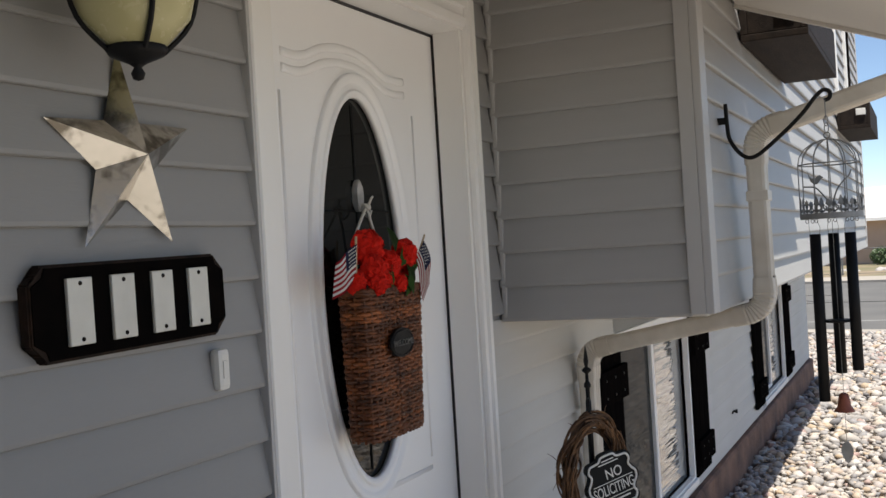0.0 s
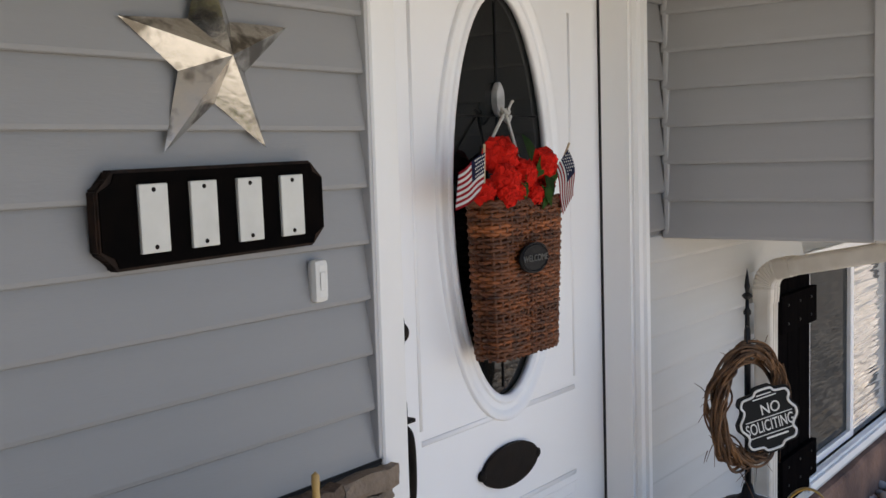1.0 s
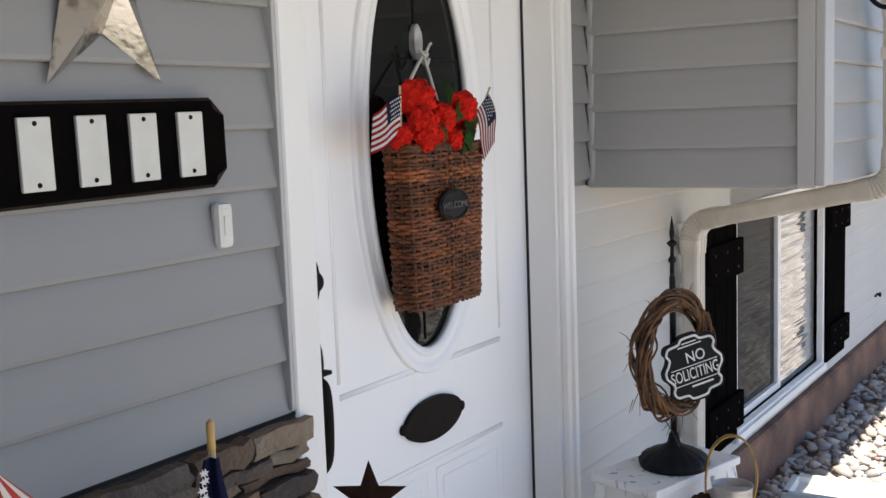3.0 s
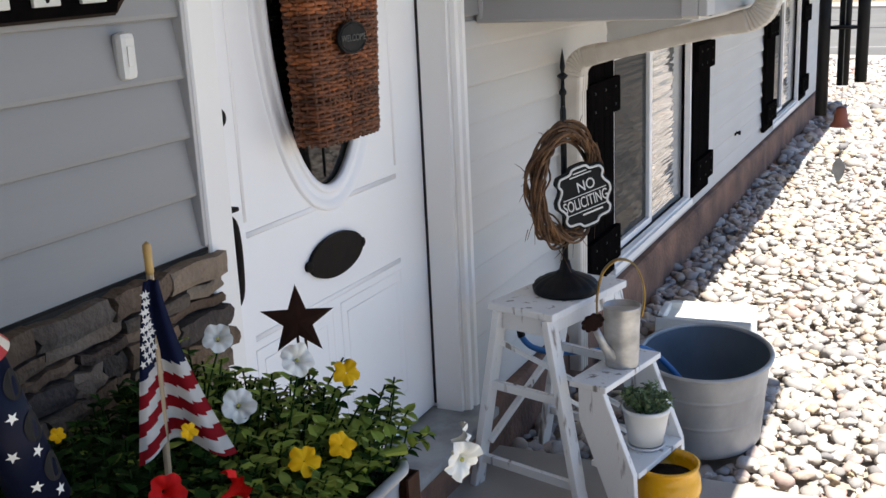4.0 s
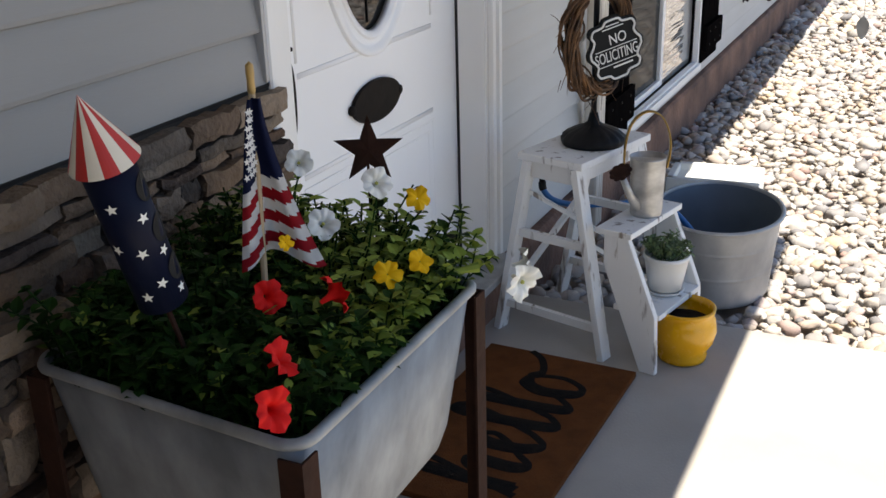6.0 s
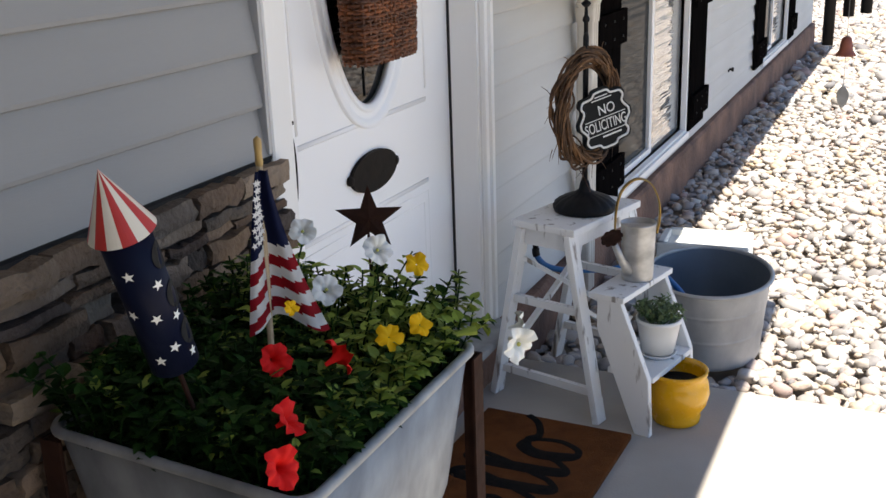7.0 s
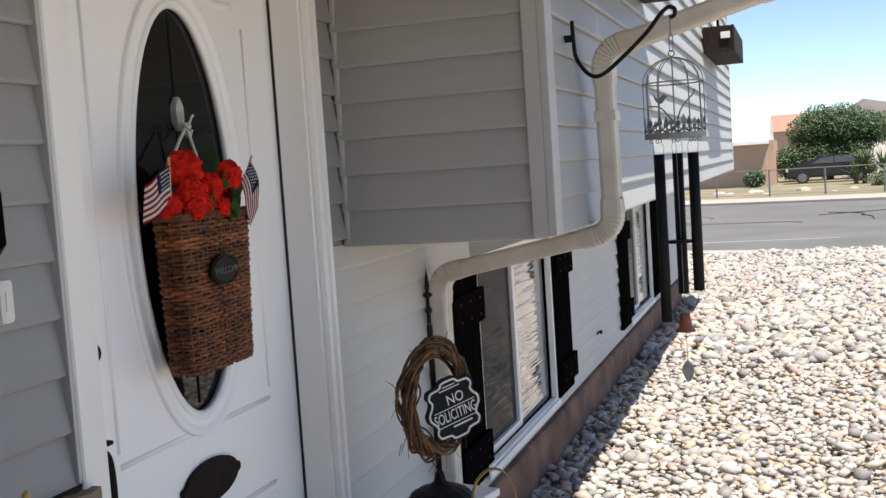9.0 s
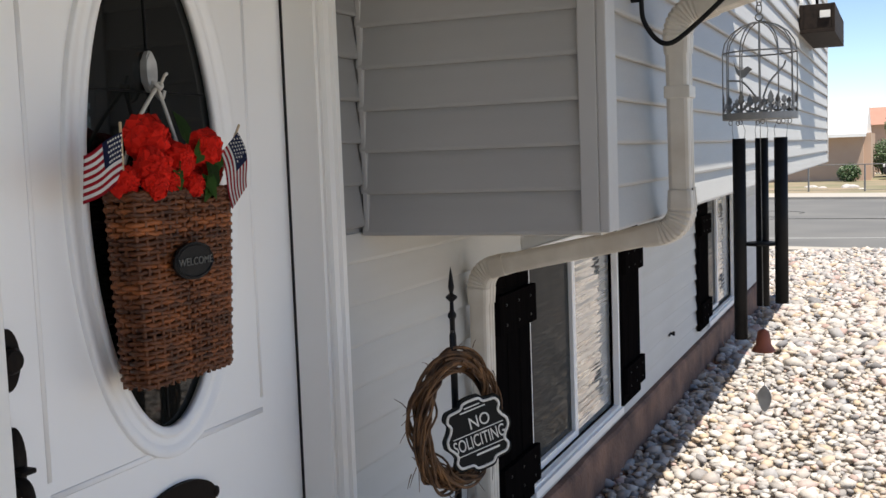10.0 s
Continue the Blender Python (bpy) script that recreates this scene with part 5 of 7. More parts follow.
# angle of the tube's side that the camera sees
view_a = math.atan2(*reversed((rm.inverted() @ CAMERA_SIDE).to_2d()))
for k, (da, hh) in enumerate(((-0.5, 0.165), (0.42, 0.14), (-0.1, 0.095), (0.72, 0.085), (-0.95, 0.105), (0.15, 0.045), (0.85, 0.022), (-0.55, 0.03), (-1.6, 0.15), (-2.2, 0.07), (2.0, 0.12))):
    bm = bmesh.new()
    on_tube(bm, star_outline(0.0082, 0.42, 90 + 9 * k), view_a + da, hh)
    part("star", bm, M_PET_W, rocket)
# flat black discs on the tube, coloured as the shade inside holes
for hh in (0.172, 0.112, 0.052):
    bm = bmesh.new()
    on_tube(bm, [(x, z) for x, z in ellipse(0, 0, 0.016, 0.019, 20)], view_a + 1.05, hh, 0.0014)
    part("cut_hole", bm, M_VOID, rocket, "round black patch for the shade in a hole")
part("stake", tube(bmesh.new(), [base_p, base_p - ax * 0.10], 0.004, 6), M_RUST, rocket)

flag = thing("garden_flag", "draped national flag on a gilt-topped wooden pole", "flag", at=(0.050, 0.054, 0.0))
part("pole", tube(bmesh.new(), [(-1.815, -0.44, 0.74), (-1.8, -0.44, 1.12)], 0.0048, 8), M_STICK, flag)
bm = bmesh.new()
lathe(bm, [(0.0045, 0), (0.0058, 0.006), (0.0052, 0.02), (0.0060, 0.03), (0.0055, 0.04), (0.0, 0.045)], 12, pose(-1.8, -0.44, 1.114))
part("finial", bm, M_GOLD, flag, "gilt finial", True)
bm = bmesh.new()
nu, nv = 36, 52
ridge = Vector((0.79, -0.61, 0))       # across the view of the drape
outw = Vector((-0.61, -0.79, 0))


def drape(u, v):
    wl = 0.012 + 0.030 * v ** 0.8
    wr = 0.008 + 0.085 * v ** 1.4
    s = -wl + (wl + wr) * u
    fold = 0.012 * math.sin(u * 9.5 + 0.6) * (0.35 + v) + 0.010 * math.sin(u * 4.2 + 2.0) * v
    z = 1.112 - 0.235 * v - 0.035 * max(0, u - 0.55) * v + 0.012 * math.sin(u * 5) * v
    return Vector((-1.806 - 0.008 * v, -0.447, z)) + ridge * s + outw * (0.006 + fold)


g = [[bm.verts.new(drape(i / nu, j / nv)) for i in range(nu + 1)] for j in range(nv + 1)]
for j in range(nv):
    for i in range(nu):
        f = bm.faces.new((g[j][i], g[j][i + 1], g[j + 1][i + 1], g[j + 1][i]))
        u, v = (i + .5) / nu, (j + .5) / nv
        band = int((v - 0.50 + 0.12 * (u - 0.4)) / 0.075)
        f.material_index = 2 if v < 0.50 - 0.12 * (u - 0.4) else (1 - band % 2)
me = bpy.data.meshes.new("cloth")
bmesh.ops.solidify(bm, geom=list(bm.faces), thickness=0.0007)
bm.to_mesh(me)
bm.free()
part("cloth", me, [M_FLAG_R, M_FLAG_W, M_FLAG_B], flag, "", True)
bm = bmesh.new()
for j in range(9):
    for i in range(2 + (j > 3)):
        u, v = 0.06 + 0.13 * i + 0.06 * (j % 2), 0.07 + 0.047 * j
        c = drape(u, v) + outw * 0.0035
        bm.faces.new([bm.verts.new(c + ridge * x * 0.8 + Vector((0, 0, z))) for x, z in star_outline(0.0062, 0.42, 90 + 12 * j)])
part("star_pattern", bm, M_FLAG_W, flag)["kind"] = "stuff"

rust = thing("rusty_star_stake", "flat rusty metal star on a wire stake in the planter", "ornament", at=(0.058, 0.049, 0.0))
bm = bmesh.new()
for k in range(5):
    star_point(bm, 0.062, 0.003, k)
bm.transform(pose(-1.46, -0.412, 0.937, 0, 0, -62))
part("star", bm, M_RUST, rust)
part("stake", tube(bmesh.new(), [(-1.458, -0.408, 0.93), (-1.46, -0.41, 0.72)], 0.0025, 6), M_RUST, rust)
part("stake", tube(bmesh.new(), [(-1.453, -0.420, 0.93), (-1.455, -0.42, 0.72)], 0.0025, 6), M_RUST, rust)

# ---- door mat ----
mat_t = thing("door_mat", "brown coir door mat with a black script greeting", "mat", at=(-0.705, -0.336, 0.0), turn=-1.5)
bm = nbox(-0.385, 0.385, -0.222, 0.222, 0.001, 0.018, 0.004)
part("coir", bm, M_MAT, mat_t)
hello = [[(-.30, -.10), (-.27, 0.0), (-.235, .115), (-.25, .14), (-.275, .11), (-.275, -.09), (-.262, -.02), (-.225, .035), (-.205, .01), (-.205, -.06), (-.185, -.085), (-.16, -.06)],
         [(-.16, -.06), (-.12, -.02), (-.095, .02), (-.11, .045), (-.135, .02), (-.13, -.05), (-.10, -.085), (-.065, -.05)],
         [(-.065, -.05), (-.02, .05), (0.0, .12), (-.018, .145), (-.035, .11), (-.03, -.03), (-.015, -.085), (.02, -.06)],
         [(.02, -.06), (.065, .05), (.085, .12), (.067, .145), (.05, .11), (.055, -.03), (.07, -.085), (.11, -.05)],
         [(.11, -.05), (.15, .03), (.185, .045), (.155, .05), (.125, .0), (.14, -.07), (.175, -.08), (.205, -.03), (.195, .03), (.185, .045), (.22, .03), (.28, .055), (.31, .09)]]
for s in hello:
    pts = smooth_path([(x * 1.12 + 0.035, y * 1.22 - 0.02, 0.0185) for x, y in s], 6)
    bm = bmesh.new()
    wd = []
    for i, p in enumerate(pts):
        d = (pts[min(i + 1, len(pts) - 1)] - pts[max(i - 1, 0)]).normalized()
        wd.append(0.011 + 0.014 * max(0, -d.y))
    tube(bm, pts, wd, 8)
    for v in bm.verts:
        v.co.z = 0.0180 + (v.co.z - 0.0185) * 0.12
    part("letter_stroke", bm, M_MATINK, mat_t)

# ---- ladder stool ----
stool = thing("ladder_stool", "distressed white wooden ladder stool with splayed legs", "stool", at=(-0.046, -0.315, 0), turn=-14.5)
part("top_board", nbox(-0.190, 0.190, -0.108, 0.108, 0.558, 0.580, 0.004), M_WHITEWOOD, stool)
for sx in (-1, 1):
    for sy in (-1, 1):
        bm = bmesh.new()
        beam(bm, (sx * 0.170, sy * 0.186, 0.0), (sx * 0.168, sy * 0.080, 0.5575), 0.045, 0.022, (0, 1, 0), 0.003)
        part("leg", bm, M_WHITEWOOD, stool)
for sx in (-1, 1):
    part("apron", nbox(sx * 0.160 - 0.010, sx * 0.160 + 0.010, -0.075, 0.075, 0.505, 0.557, 0.003), M_WHITEWOOD, stool)
for sy in (-1, 1):
    part("side_apron", nbox(-0.150, 0.150, sy * 0.083 - 0.009, sy * 0.083 + 0.009, 0.515, 0.557, 0.003), M_WHITEWOOD, stool)
for sx, z, w in ((-1, 0.33, 0.122), (-1, 0.09, 0.167), (1, 0.12, 0.162), (1, 0.34, 0.120)):
    part("rung", beam(bmesh.new(), (sx * 0.169, -w, z), (sx * 0.169, w, z), 0.016, 0.020, (0, 0, 1), 0.002), M_WHITEWOOD, stool)
for a, b in (((-0.158, -0.128, 0.22), (0.10, 0.10, 0.46)), ((-0.158, 0.10, 0.46), (0.12, -0.12, 0.22)), ((-0.16, 0.142, 0.14), (0.15, 0.118, 0.34)), ((-0.16, -0.118, 0.34), (0.15, -0.145, 0.12))):
    part("brace", beam(bmesh.new(), a, b, 0.020, 0.012, (0, 0, 1), 0.002), M_WHITEWOOD, stool)

# ---- step shelf ----
SH = pose(-0.282, -0.526, 0, 0, 0, -12.5)
shelf = thing("step_shelf", "small distressed white wooden two-step plant shelf", "shelf", at=(-0.282, -0.526, 0), turn=-12.5)
side = [(0.085, 0.39), (0.012, 0.39), (-0.080, 0.175), (-0.088, 0.0), (-0.040, 0.0), (0.085, 0.30)]
for u in (0.0, 0.275):
    bm = bmesh.new()
    a = [bm.verts.new((u, v, z)) for v, z in side]
    b = [bm.verts.new((u + 0.020, v, z)) for v, z in side]
    bm.faces.new(a)
    bm.faces.new(b[::-1])
    for k in range(len(side)):
        bm.faces.new((a[k], b[k], b[(k + 1) % len(side)], a[(k + 1) % len(side)]))
    bmesh.ops.bevel(bm, geom=list(bm.edges), offset=0.002, segments=1, affect="EDGES")
    part("side_panel", bm, M_WHITEWOOD, shelf)
part("tread", nbox(-0.008, 0.303, -0.002, 0.108, 0.3905, 0.408, 0.003), M_WHITEWOOD, shelf)
part("tread", nbox(0.021, 0.274, -0.085, 0.06, 0.160, 0.177, 0.003), M_WHITEWOOD, shelf)

can = thing("watering_can", "small galvanized watering can with a brass hoop handle", "watering can")
cc = SH @ Vector((0.165, 0.045, 0.408))
bm = bmesh.new()
lathe(bm, [(0.043, 0.0), (0.045, 0.004), (0.046, 0.02), (0.0475, 0.09), (0.050, 0.165), (0.052, 0.17), (0.049, 0.17), (0.046, 0.09), (0.044, 0.012)], 32, Matrix.Translation(cc), caps=(True, False))
part("body", bm, M_GALV, can, smooth=True)
bm = bmesh.new()
prism(bm, [(0.049 * math.cos(radians(a)), 0.049 * math.sin(radians(a))) for a in range(100, 261, 10)], 0, 0.003, Matrix.Translation(cc + Vector((0, 0, 0.166))) @ pose(0, 0, 0, 90, 0, 12))
part("half_lid", bm, M_GALV, can)
sd = Vector((-0.80, 0.35, 0)).normalized()
part("spout", tube(bmesh.new(), [cc + sd * 0.040 + Vector((0, 0, 0.03)), cc + sd * 0.075 + Vector((0, 0, 0.075)), cc + sd * 0.11 + Vector((0, 0, 0.135))], [0.016, 0.011, 0.009], 14), M_GALV, can, smooth=True)
bm = bmesh.new()
rm2 = Matrix.Translation(cc + sd * 0.118 + Vector((0, 0, 0.150))) @ (sd * 0.55 + Vector((0, 0, 0.85))).to_track_quat("Z", "Y").to_matrix().to_4x4()
for k in range(9):
    a = 2 * math.pi * k / 9
    lathe(bm, [(0.010, -0.002), (0.010, 0.002), (0, 0.003)], 10, rm2 @ Matrix.Translation((0.023 * math.cos(a), 0.023 * math.sin(a), 0)))
lathe(bm, [(0.021, -0.003), (0.021, 0.003), (0.008, 0.006), (0, 0.006)], 16, rm2)
part("flower_rose", bm, M_RUST, can, "rusty flower-shaped rose")
bm = bmesh.new()
hp = [(-0.058, 0.05), (-0.066, 0.12), (-0.066, 0.20), (-0.05, 0.265), (-0.012, 0.297), (0.03, 0.285), (0.055, 0.235), (0.060, 0.18), (0.052, 0.135)]
hd = Vector((0.45, -0.89, 0)).normalized()
hd2 = Vector((0.89, 0.45, 0))
path = smooth_path([cc + hd * x + Vector((0, 0, z)) for x, z in hp], 5)
prev = None
for i, p in enumerate(path):
    t = (path[min(i + 1, len(path) - 1)] - path[max(i - 1, 0)]).normalized()
    n_ = t.cross(hd2).normalized()
    ring = [bm.verts.new(p + hd2 * a + n_ * b) for a, b in ((-0.009, -0.0018), (0.009, -0.0018), (0.009, 0.0018), (-0.009, 0.0018))]
    if prev:
        for k in range(4):
            bm.faces.new((prev[k], prev[(k + 1) % 4], ring[(k + 1) % 4], ring[k]))
    else:
        bm.faces.new(ring)
    prev = ring
bm.faces.new(prev[::-1])
part("handle", bm, M_BRASS, can, "flat brass hoop handle", True)


def leafy_pot_plant(parent, c, r, h, n, size, mat, seed):
    rg = random.Random(seed)
    bm = bmesh.new()
    for k in range(n):
        a, q = rg.random() * 6.283, math.sqrt(rg.random())
        tip = Vector(c) + Vector((math.cos(a) * q * r, math.sin(a) * q * r, h * (1 - 0.5 * q * q) * rg.uniform(0.6, 1.1)))
        sprig(bm, bm, Vector(c) + Vector((math.cos(a) * q * r * .4, math.sin(a) * q * r * .4, 0)), tip, 9, size, rg)
    part("foliage", bm, mat, parent)["kind"] = "stuff"


pot = thing("white_flowerpot", "white glazed flowerpot and saucer with a small green herb", "flowerpot")
pc = SH @ Vector((0.180, -0.020, 0.1775))
bm = bmesh.new()
lathe(bm, [(0.030, 0.010), (0.043, 0.012), (0.052, 0.060), (0.058, 0.098), (0.061, 0.100), (0.061, 0.112), (0.056, 0.112), (0.053, 0.098), (0.045, 0.09), (0.0, 0.09)], 32, Matrix.Translation(pc) @ Matrix.Diagonal((1.08, 1.08, 1.06, 1)))
part("pot", bm, M_WHITEPOT, pot, smooth=True)
bm = bmesh.new()
lathe(bm, [(0.045, 0.0), (0.056, 0.012), (0.053, 0.013), (0.042, 0.004), (0, 0.004)], 32, Matrix.Translation(pc))
part("saucer", bm, M_WHITEPOT, pot, smooth=True)
leafy_pot_plant(pot, pc + Vector((0, 0, 0.10)), 0.075, 0.085, 60, 0.014, M_HERB, 5)

ypot = thing("yellow_flowerpot", "round yellow glazed flowerpot with bare soil", "flowerpot")
yc = SH @ Vector((0.148, -0.100, 0.001))
bm = bmesh.new()
lathe(bm, [(0.055, 0.0), (0.062, 0.004), (0.064, 0.018), (0.060, 0.026), (0.078, 0.055), (0.085, 0.085), (0.081, 0.115), (0.072, 0.132), (0.078, 0.140), (0.080, 0.150), (0.074, 0.152), (0.069, 0.132), (0.072, 0.10)], 40, Matrix.Translation(yc) @ Matrix.Diagonal((1.10, 1.10, 1.08, 1)))
part("pot", bm, M_YELLOWPOT, ypot, smooth=True)
bm = bmesh.new()
lathe(bm, [(0.077, 0.118), (0.045, 0.124), (0.0, 0.120)], 24, Matrix.Translation(yc))
part("soil", bm, M_SOIL, ypot)

# ---- wreath stand on the stool ----
stand = thing("wreath_stand", "black cast-iron stand with a fluted base and spear finial", "stand")
SX, SY, SZ = -0.044, -0.336, 0.581
bm = bmesh.new()
n = 48
prof = [(0.090, 0.0), (0.094, 0.010), (0.090, 0.022), (0.074, 0.036), (0.052, 0.046), (0.032, 0.053), (0.018, 0.064), (0.012, 0.09)]
rings = []
for q, (r, z) in enumerate(prof):
    rings.append([bm.verts.new((SX + (r * (1 + (0.05 if 2 <= q <= 5 else 0) * math.cos(16 * 2 * math.pi * k / n))) * math.cos(2 * math.pi * k / n), SY + (r * (1 + (0.05 if 2 <= q <= 5 else 0) * math.cos(16 * 2 * math.pi * k / n))) * math.sin(2 * math.pi * k / n), SZ + z)) for k in range(n)])
for a, b in zip(rings, rings[1:]):
    for k in range(n):
        bm.faces.new((a[k], a[(k + 1) % n], b[(k + 1) % n], b[k]))
bm.faces.new(rings[0][::-1])
bm.faces.new(rings[-1])
part("base", bm, M_BLACK, stand, "fluted round base", True)
bm = bmesh.new()
lathe(bm, [(0.0085, 0.66), (0.0085, 1.09), (0.0065, 1.10), (0.0065, 1.13), (0.0105, 1.135), (0.0105, 1.142), (0.0055, 1.15), (0.0045, 1.175)], 12, pose(SX, SY, 0))
part("pole", bm, M_BLACK, stand, smooth=True)
bm = bmesh.new()
lathe(bm, [(0.0045, 1.172), (0.014, 1.181), (0.014, 1.185), (0.0045, 1.192), (0.0075, 1.208), (0.004, 1.235), (0.0, 1.258)], 10, pose(SX, SY, 0))
part("finial", bm, M_BLACK, stand, "spear-shaped finial")
part("arm", tube(bmesh.new(), smooth_path([(SX, SY, 1.10), (SX - 0.03, SY - 0.01, 1.10), (SX - 0.045, SY - 0.015, 1.075), (SX - 0.045, SY - 0.015, 1.05)], 4), 0.004, 6), M_BLACK, stand)

WT = -17.0
WM = pose(SX - 0.035, SY - 0.012, 0.892, 0, 0, WT)     # the wreath hangs in its own x-z plane
wreath = thing("grapevine_wreath", "round wreath of twisted dry grapevine", "wreath")
rw = random.Random(3)
bm = bmesh.new()
for k in range(46):
    R, off, ph, turns = 0.128 + rw.uniform(-0.020, 0.020), rw.uniform(-0.014, 0.014), rw.random() * 6.28, rw.choice((2, 3, 3, 4, 5))
    a0, span = rw.random() * 6.28, rw.uniform(3.0, 6.1)
    amp = rw.uniform(0.006, 0.016)
    pts = []
    for i in range(40):
        a = a0 + span * i / 39
        r = R + amp * math.cos(turns * a + ph)
        pts.append(WM @ Vector((0.008 + r * 1.02 * math.cos(a), off + amp * math.sin(turns * a + ph), r * 1.12 * math.sin(a))))
    tube(bm, pts, rw.uniform(0.0022, 0.0045), 5)
part("vine", bm, M_VINE, wreath)["kind"] = "stuff"
bm = bmesh.new()
for k in range(26):
    a = rw.random() * 6.28
    r = 0.15 + rw.uniform(-.01, .02)
    p = Vector((r * math.cos(a), rw.uniform(-.015, .015), r * 1.1 * math.sin(a)))
    d = Vector((math.cos(a + rw.uniform(-1.4, 1.4)), rw.uniform(-.5, .5), math.sin(a + rw.uniform(-1.4, 1.4)))).normalized()
    l = rw.uniform(0.02, 0.065)
    pts = [WM @ (p + d * l * t + Vector((0, 0, -0.3 * l * t * t))) for t in (0, .5, 1)]
    tube(bm, pts, [0.0014, 0.001, 0.0006], 4)
part("twig", bm, M_VINE, wreath)["kind"] = "stuff"

nosol = thing("wreath_sign", "black scalloped sign with white edge line asking for no soliciting", "sign")
SM = WM @ pose(0.033, -0.040, -0.030, 0, -13, -24) @ Matrix.Diagonal((0.85, 1, 0.92, 1))
half = [(0, -.100), (.028, -.098), (.040, -.086), (.060, -.083), (.082, -.080), (.092, -.062), (.084, -.046), (.090, -.030), (.105, -.012), (.107, 0.0)]
q1 = [(x, z) for x, z in half]
outl = q1 + [(x, -z) for x, z in reversed(q1[:-1])] + [(-x, -z) for x, z in q1[1:]] + [(-x, z) for x, z in reversed(q1[1:-1])]
outl = [(p.x, p.z) for p in smooth_path([(x, 0, z) for x, z in outl + outl[:1]], 3)][:-1]
bm = bmesh.new()
prism(bm, outl, -0.006, 0.006, SM)
part("board", bm, M_SLATE, nosol)
bm = bmesh.new()
tube(bm, [SM @ Vector((x * .90, -0.0062, z * .90)) for x, z in outl], 0.0034, 6, closed=True)
part("edge_line", bm, M_LETTER, nosol, "white scalloped edge line")
words("NO", 0.045, nosol, SM @ pose(0.012, -0.0068, 0.030), M_LETTER, squeeze=0.95)
words("SOLICITING", 0.047, nosol, SM @ pose(0.0, -0.0068, -0.018), M_LETTER, squeeze=0.66)
for x0, x1, z, h in ((-0.078, 0.082, 0.0065, 0.0022), (-0.080, 0.080, -0.0425, 0.0022), (-0.020, 0.055, -0.054, 0.005), (-0.04, 0.04, 0.066, 0.003), (-0.025, 0.025, 0.075, 0.003)):
    bm = bmesh.new()
    box(bm, x0, x1, -0.0072, -0.0061, z - h / 2, z + h / 2, m=SM)
    part("print_bar", bm, M_LETTER, nosol)

# ---- oval wash tub on the rocks ----
wt = thing("wash_tub", "oval galvanized wash tub with bluish inside standing on rocks", "tub")
tm = pose(0.590, -0.598, -0.077, 0, 0, 9)
bm = bmesh.new()
lathe(bm, [(0.84, 0.0), (0.86, 0.006), (0.866, 0.02), (0.895, 0.092), (0.898, 0.0995), (0.905, 0.103), (0.907, 0.107), (0.902, 0.111), (0.902, 0.114), (0.932, 0.184), (0.936, 0.1915), (0.943, 0.195), (0.945, 0.199), (0.940, 0.203), (0.941, 0.206), (0.985, 0.280)], 64, tm, 0.272, 0.212, caps=(True, False))
part("shell", bm, M_GALV_TUB, wt, smooth=True)
bm = bmesh.new()
lathe(bm, [(0.975, 0.280), (0.925, 0.20), (0.89, 0.11), (0.85, 0.012), (0.5, 0.010), (0.0, 0.010)], 64, tm, 0.272, 0.212, caps=(False, False))
part("lining", bm, M_ZINC_BLUE, wt, "blue-grey inside", True)
part("rolled_rim", tube(bmesh.new(), [tm @ Vector((0.272 * math.cos(a), 0.212 * math.sin(a), 0.282)) for a in [2 * math.pi * k / 72 for k in range(72)]], 0.008, 8, closed=True), M_GALV_TUB, wt, smooth=True)
hose = thing("garden_hose", "blue garden hose running from the wall tap into the tub", "hose")
pts = smooth_path([(0.265, -0.068, 0.335), (0.265, -0.075, 0.305), (0.268, -0.11, 0.275), (0.285, -0.18, 0.262), (0.34, -0.30, 0.262), (0.44, -0.42, 0.25), (0.50, -0.50, 0.17), (0.50, -0.62, 0.03), (0.58, -0.70, -0.045), (0.68, -0.62, -0.052), (0.62, -0.52, -0.05)], 8)
part("tube", tube(bmesh.new(), pts[6:], 0.010, 10), M_HOSE, hose, smooth=True)
part("coupling", tube(bmesh.new(), pts[:8], 0.013, 10), M_BLACK, hose, "black rubber coupling", True)
tap = thing("wall_tap", "old bronze hose tap on the pale siding", "tap")
bm = bmesh.new()
lathe(bm, [(0.02, 0), (0.02, 0.008), (0.011, 0.012), (0.011, 0.06)], 14, Matrix.Translation((0.265, -0.012, 0.372)) @ pose(0, 0, 0, 90))
tube(bm, smooth_path([(0.265, -0.050, 0.376), (0.265, -0.068, 0.366), (0.265, -0.068, 0.335)], 4), 0.010, 10)
part("body", bm, M_BRONZE, tap, smooth=True)
bm = bmesh.new()
lathe(bm, [(0.018, 0), (0.020, 0.003), (0.018, 0.006), (0.006, 0.006), (0.0, 0.006)], 12, Matrix.Translation((0.265, -0.045, 0.398)))
tube(bm, [(0.265, -0.045, 0.372), (0.265, -0.045, 0.402)], 0.005, 8)
part("wheel", bm, M_RUST, tap, "rusty round handwheel")

bm = bmesh.new()
ot = [(-0.14, 0.0), (0.14, 0.0), (0.125, 0.13), (0.095, 0.13), (0.085, 0.10), (-0.085, 0.10), (-0.095, 0.13), (-0.125, 0.13)]
prism(bm, ot, -0.19, 0.19, pose(1.44, -0.42, -0.072, 0, 0, 4))
box(bm, -0.125, 0.125, 0.16, 0.19, 0.09, 0.13, m=pose(1.44, -0.42, -0.072, 0, 0, 4))
bmesh.ops.bevel(bm, geom=list(bm.edges), offset=0.004, segments=1, affect="EDGES")
tagged(obj("splash_block", bm, None, M_BLOCK), "white concrete splash block lying on the rocks", "splash block")

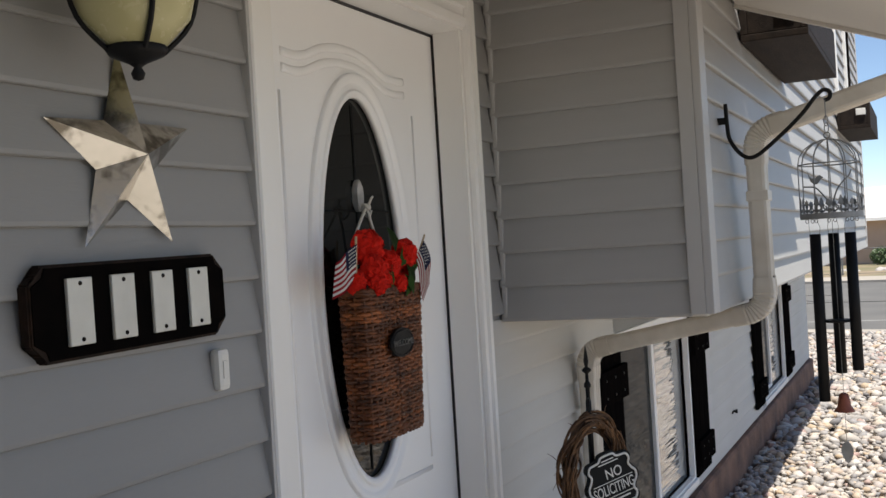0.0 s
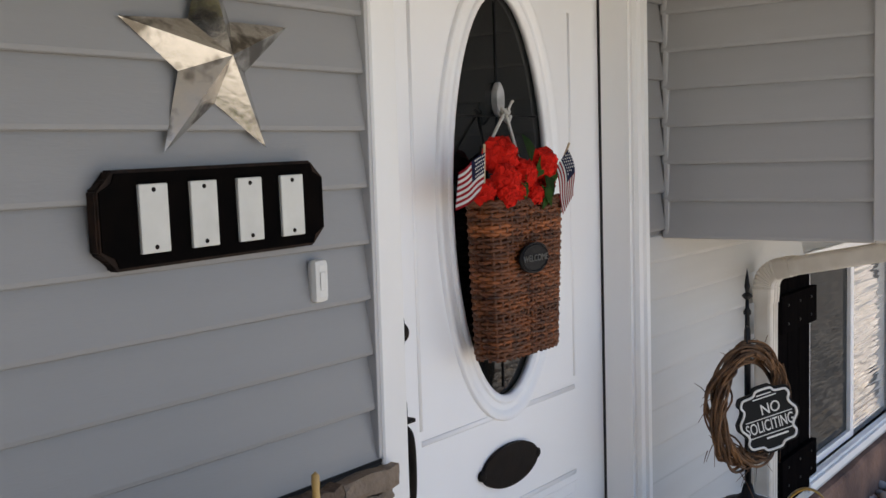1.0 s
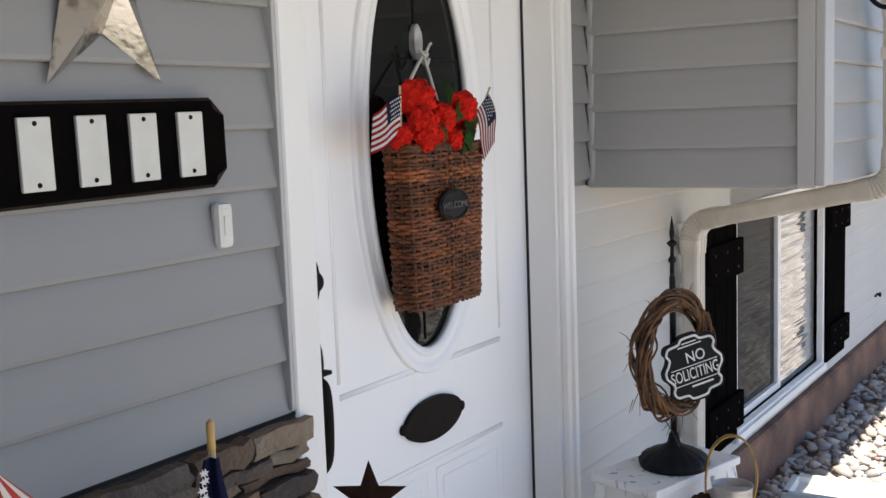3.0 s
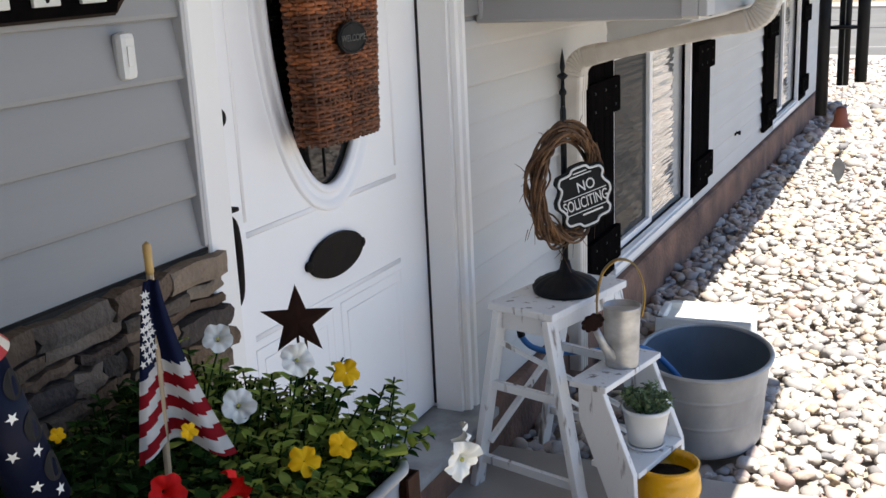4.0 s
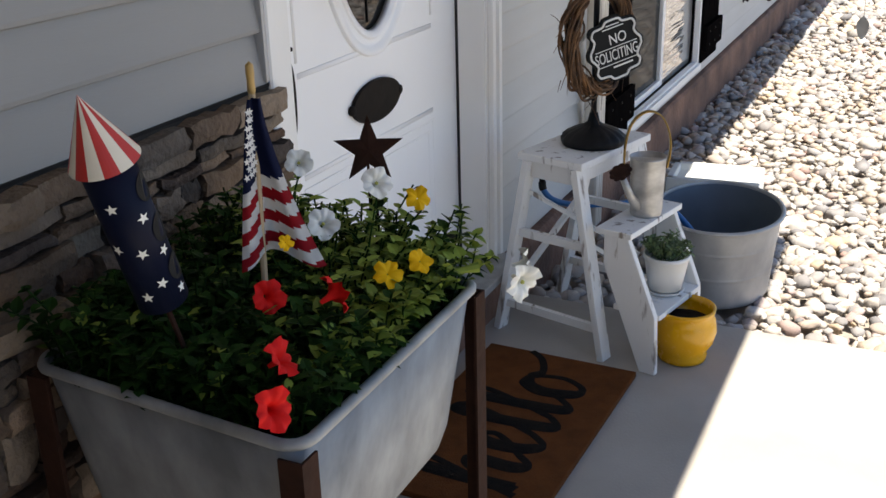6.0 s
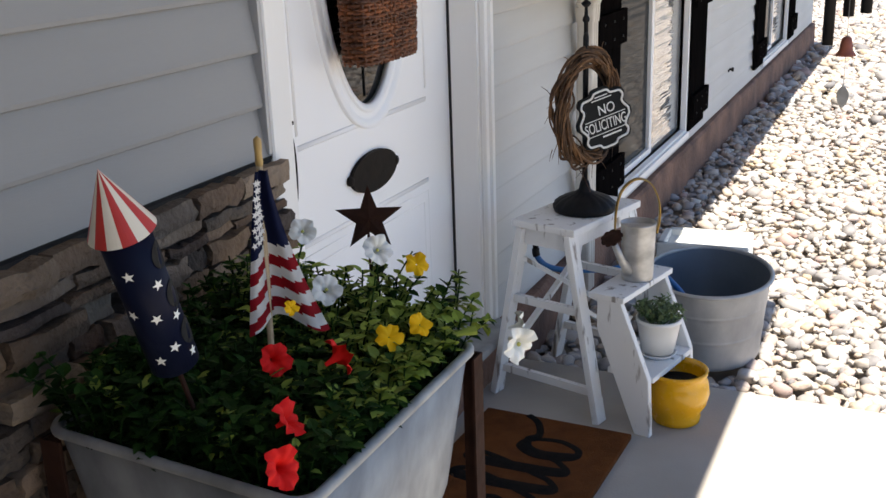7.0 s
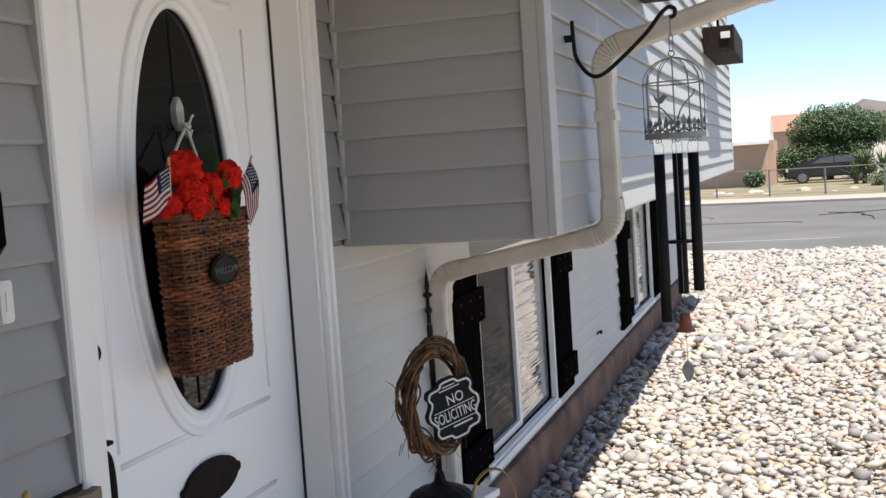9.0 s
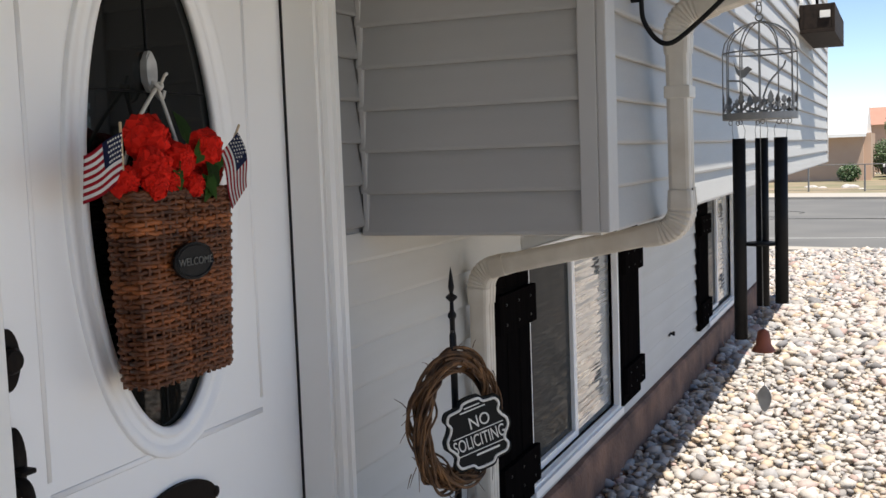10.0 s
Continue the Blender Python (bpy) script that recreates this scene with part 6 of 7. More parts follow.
# ---- hook, bird-cage wind chime ----
hk = thing("wall_hook", "black iron scroll hook screwed to the siding", "hook")
HX = 0.445
HYW = -0.691
pts = smooth_path([(HX, HYW - 0.004, 1.965), (HX, HYW - 0.006, 1.90), (HX, HYW - 0.012, 1.85), (HX, HYW - 0.045, 1.800), (HX, HYW - 0.085, 1.790), (HX, HYW - 0.15, 1.835), (HX, HYW - 0.23, 1.905), (HX, HYW - 0.275, 1.957), (HX, HYW - 0.300, 1.975), (HX, HYW - 0.318, 1.967), (HX, HYW - 0.315, 1.948), (HX, HYW - 0.300, 1.943)], 6)
part("scroll", tube(bmesh.new(), pts, 0.0065, 8), M_BLACK, hk, smooth=True)
part("wall_plate", nbox(HX - 0.005, HX + 0.005, HYW - 0.003, OV_Y - 0.008, 1.900, 1.922, 0.002), M_BLACK, hk)
for zz in (1.905, 1.92):
    bm = bmesh.new()
    lathe(bm, [(0.005, 0), (0.004, 0.004), (0, 0.005)], 8, Matrix.Translation((HX, HYW - 0.0045, zz)) @ pose(0, 0, 0, 90))
    part("screw", bm, M_BLACK, hk)

chime = thing("wind_chime", "bird-cage wind chime of grey wire with black tubes and red bell", "wind chime")
CX, CY = HX, HYW - 0.302
CR, CZ0, CZ1, CT = 0.090, 1.585, 1.748, 1.824
bm = bmesh.new()
for zc in (1.935, 1.905, 1.88, 1.858):
    tube(bm, [(CX + (0.006 * math.cos(a) if int(zc * 1000) % 2 else 0), CY + (0 if int(zc * 1000) % 2 else 0.006 * math.cos(a)), zc + 0.016 * math.sin(a)) for a in [2 * math.pi * k / 14 for k in range(14)]], 0.0016, 5, closed=True)
tube(bm, [(CX, CY + 0.009 * math.cos(a), 1.836 + 0.009 * math.sin(a)) for a in [2 * math.pi * k / 14 for k in range(14)]], 0.002, 6, closed=True)
part("chain", bm, M_CAGE, chime, "thin grey chain")
for k in range(12):
    a = 2 * math.pi * k / 12 + 0.1
    pts = [(CX + CR * math.cos(a), CY + CR * math.sin(a), CZ0), (CX + CR * math.cos(a), CY + CR * math.sin(a), CZ1)]
    for t in (20, 40, 60, 78, 90):
        pts.append((CX + CR * math.cos(radians(t)) * math.cos(a), CY + CR * math.cos(radians(t)) * math.sin(a), CZ1 + (CT - CZ1) * math.sin(radians(t))))
    part("cage_wire", tube(bmesh.new(), pts, 0.0017, 5), M_CAGE, chime)
for z in (CZ0, CZ1, CZ0 + 0.004):
    part("cage_ring", tube(bmesh.new(), [(CX + CR * math.cos(a), CY + CR * math.sin(a), z) for a in [2 * math.pi * k / 48 for k in range(48)]], 0.0022, 6, closed=True), M_CAGE, chime)
# stamped band: a solid foot, open rings and leaf tips
bm = bmesh.new()
lathe(bm, [(CR * 1.012, CZ0 - 0.004), (CR * 1.022, CZ0 - 0.004), (CR * 1.022, CZ0 + 0.013), (CR * 1.012, CZ0 + 0.013)], 48, pose(CX, CY, 0))
part("cage_band", bm, M_CAGE, chime)


def on_band(a0, x, z):
    a = a0 + x / CR
    return (CX + CR * 1.016 * math.cos(a), CY + CR * 1.016 * math.sin(a), CZ0 + z)


for k in range(16):
    a0 = 2 * math.pi * k / 16
    hgt = 0.066 if k % 2 else 0.056
    bm = bmesh.new()
    leaf = [(-0.0035, 0.034), (0.0035, 0.034), (0.0095, 0.040), (0.0065, 0.046), (0.0075, 0.050), (0.003, hgt - 0.006), (0, hgt), (-0.003, hgt - 0.006), (-0.0075, 0.050), (-0.0065, 0.046), (-0.0095, 0.040)]
    bm.faces.new([bm.verts.new(on_band(a0, x, z)) for x, z in leaf])
    stem = [(-0.003, 0.012), (0.003, 0.012), (0.0022, 0.036), (-0.0022, 0.036)]
    bm.faces.new([bm.verts.new(on_band(a0, x, z)) for x, z in stem])
    for side in (-1, 1):
        scroll = [(0.0, 0.014), (0.0095, 0.019), (0.0175, 0.027), (0.0165, 0.036), (0.010, 0.038), (0.0125, 0.031), (0.010, 0.025), (0.0, 0.022)]
        vs = [bm.verts.new(on_band(a0, side * x, z)) for x, z in scroll]
        bm.faces.new(vs if side > 0 else vs[::-1])
    bmesh.ops.solidify(bm, geom=list(bm.faces), thickness=0.0012)
    part("band_leaf", bm, M_CAGE, chime, "pierced leaf-shaped metal ornament")
for branch in ([(0.079, 0.097), (0.060, 0.096), (0.042, 0.092), (0.025, 0.074), (0.008, 0.050)], [(-0.008, 0.050), (-0.018, 0.078), (-0.030, 0.097), (-0.047, 0.115), (-0.057, 0.125), (-0.063, 0.140)]):
    part("wire_twig", tube(bmesh.new(), smooth_path([(CX, CY + y, CZ0 + z) for y, z in branch], 5), 0.0024, 6), M_CAGE, chime)
bm = bmesh.new()
bird = [(0.021, 0.038), (0.017, 0.014), (0.012, 0.0), (0.002, -0.010), (-0.008, -0.008), (-0.014, 0.000), (-0.019, 0.006), (-0.026, 0.011), (-0.020, 0.015), (-0.015, 0.019), (-0.008, 0.016), (-0.002, 0.010), (0.008, 0.010), (0.015, 0.018)]
prism(bm, bird, -0.002, 0.002, pose(CX, CY + 0.043, CZ0 + 0.112, 0, 0, 90))
part("bird_shape", bm, M_CAGE, chime, "flat grey bird silhouette")
for k in range(8):
    a0 = 2 * math.pi * k / 8 + 0.2
    loop = [(CX + CR * 0.8 * math.cos(a0) + 0.005 * math.cos(t), CY + CR * 0.8 * math.sin(a0) + 0.005 * math.cos(t), CZ0 - 0.010 + 0.006 * math.sin(t)) for t in [2 * math.pi * i / 12 for i in range(12)]]
    part("wire_loop", tube(bmesh.new(), loop, 0.0011, 5, closed=True), M_CAGE, chime)
for (dx, dy, zb) in ((-0.02, 0.050, 1.022), (0.045, 0.002, 1.10), (-0.005, -0.050, 1.115) ):
    bm = bmesh.new()
    lathe(bm, [(0.0165, zb), (0.0165, 1.535), (0.0135, 1.535), (0.0135, zb)], 20, pose(CX + dx, CY + dy, 0))
    part("chime_tube", bm, M_BLACK, chime, "black metal tube", True)
    for side in (-1, 1):
        part("cord", tube(bmesh.new(), [(CX + dx, CY + dy + side * 0.013, 1.53), (CX + dx, CY + dy + side * 0.016, 1.555), (CX + dx * 1.1, CY + dy * 1.1 + side * 0.010, CZ0)], 0.0009, 4), M_CAGE, chime)
bm = bmesh.new()
lathe(bm, [(0.038, 1.262), (0.040, 1.266), (0.038, 1.270), (0.0, 1.270)], 24, pose(CX, CY, 0))
part("striker", bm, M_BLACK, chime, "round black striker disc")
part("cord", tube(bmesh.new(), [(CX, CY, CZ0), (CX, CY - 0.004, 0.90)], 0.0011, 4), M_CAGE, chime)
bm = bmesh.new()
lathe(bm, [(0.006, 1.045), (0.014, 1.04), (0.018, 1.02), (0.020, 1.005), (0.028, 0.993), (0.031, 0.988), (0.029, 0.988), (0.018, 1.00), (0.014, 1.03)], 24, pose(CX, CY - 0.003, 0))
part("bell", bm, M_REDBELL, chime, "rusty red bell", True)
bm = bmesh.new()
prism(bm, [(p.x, p.z) for p in smooth_path([(0, 0, 0.035), (0.018, 0, 0.012), (0.016, 0, -0.014), (0, 0, -0.036), (-0.016, 0, -0.014), (-0.018, 0, 0.012), (0, 0, 0.035)], 4)][:-1], -0.001, 0.001, pose(CX, CY - 0.004, 0.865, 0, 0, 70))
part("wind_catcher", bm, M_GALV, chime, "grey leaf-shaped wind catcher")

# ---- across the street ----
G55 = ground_z(55) + 0.07
far = thing("far_house", "tan stucco house with a pale roof across the street", "house", at=(0.0, -0.65, -0.15))
bm = bmesh.new()
box(bm, 55, 66, 0.9, 16, G55 - 0.3, 2.0)
box(bm, 55.6, 66, 0.55, 0.9, G55 - 0.3, 2.05)
part("wall", bm, M_STUCCO, far)
bm = bmesh.new()
a = [bm.verts.new(v) for v in ((54.4, 0.75, 2.0), (60.5, 0.75, 3.75), (66.6, 0.75, 2.0))]
b = [bm.verts.new(v) for v in ((54.4, 16.5, 2.0), (60.5, 16.5, 3.75), (66.6, 16.5, 2.0))]
bm.faces.new(a)
bm.faces.new(b[::-1])
for k in range(3):
    bm.faces.new((a[k], b[k], b[(k + 1) % 3], a[(k + 1) % 3]))
part("roof", bm, M_WHITEROOF, far)
part("fascia", nbox(54.36, 54.4, 0.75, 16.5, 1.86, 2.02), M_TRIM, far)
part("window", nbox(54.98, 55.02, 5.0, 6.6, 0.6, 1.6), M_CARGLASS, far)
far2 = thing("tile_roof_house", "pale house with a terracotta roof behind the tree", "house", at=(0.0, -0.80, -0.15))
part("wall", nbox(76, 84, -2.4, 3.2, -0.6, 2.7), M_STUCCO, far2)
bm = bmesh.new()
a = [bm.verts.new(v) for v in ((75.4, -2.8, 2.7), (80, -2.8, 4.0), (84.6, -2.8, 2.7))]
b = [bm.verts.new(v) for v in ((75.4, 3.6, 2.7), (80, 3.6, 4.0), (84.6, 3.6, 2.7))]
bm.faces.new(a)
bm.faces.new(b[::-1])
for k in range(3):
    bm.faces.new((a[k], b[k], b[(k + 1) % 3], a[(k + 1) % 3]))
part("roof", bm, M_TILEROOF, far2)


def leaf_cloud(bm, blobs, count, size, seed, spiky=False):
    """Many small leaf faces over the shells of several blobs."""
    rg = random.Random(seed)
    vol = [b[3] * b[4] * b[5] for b in blobs]
    for k in range(count):
        cx, cy, cz, rx, ry, rz = rg.choices(blobs, vol)[0]
        d = Vector((rg.gauss(0, 1), rg.gauss(0, 1), rg.gauss(0, 1))).normalized()
        q = rg.uniform(0.55, 1.08)
        p = Vector((cx + d.x * rx * q, cy + d.y * ry * q, cz + d.z * rz * q))
        s = Vector((rg.gauss(0, 1), rg.gauss(0, 1), rg.gauss(0, 1))).normalized()
        t = s.orthogonal().normalized()
        l, w = size * rg.uniform(0.6, 1.3), size * rg.uniform(0.3, 0.6)
        bm.faces.new([bm.verts.new(p + v) for v in (s * l, t * w, -s * l, -t * w)])


def tree(label, x, y, z0, blobs, count, size, seed, trunk_h, name="tree", mat=None):
    tr = thing(name, label, name)
    bm = bmesh.new()
    tube(bm, [(x, y, z0 - 0.1), (x + 0.05, y, z0 + trunk_h * .5), (x, y + .05, z0 + trunk_h)], [0.22, 0.17, 0.12], 10)
    rg = random.Random(seed)
    for k in range(6):
        b = blobs[k % len(blobs)]
        tube(bm, smooth_path([(x, y, z0 + trunk_h * .8), ((x + b[0]) / 2, (y + b[1]) / 2, (z0 + trunk_h + b[2]) / 2 + .2), (b[0] + rg.uniform(-.3, .3), b[1] + rg.uniform(-.3, .3), b[2])], 4), 0.06, 6)
    part("trunk", bm, M_BARK, tr)
    bm = bmesh.new()
    leaf_cloud(bm, blobs, count, size, seed)
    part("crown", bm, mat or M_FARLEAF, tr)["kind"] = "stuff"
    return tr


tree("broad dark green shade tree behind the parked car", 62, -3.0, G55, [(62, -1.60, 2.28, 1.2, 0.9, 0.9), (62, -2.50, 2.58, 1.5, 1.3, 1.15), (61.5, -3.80, 2.56, 1.4, 1.3, 1.15), (62, -5.00, 2.28, 1.3, 1.0, 0.95), (62, -3.30, 2.23, 1.3, 1.7, 0.7), (61.6, -4.60, 2.18, 1.0, 1.2, 0.6), (62, -2.20, 1.68, 1.2, 1.3, 0.8), (62, -4.20, 1.58, 1.2, 1.5, 0.8), (62, -6.00, 2.18, 1.2, 1.1, 0.9), (62.3, -7.30, 2.08, 1.2, 1.2, 0.85)], 26000, 0.075, 21, 1.5)
tree("green tree farther along the street", 66, -8.5, G55, [(66, -7.8, 2.3, 1.6, 1.7, 1.3), (66, -9.8, 2.6, 1.8, 1.8, 1.6)], 7000, 0.09, 22, 1.2)


def bush(label, blobs, count, size, seed, mat, name="bush"):
    bm = bmesh.new()
    leaf_cloud(bm, blobs, count, size, seed)
    x, y, z = blobs[0][0], blobs[0][1], ground_z(blobs[0][0])
    for k in range(5):
        tube(bm, [(x, y, z), (x + 0.1 * (k - 2), y + 0.15 * (k - 2), blobs[0][2])], 0.02, 5)
    tagged(obj(name, bm, None, mat), label, name)


bush("clipped green hedge beside the tan house", [(61, -1.4, 0.55, 0.8, 1.0, 1.0), (61, -2.7, 0.6, 0.8, 1.1, 1.0), (61, -0.75, 0.55, 0.8, 0.8, 1.0), (61, -4.2, 0.6, 0.8, 1.1, 0.95)], 12000, 0.07, 31, M_FARLEAF, "hedge")
bush("small round green shrub by the tan house", [(53.5, 0.86, -0.05, 0.5, 0.55, 0.45)], 1500, 0.06, 32, M_FARLEAF)
ry = random.Random(33)
yucca = thing("yucca", "pale green spiky yucca clump in the far yard", "shrub", at=(51.0, -4.4, ground_z(51.0) + 0.05))
for cx, cy, hh, nb in ((0.0, 0.15, 0.85, 110), (0.1, -0.65, 0.70, 90), (-0.4, 0.55, 0.35, 60)):
    bm = bmesh.new()
    tube(bm, [(cx, cy, -0.1), (cx, cy, hh)], [0.12, 0.09], 8)
    part("trunk", bm, M_BARK, yucca)
    bm = bmesh.new()
    for k in range(nb):
        a, e = ry.random() * 6.283, ry.uniform(-0.25, 1.4)
        leaf_blade(bm, (cx, cy, hh), (math.cos(a) * math.cos(e), math.sin(a) * math.cos(e), math.sin(e)), (0, 0, 1), ry.uniform(0.65, 1.05), 0.075, 0.3, ry.uniform(0.05, 0.35))
    part("leaf_crown", bm, M_PALELEAF, yucca)["kind"] = "stuff"
bush("olive green shrub behind the wire fence", [(47, -4.9, -0.15, 0.6, 0.7, 0.42), (47, -5.8, -0.15, 0.6, 0.7, 0.42)], 2200, 0.07, 34, M_PALELEAF)

car = thing("parked_car", "black parked car across the street", "car", at=(56.5, -2.85, G55), turn=90)
prof = [(-2.2, 0.35), (-2.25, 0.7), (-2.1, 0.95), (-1.75, 1.02), (-1.1, 1.38), (-0.3, 1.46), (0.5, 1.40), (1.1, 1.06), (1.75, 0.92), (2.15, 0.75), (2.22, 0.5), (2.15, 0.32)]
bm = bmesh.new()
prism(bm, prof, -0.86, 0.86)
bmesh.ops.bevel(bm, geom=[e for e in bm.edges if abs(e.verts[0].co.y - e.verts[1].co.y) < 1e-6], offset=0.09, segments=3, affect="EDGES")
part("body", bm, M_CARPAINT, car, smooth=False)
for sy in (-1, 1):
    bm = bmesh.new()
    prism(bm, [(-1.5, 1.05), (-1.02, 1.31), (-0.3, 1.38), (0.42, 1.32), (0.92, 1.04)], sy * 0.862, sy * 0.872)
    part("side_window", bm, M_CARGLASS, car)
    part("door_line", nbox(-0.22, -0.17, min(sy * .873, sy * .868), max(sy * .873, sy * .868), 0.4, 1.38), M_CARPAINT, car)
    for wx in (-1.35, 1.38):
        bm = bmesh.new()
        lathe(bm, [(0.34, -0.1), (0.345, 0), (0.34, 0.1), (0.22, 0.1)], 28, pose(wx, sy * 0.80, 0.34, 90))
        w_ = part("wheel", bm, M_TYRE, car)
        bm = bmesh.new()
        lathe(bm, [(0.225, 0), (0.225, 0.012), (0.06, 0.03), (0.0, 0.03)], 20, pose(wx, sy * 0.895, 0.34, -90 * sy))
        part("rim", bm, M_RIM, w_)
bm = bmesh.new()
box(bm, 2.10, 2.20, -0.8, -0.45, 0.66, 0.80, 0.02)
part("headlight", bm, M_PLASTIC, car)
part("headlight", nbox(2.10, 2.20, 0.45, 0.8, 0.66, 0.80, 0.02), M_PLASTIC, car)

fence = thing("wire_fence", "low chain-link fence along the far pavement", "fence")
FX = 40.5
for k in range(11):
    y = 8 - k * 2.05
    x = FX + 0.27 * y
    part("post", tube(bmesh.new(), [(x, y, ground_z(x)), (x, y, ground_z(x) + 1.10)], 0.035, 8), M_FENCE, fence)
part("top_rail", tube(bmesh.new(), [(FX + 0.27 * 8, 8, ground_z(40) + 1.08), (FX - 0.27 * 12.5, -12.5, ground_z(40) + 1.08)], 0.02, 6), M_FENCE, fence)
part("bottom_wire", tube(bmesh.new(), [(FX + 0.27 * 8, 8, ground_z(40) + 0.12), (FX - 0.27 * 12.5, -12.5, ground_z(40) + 0.12)], 0.008, 5), M_FENCE, fence)
rb = random.Random(77)
for k in range(10):
    bm = bmesh.new()
    x, y, r = 43 + rb.random() * 3, 3 - k * 1.0 + rb.random(), rb.uniform(0.12, 0.3)
    bmesh.ops.create_icosphere(bm, subdivisions=2, radius=r, matrix=Matrix.Translation((x + .27 * y, y, ground_z(45) + 0.05)) @ Matrix.Diagonal((1, 1.3, .7, 1)))
    for v in bm.verts:
        v.co += Vector((noise.noise(v.co * 3), noise.noise(v.co * 3 + Vector((5, 0, 0))), noise.noise(v.co * 3 + Vector((0, 7, 0))))) * r * .4
    tagged(obj("boulder", bm, None, M_ROCK_ONE), "tan boulder in the far dry yard", "rock", group="far boulders")

# ---- ledge stones, one by one ----
rs = random.Random(5)
z, row_no = -0.005, 0
while z < ZL - 0.02:
    h = rs.choice((0.024, 0.034, 0.045, 0.058, 0.072, 0.085))
    left = ZL - 0.012 - z
    if left < 0.06:
        h = left
    elif left - h < 0.045:
        h = left - 0.048
    last = left < 0.06
    x = -1.172
    while x > -3.35:
        l = rs.uniform(0.06, 0.20) if not last else rs.uniform(0.12, 0.24)
        split = (not last) and h > 0.05 and l < 0.16 and rs.random() < 0.5
        for zz, hh in (((z, h * .5), (z + h * .5, h * .5)) if split else ((z, h),)):
            d = rs.uniform(0.012, 0.05) if not last else rs.uniform(0.03, 0.055)
            x0, x1, z0, z1 = x - l + 0.004, x - 0.002, zz + 0.003, zz + hh - 0.003
            bm = bmesh.new()
            nu = 5 if x1 - x0 > 0.12 else 4
            jit = [rs.uniform(-.006, .006) for _ in range(8)]
            g = []
            for b_ in range(4):
                row = []
                for a_ in range(nu + 1):
                    u, v = a_ / nu, b_ / 3
                    px = x0 + (x1 - x0) * u + jit[b_] * (1 if a_ in (0, nu) else 0.4)
                    pz = z0 + (z1 - z0) * v + (jit[4 + a_ % 4] * 0.9 if b_ in (0, 3) else 0)
                    edge = (a_ in (0, nu)) + (b_ in (0, 3))
                    lump = 0.5 + 0.5 * noise.noise((px * 30, pz * 45, row_no * 3.1))
                    py = -0.020 - d * ((1.0, 0.93, 0.82)[edge] + 0.40 * (lump - 0.4))
                    row.append(bm.verts.new((px, py, pz)))
                g.append(row)
            for b_ in range(3):
                for a_ in range(nu):
                    bm.faces.new((g[b_][a_], g[b_][a_ + 1], g[b_ + 1][a_ + 1], g[b_ + 1][a_]))
            rim = g[0] + [r_[-1] for r_ in g[1:]] + g[3][-2::-1] + [r_[0] for r_ in g[2:0:-1]]
            bk = [bm.verts.new((v.co.x, -0.018, v.co.z)) for v in rim]
            for k in range(len(rim)):
                bm.faces.new((rim[k], bk[k], bk[(k + 1) % len(rim)], rim[(k + 1) % len(rim)]))
            obj("stone", bm, ledge, M_LEDGE)
        x -= l
    z += h
    row_no += 1

# ---- river rocks ----
rk = np.random.RandomState(9)


def ico(sub):
    bm = bmesh.new()
    bmesh.ops.create_icosphere(bm, subdivisions=sub, radius=1.0)
    v = np.array([tuple(q.co) for q in bm.verts])
    f = np.array([[w.index for w in q.verts] for q in bm.faces])
    bm.free()
    return v, f


def pebble_shapes(v, n):
    """Deformed pebbles from a sphere's points."""
    out = []
    for k in range(n):
        cut = v.copy()
        for _ in range(12):
            nrm = rk.normal(size=3)
            nrm /= np.linalg.norm(nrm)
            over = np.maximum(cut @ nrm - rk.uniform(0.50, 0.82), 0)
            cut = cut - over[:, None] * nrm * 0.92
        w = cut * 1.12 * (1 + 0.16 * np.array([noise.noise(Vector(p) * 1.3 + Vector((k * 7.1, 0, 0))) for p in v])[:, None] * 1.6)
        w = w * (1 + 0.10 * np.array([noise.noise(Vector(p) * 2.6 + Vector((0, k * 5.3, 2))) for p in v])[:, None] * 1.6)
        w = w * np.array([rk.uniform(.85, 1.3), rk.uniform(.7, 1.0), rk.uniform(.48, .75)])
        out.append(w)
    return out


V2, F2 = ico(2)
V1, F1 = ico(1)
SH2, SH1 = pebble_shapes(V2, 14), pebble_shapes(V1, 14)


def blocked(x, y):
    if x < 0.115 or (y > -0.05 and x < UP_END + 0.08):
        return True
    if ((x - 0.575) / 0.235) ** 2 + ((y + 0.605) / 0.175) ** 2 < 1:
        return True
    return 1.36 < x < 1.6 and -0.57 < y < -0.21


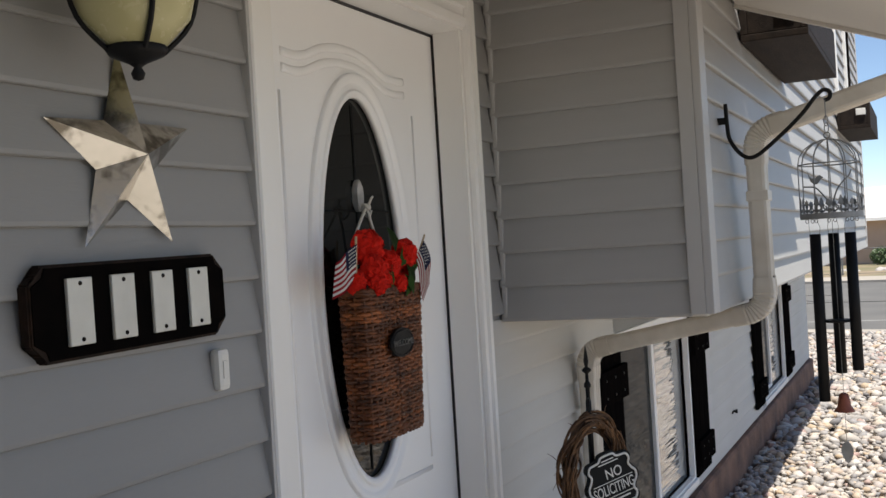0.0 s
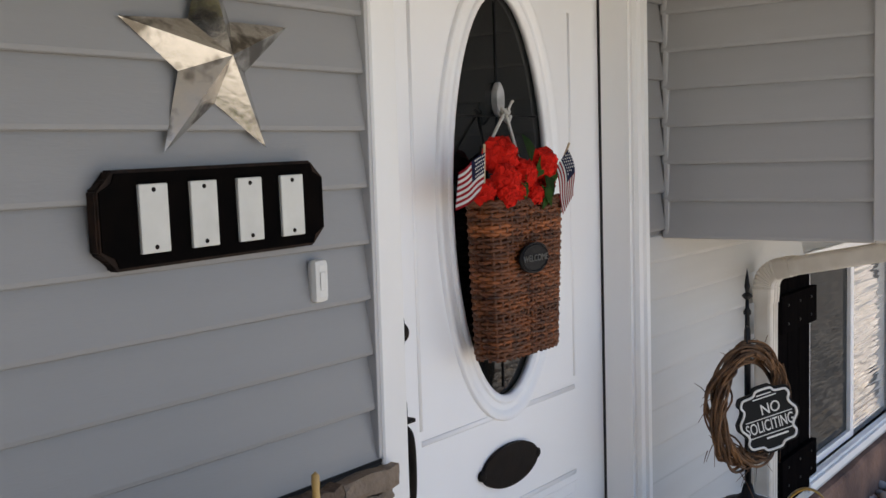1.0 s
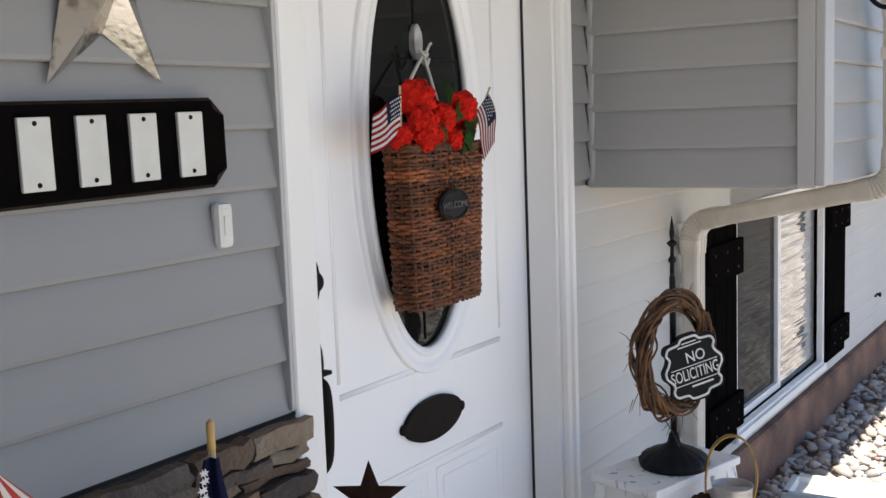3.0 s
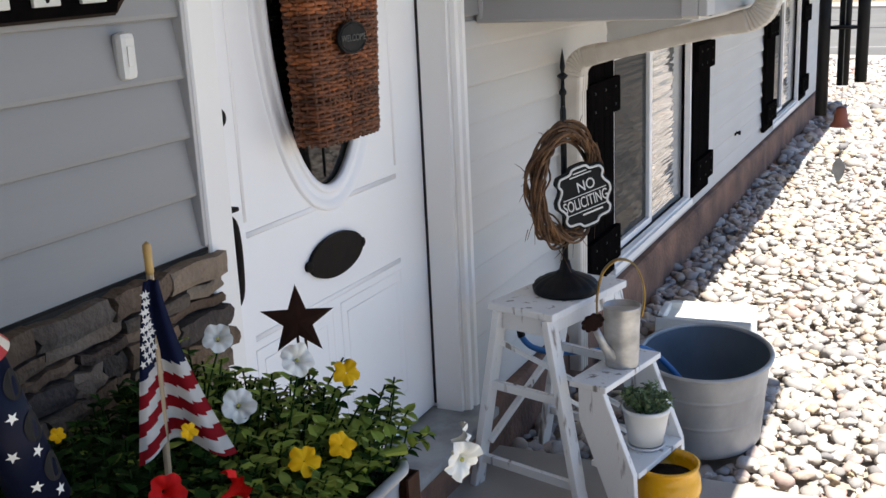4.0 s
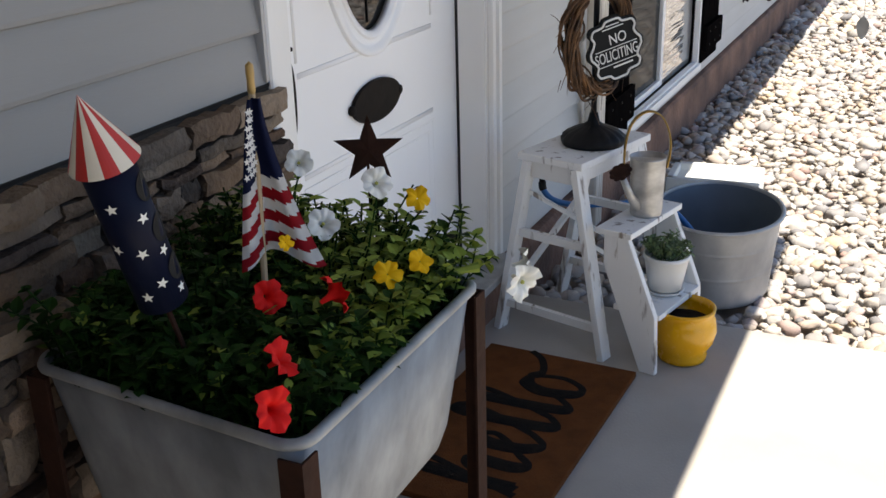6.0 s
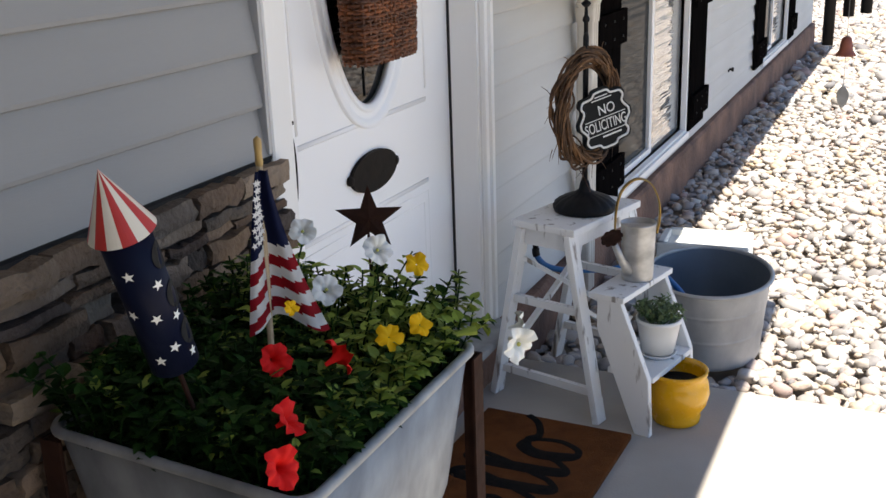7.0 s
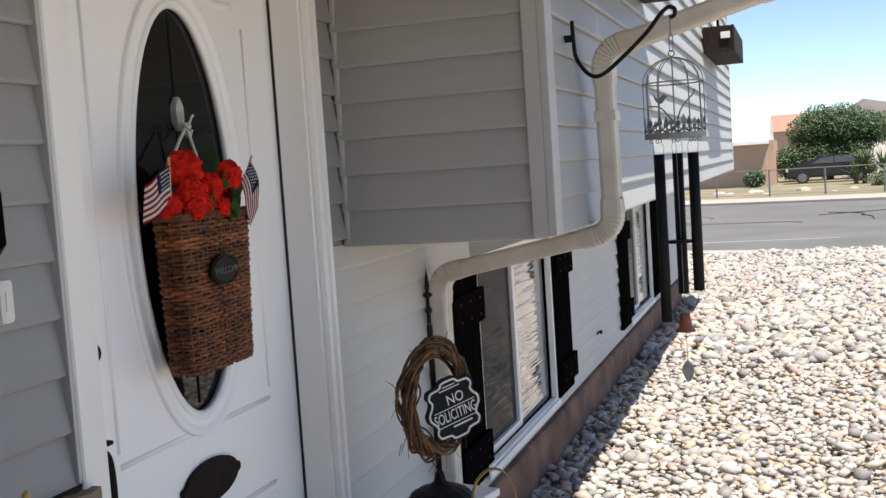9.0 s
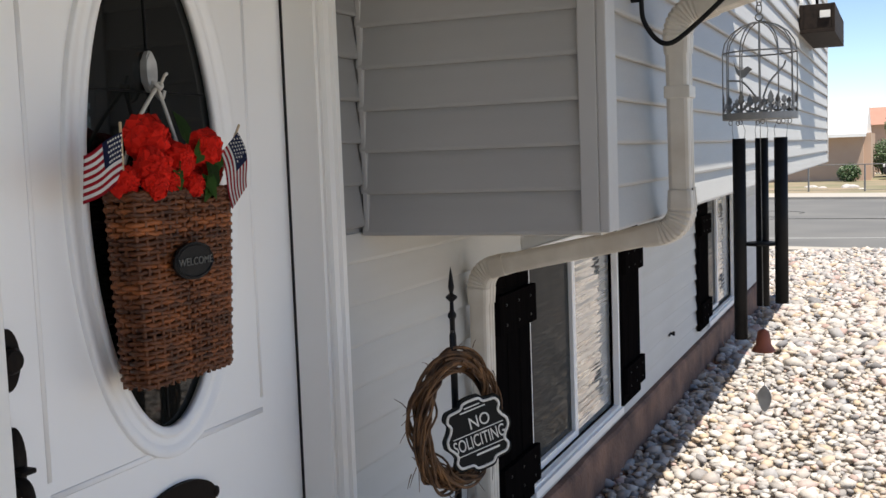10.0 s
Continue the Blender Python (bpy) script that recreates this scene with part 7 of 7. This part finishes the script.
spots = []
for x0, x1, step in ((0.10, 2.6, 0.041), (2.6, 5.5, 0.046), (5.5, 15.4, 0.069)):
    nx = int((x1 - x0) / step)
    for i in range(nx):
        x = x0 + i * step
        y = -0.07 if x < UP_END + 0.08 else 3.0
        while y > -4.6:
            px, py = x + rk.uniform(-.5, .5) * step, y + rk.uniform(-.5, .5) * step
            if px + 0.27 * -py * -1 < 15.1 and not blocked(px, py):
                r = step * 0.66 * rk.choice([0.7, 0.85, 1.0, 1.15, 1.4, 1.8], p=[.26, .22, .20, .16, .11, .05])
                spots.append((px, py, r, 0.030 * max(0.0, 1 - abs(py + 0.1) / 0.35) * (x < UP_END) + rk.uniform(-.012, .012) + 0.018 * noise.noise((px * 1.5, py * 1.5, 0))))
            y -= step
verts, faces, base = [], [], 0
rocks = tagged(new("river_rocks"), "bed of rounded pale grey and tan river rocks", "rocks", kind="stuff")
singles = 0
shared = []
for s in SH2[:10]:
    me = bpy.data.meshes.new("rock")
    me.from_pydata([tuple(p) for p in s], [], [tuple(f) for f in F2])
    me.polygons.foreach_set("use_smooth", [True] * len(F2))
    me.materials.append(M_ROCK_ONE)
    shared.append(me)
for (x, y, r, dz) in spots:
    z = ground_z(x) + 0.004 + r * 0.25 + dz
    if x < 1.35 and -1.35 < y < -0.06 and singles < 300:
        ob = new("rock", shared[singles % 10])
        ob.parent = rocks
        ob.matrix_basis = Matrix.LocRotScale((x, y, z), Euler((rk.uniform(-.35, .35), rk.uniform(-.35, .35), rk.uniform(0, 6.28))), (r, r, r))
        singles += 1
        continue
    near = x < 1.7 and y > -2.2
    s, f = (SH2, F2) if near else (SH1, F1)
    e = np.array(Euler((rk.uniform(-.35, .35), rk.uniform(-.35, .35), rk.uniform(0, 6.28))).to_matrix())
    w = (s[rk.randint(14)] * r) @ e.T + np.array((x, y, z))
    verts.append(w)
    faces.append(f + base)
    base += len(w)
verts, faces = np.concatenate(verts), np.concatenate(faces)
me = bpy.data.meshes.new("rock_bed")
me.vertices.add(len(verts))
me.vertices.foreach_set("co", verts.ravel().astype(np.float32))
me.loops.add(len(faces) * 3)
me.loops.foreach_set("vertex_index", faces.ravel().astype(np.int32))
me.polygons.add(len(faces))
me.polygons.foreach_set("loop_start", np.arange(0, len(faces) * 3, 3, dtype=np.int32))
me.polygons.foreach_set("loop_total", np.full(len(faces), 3, dtype=np.int32))
me.polygons.foreach_set("use_smooth", np.ones(len(faces), dtype=bool))
me.update(calc_edges=True)
me.validate()
bed = obj("rock_bed", me, rocks, M_ROCK)
bed["kind"] = "stuff"
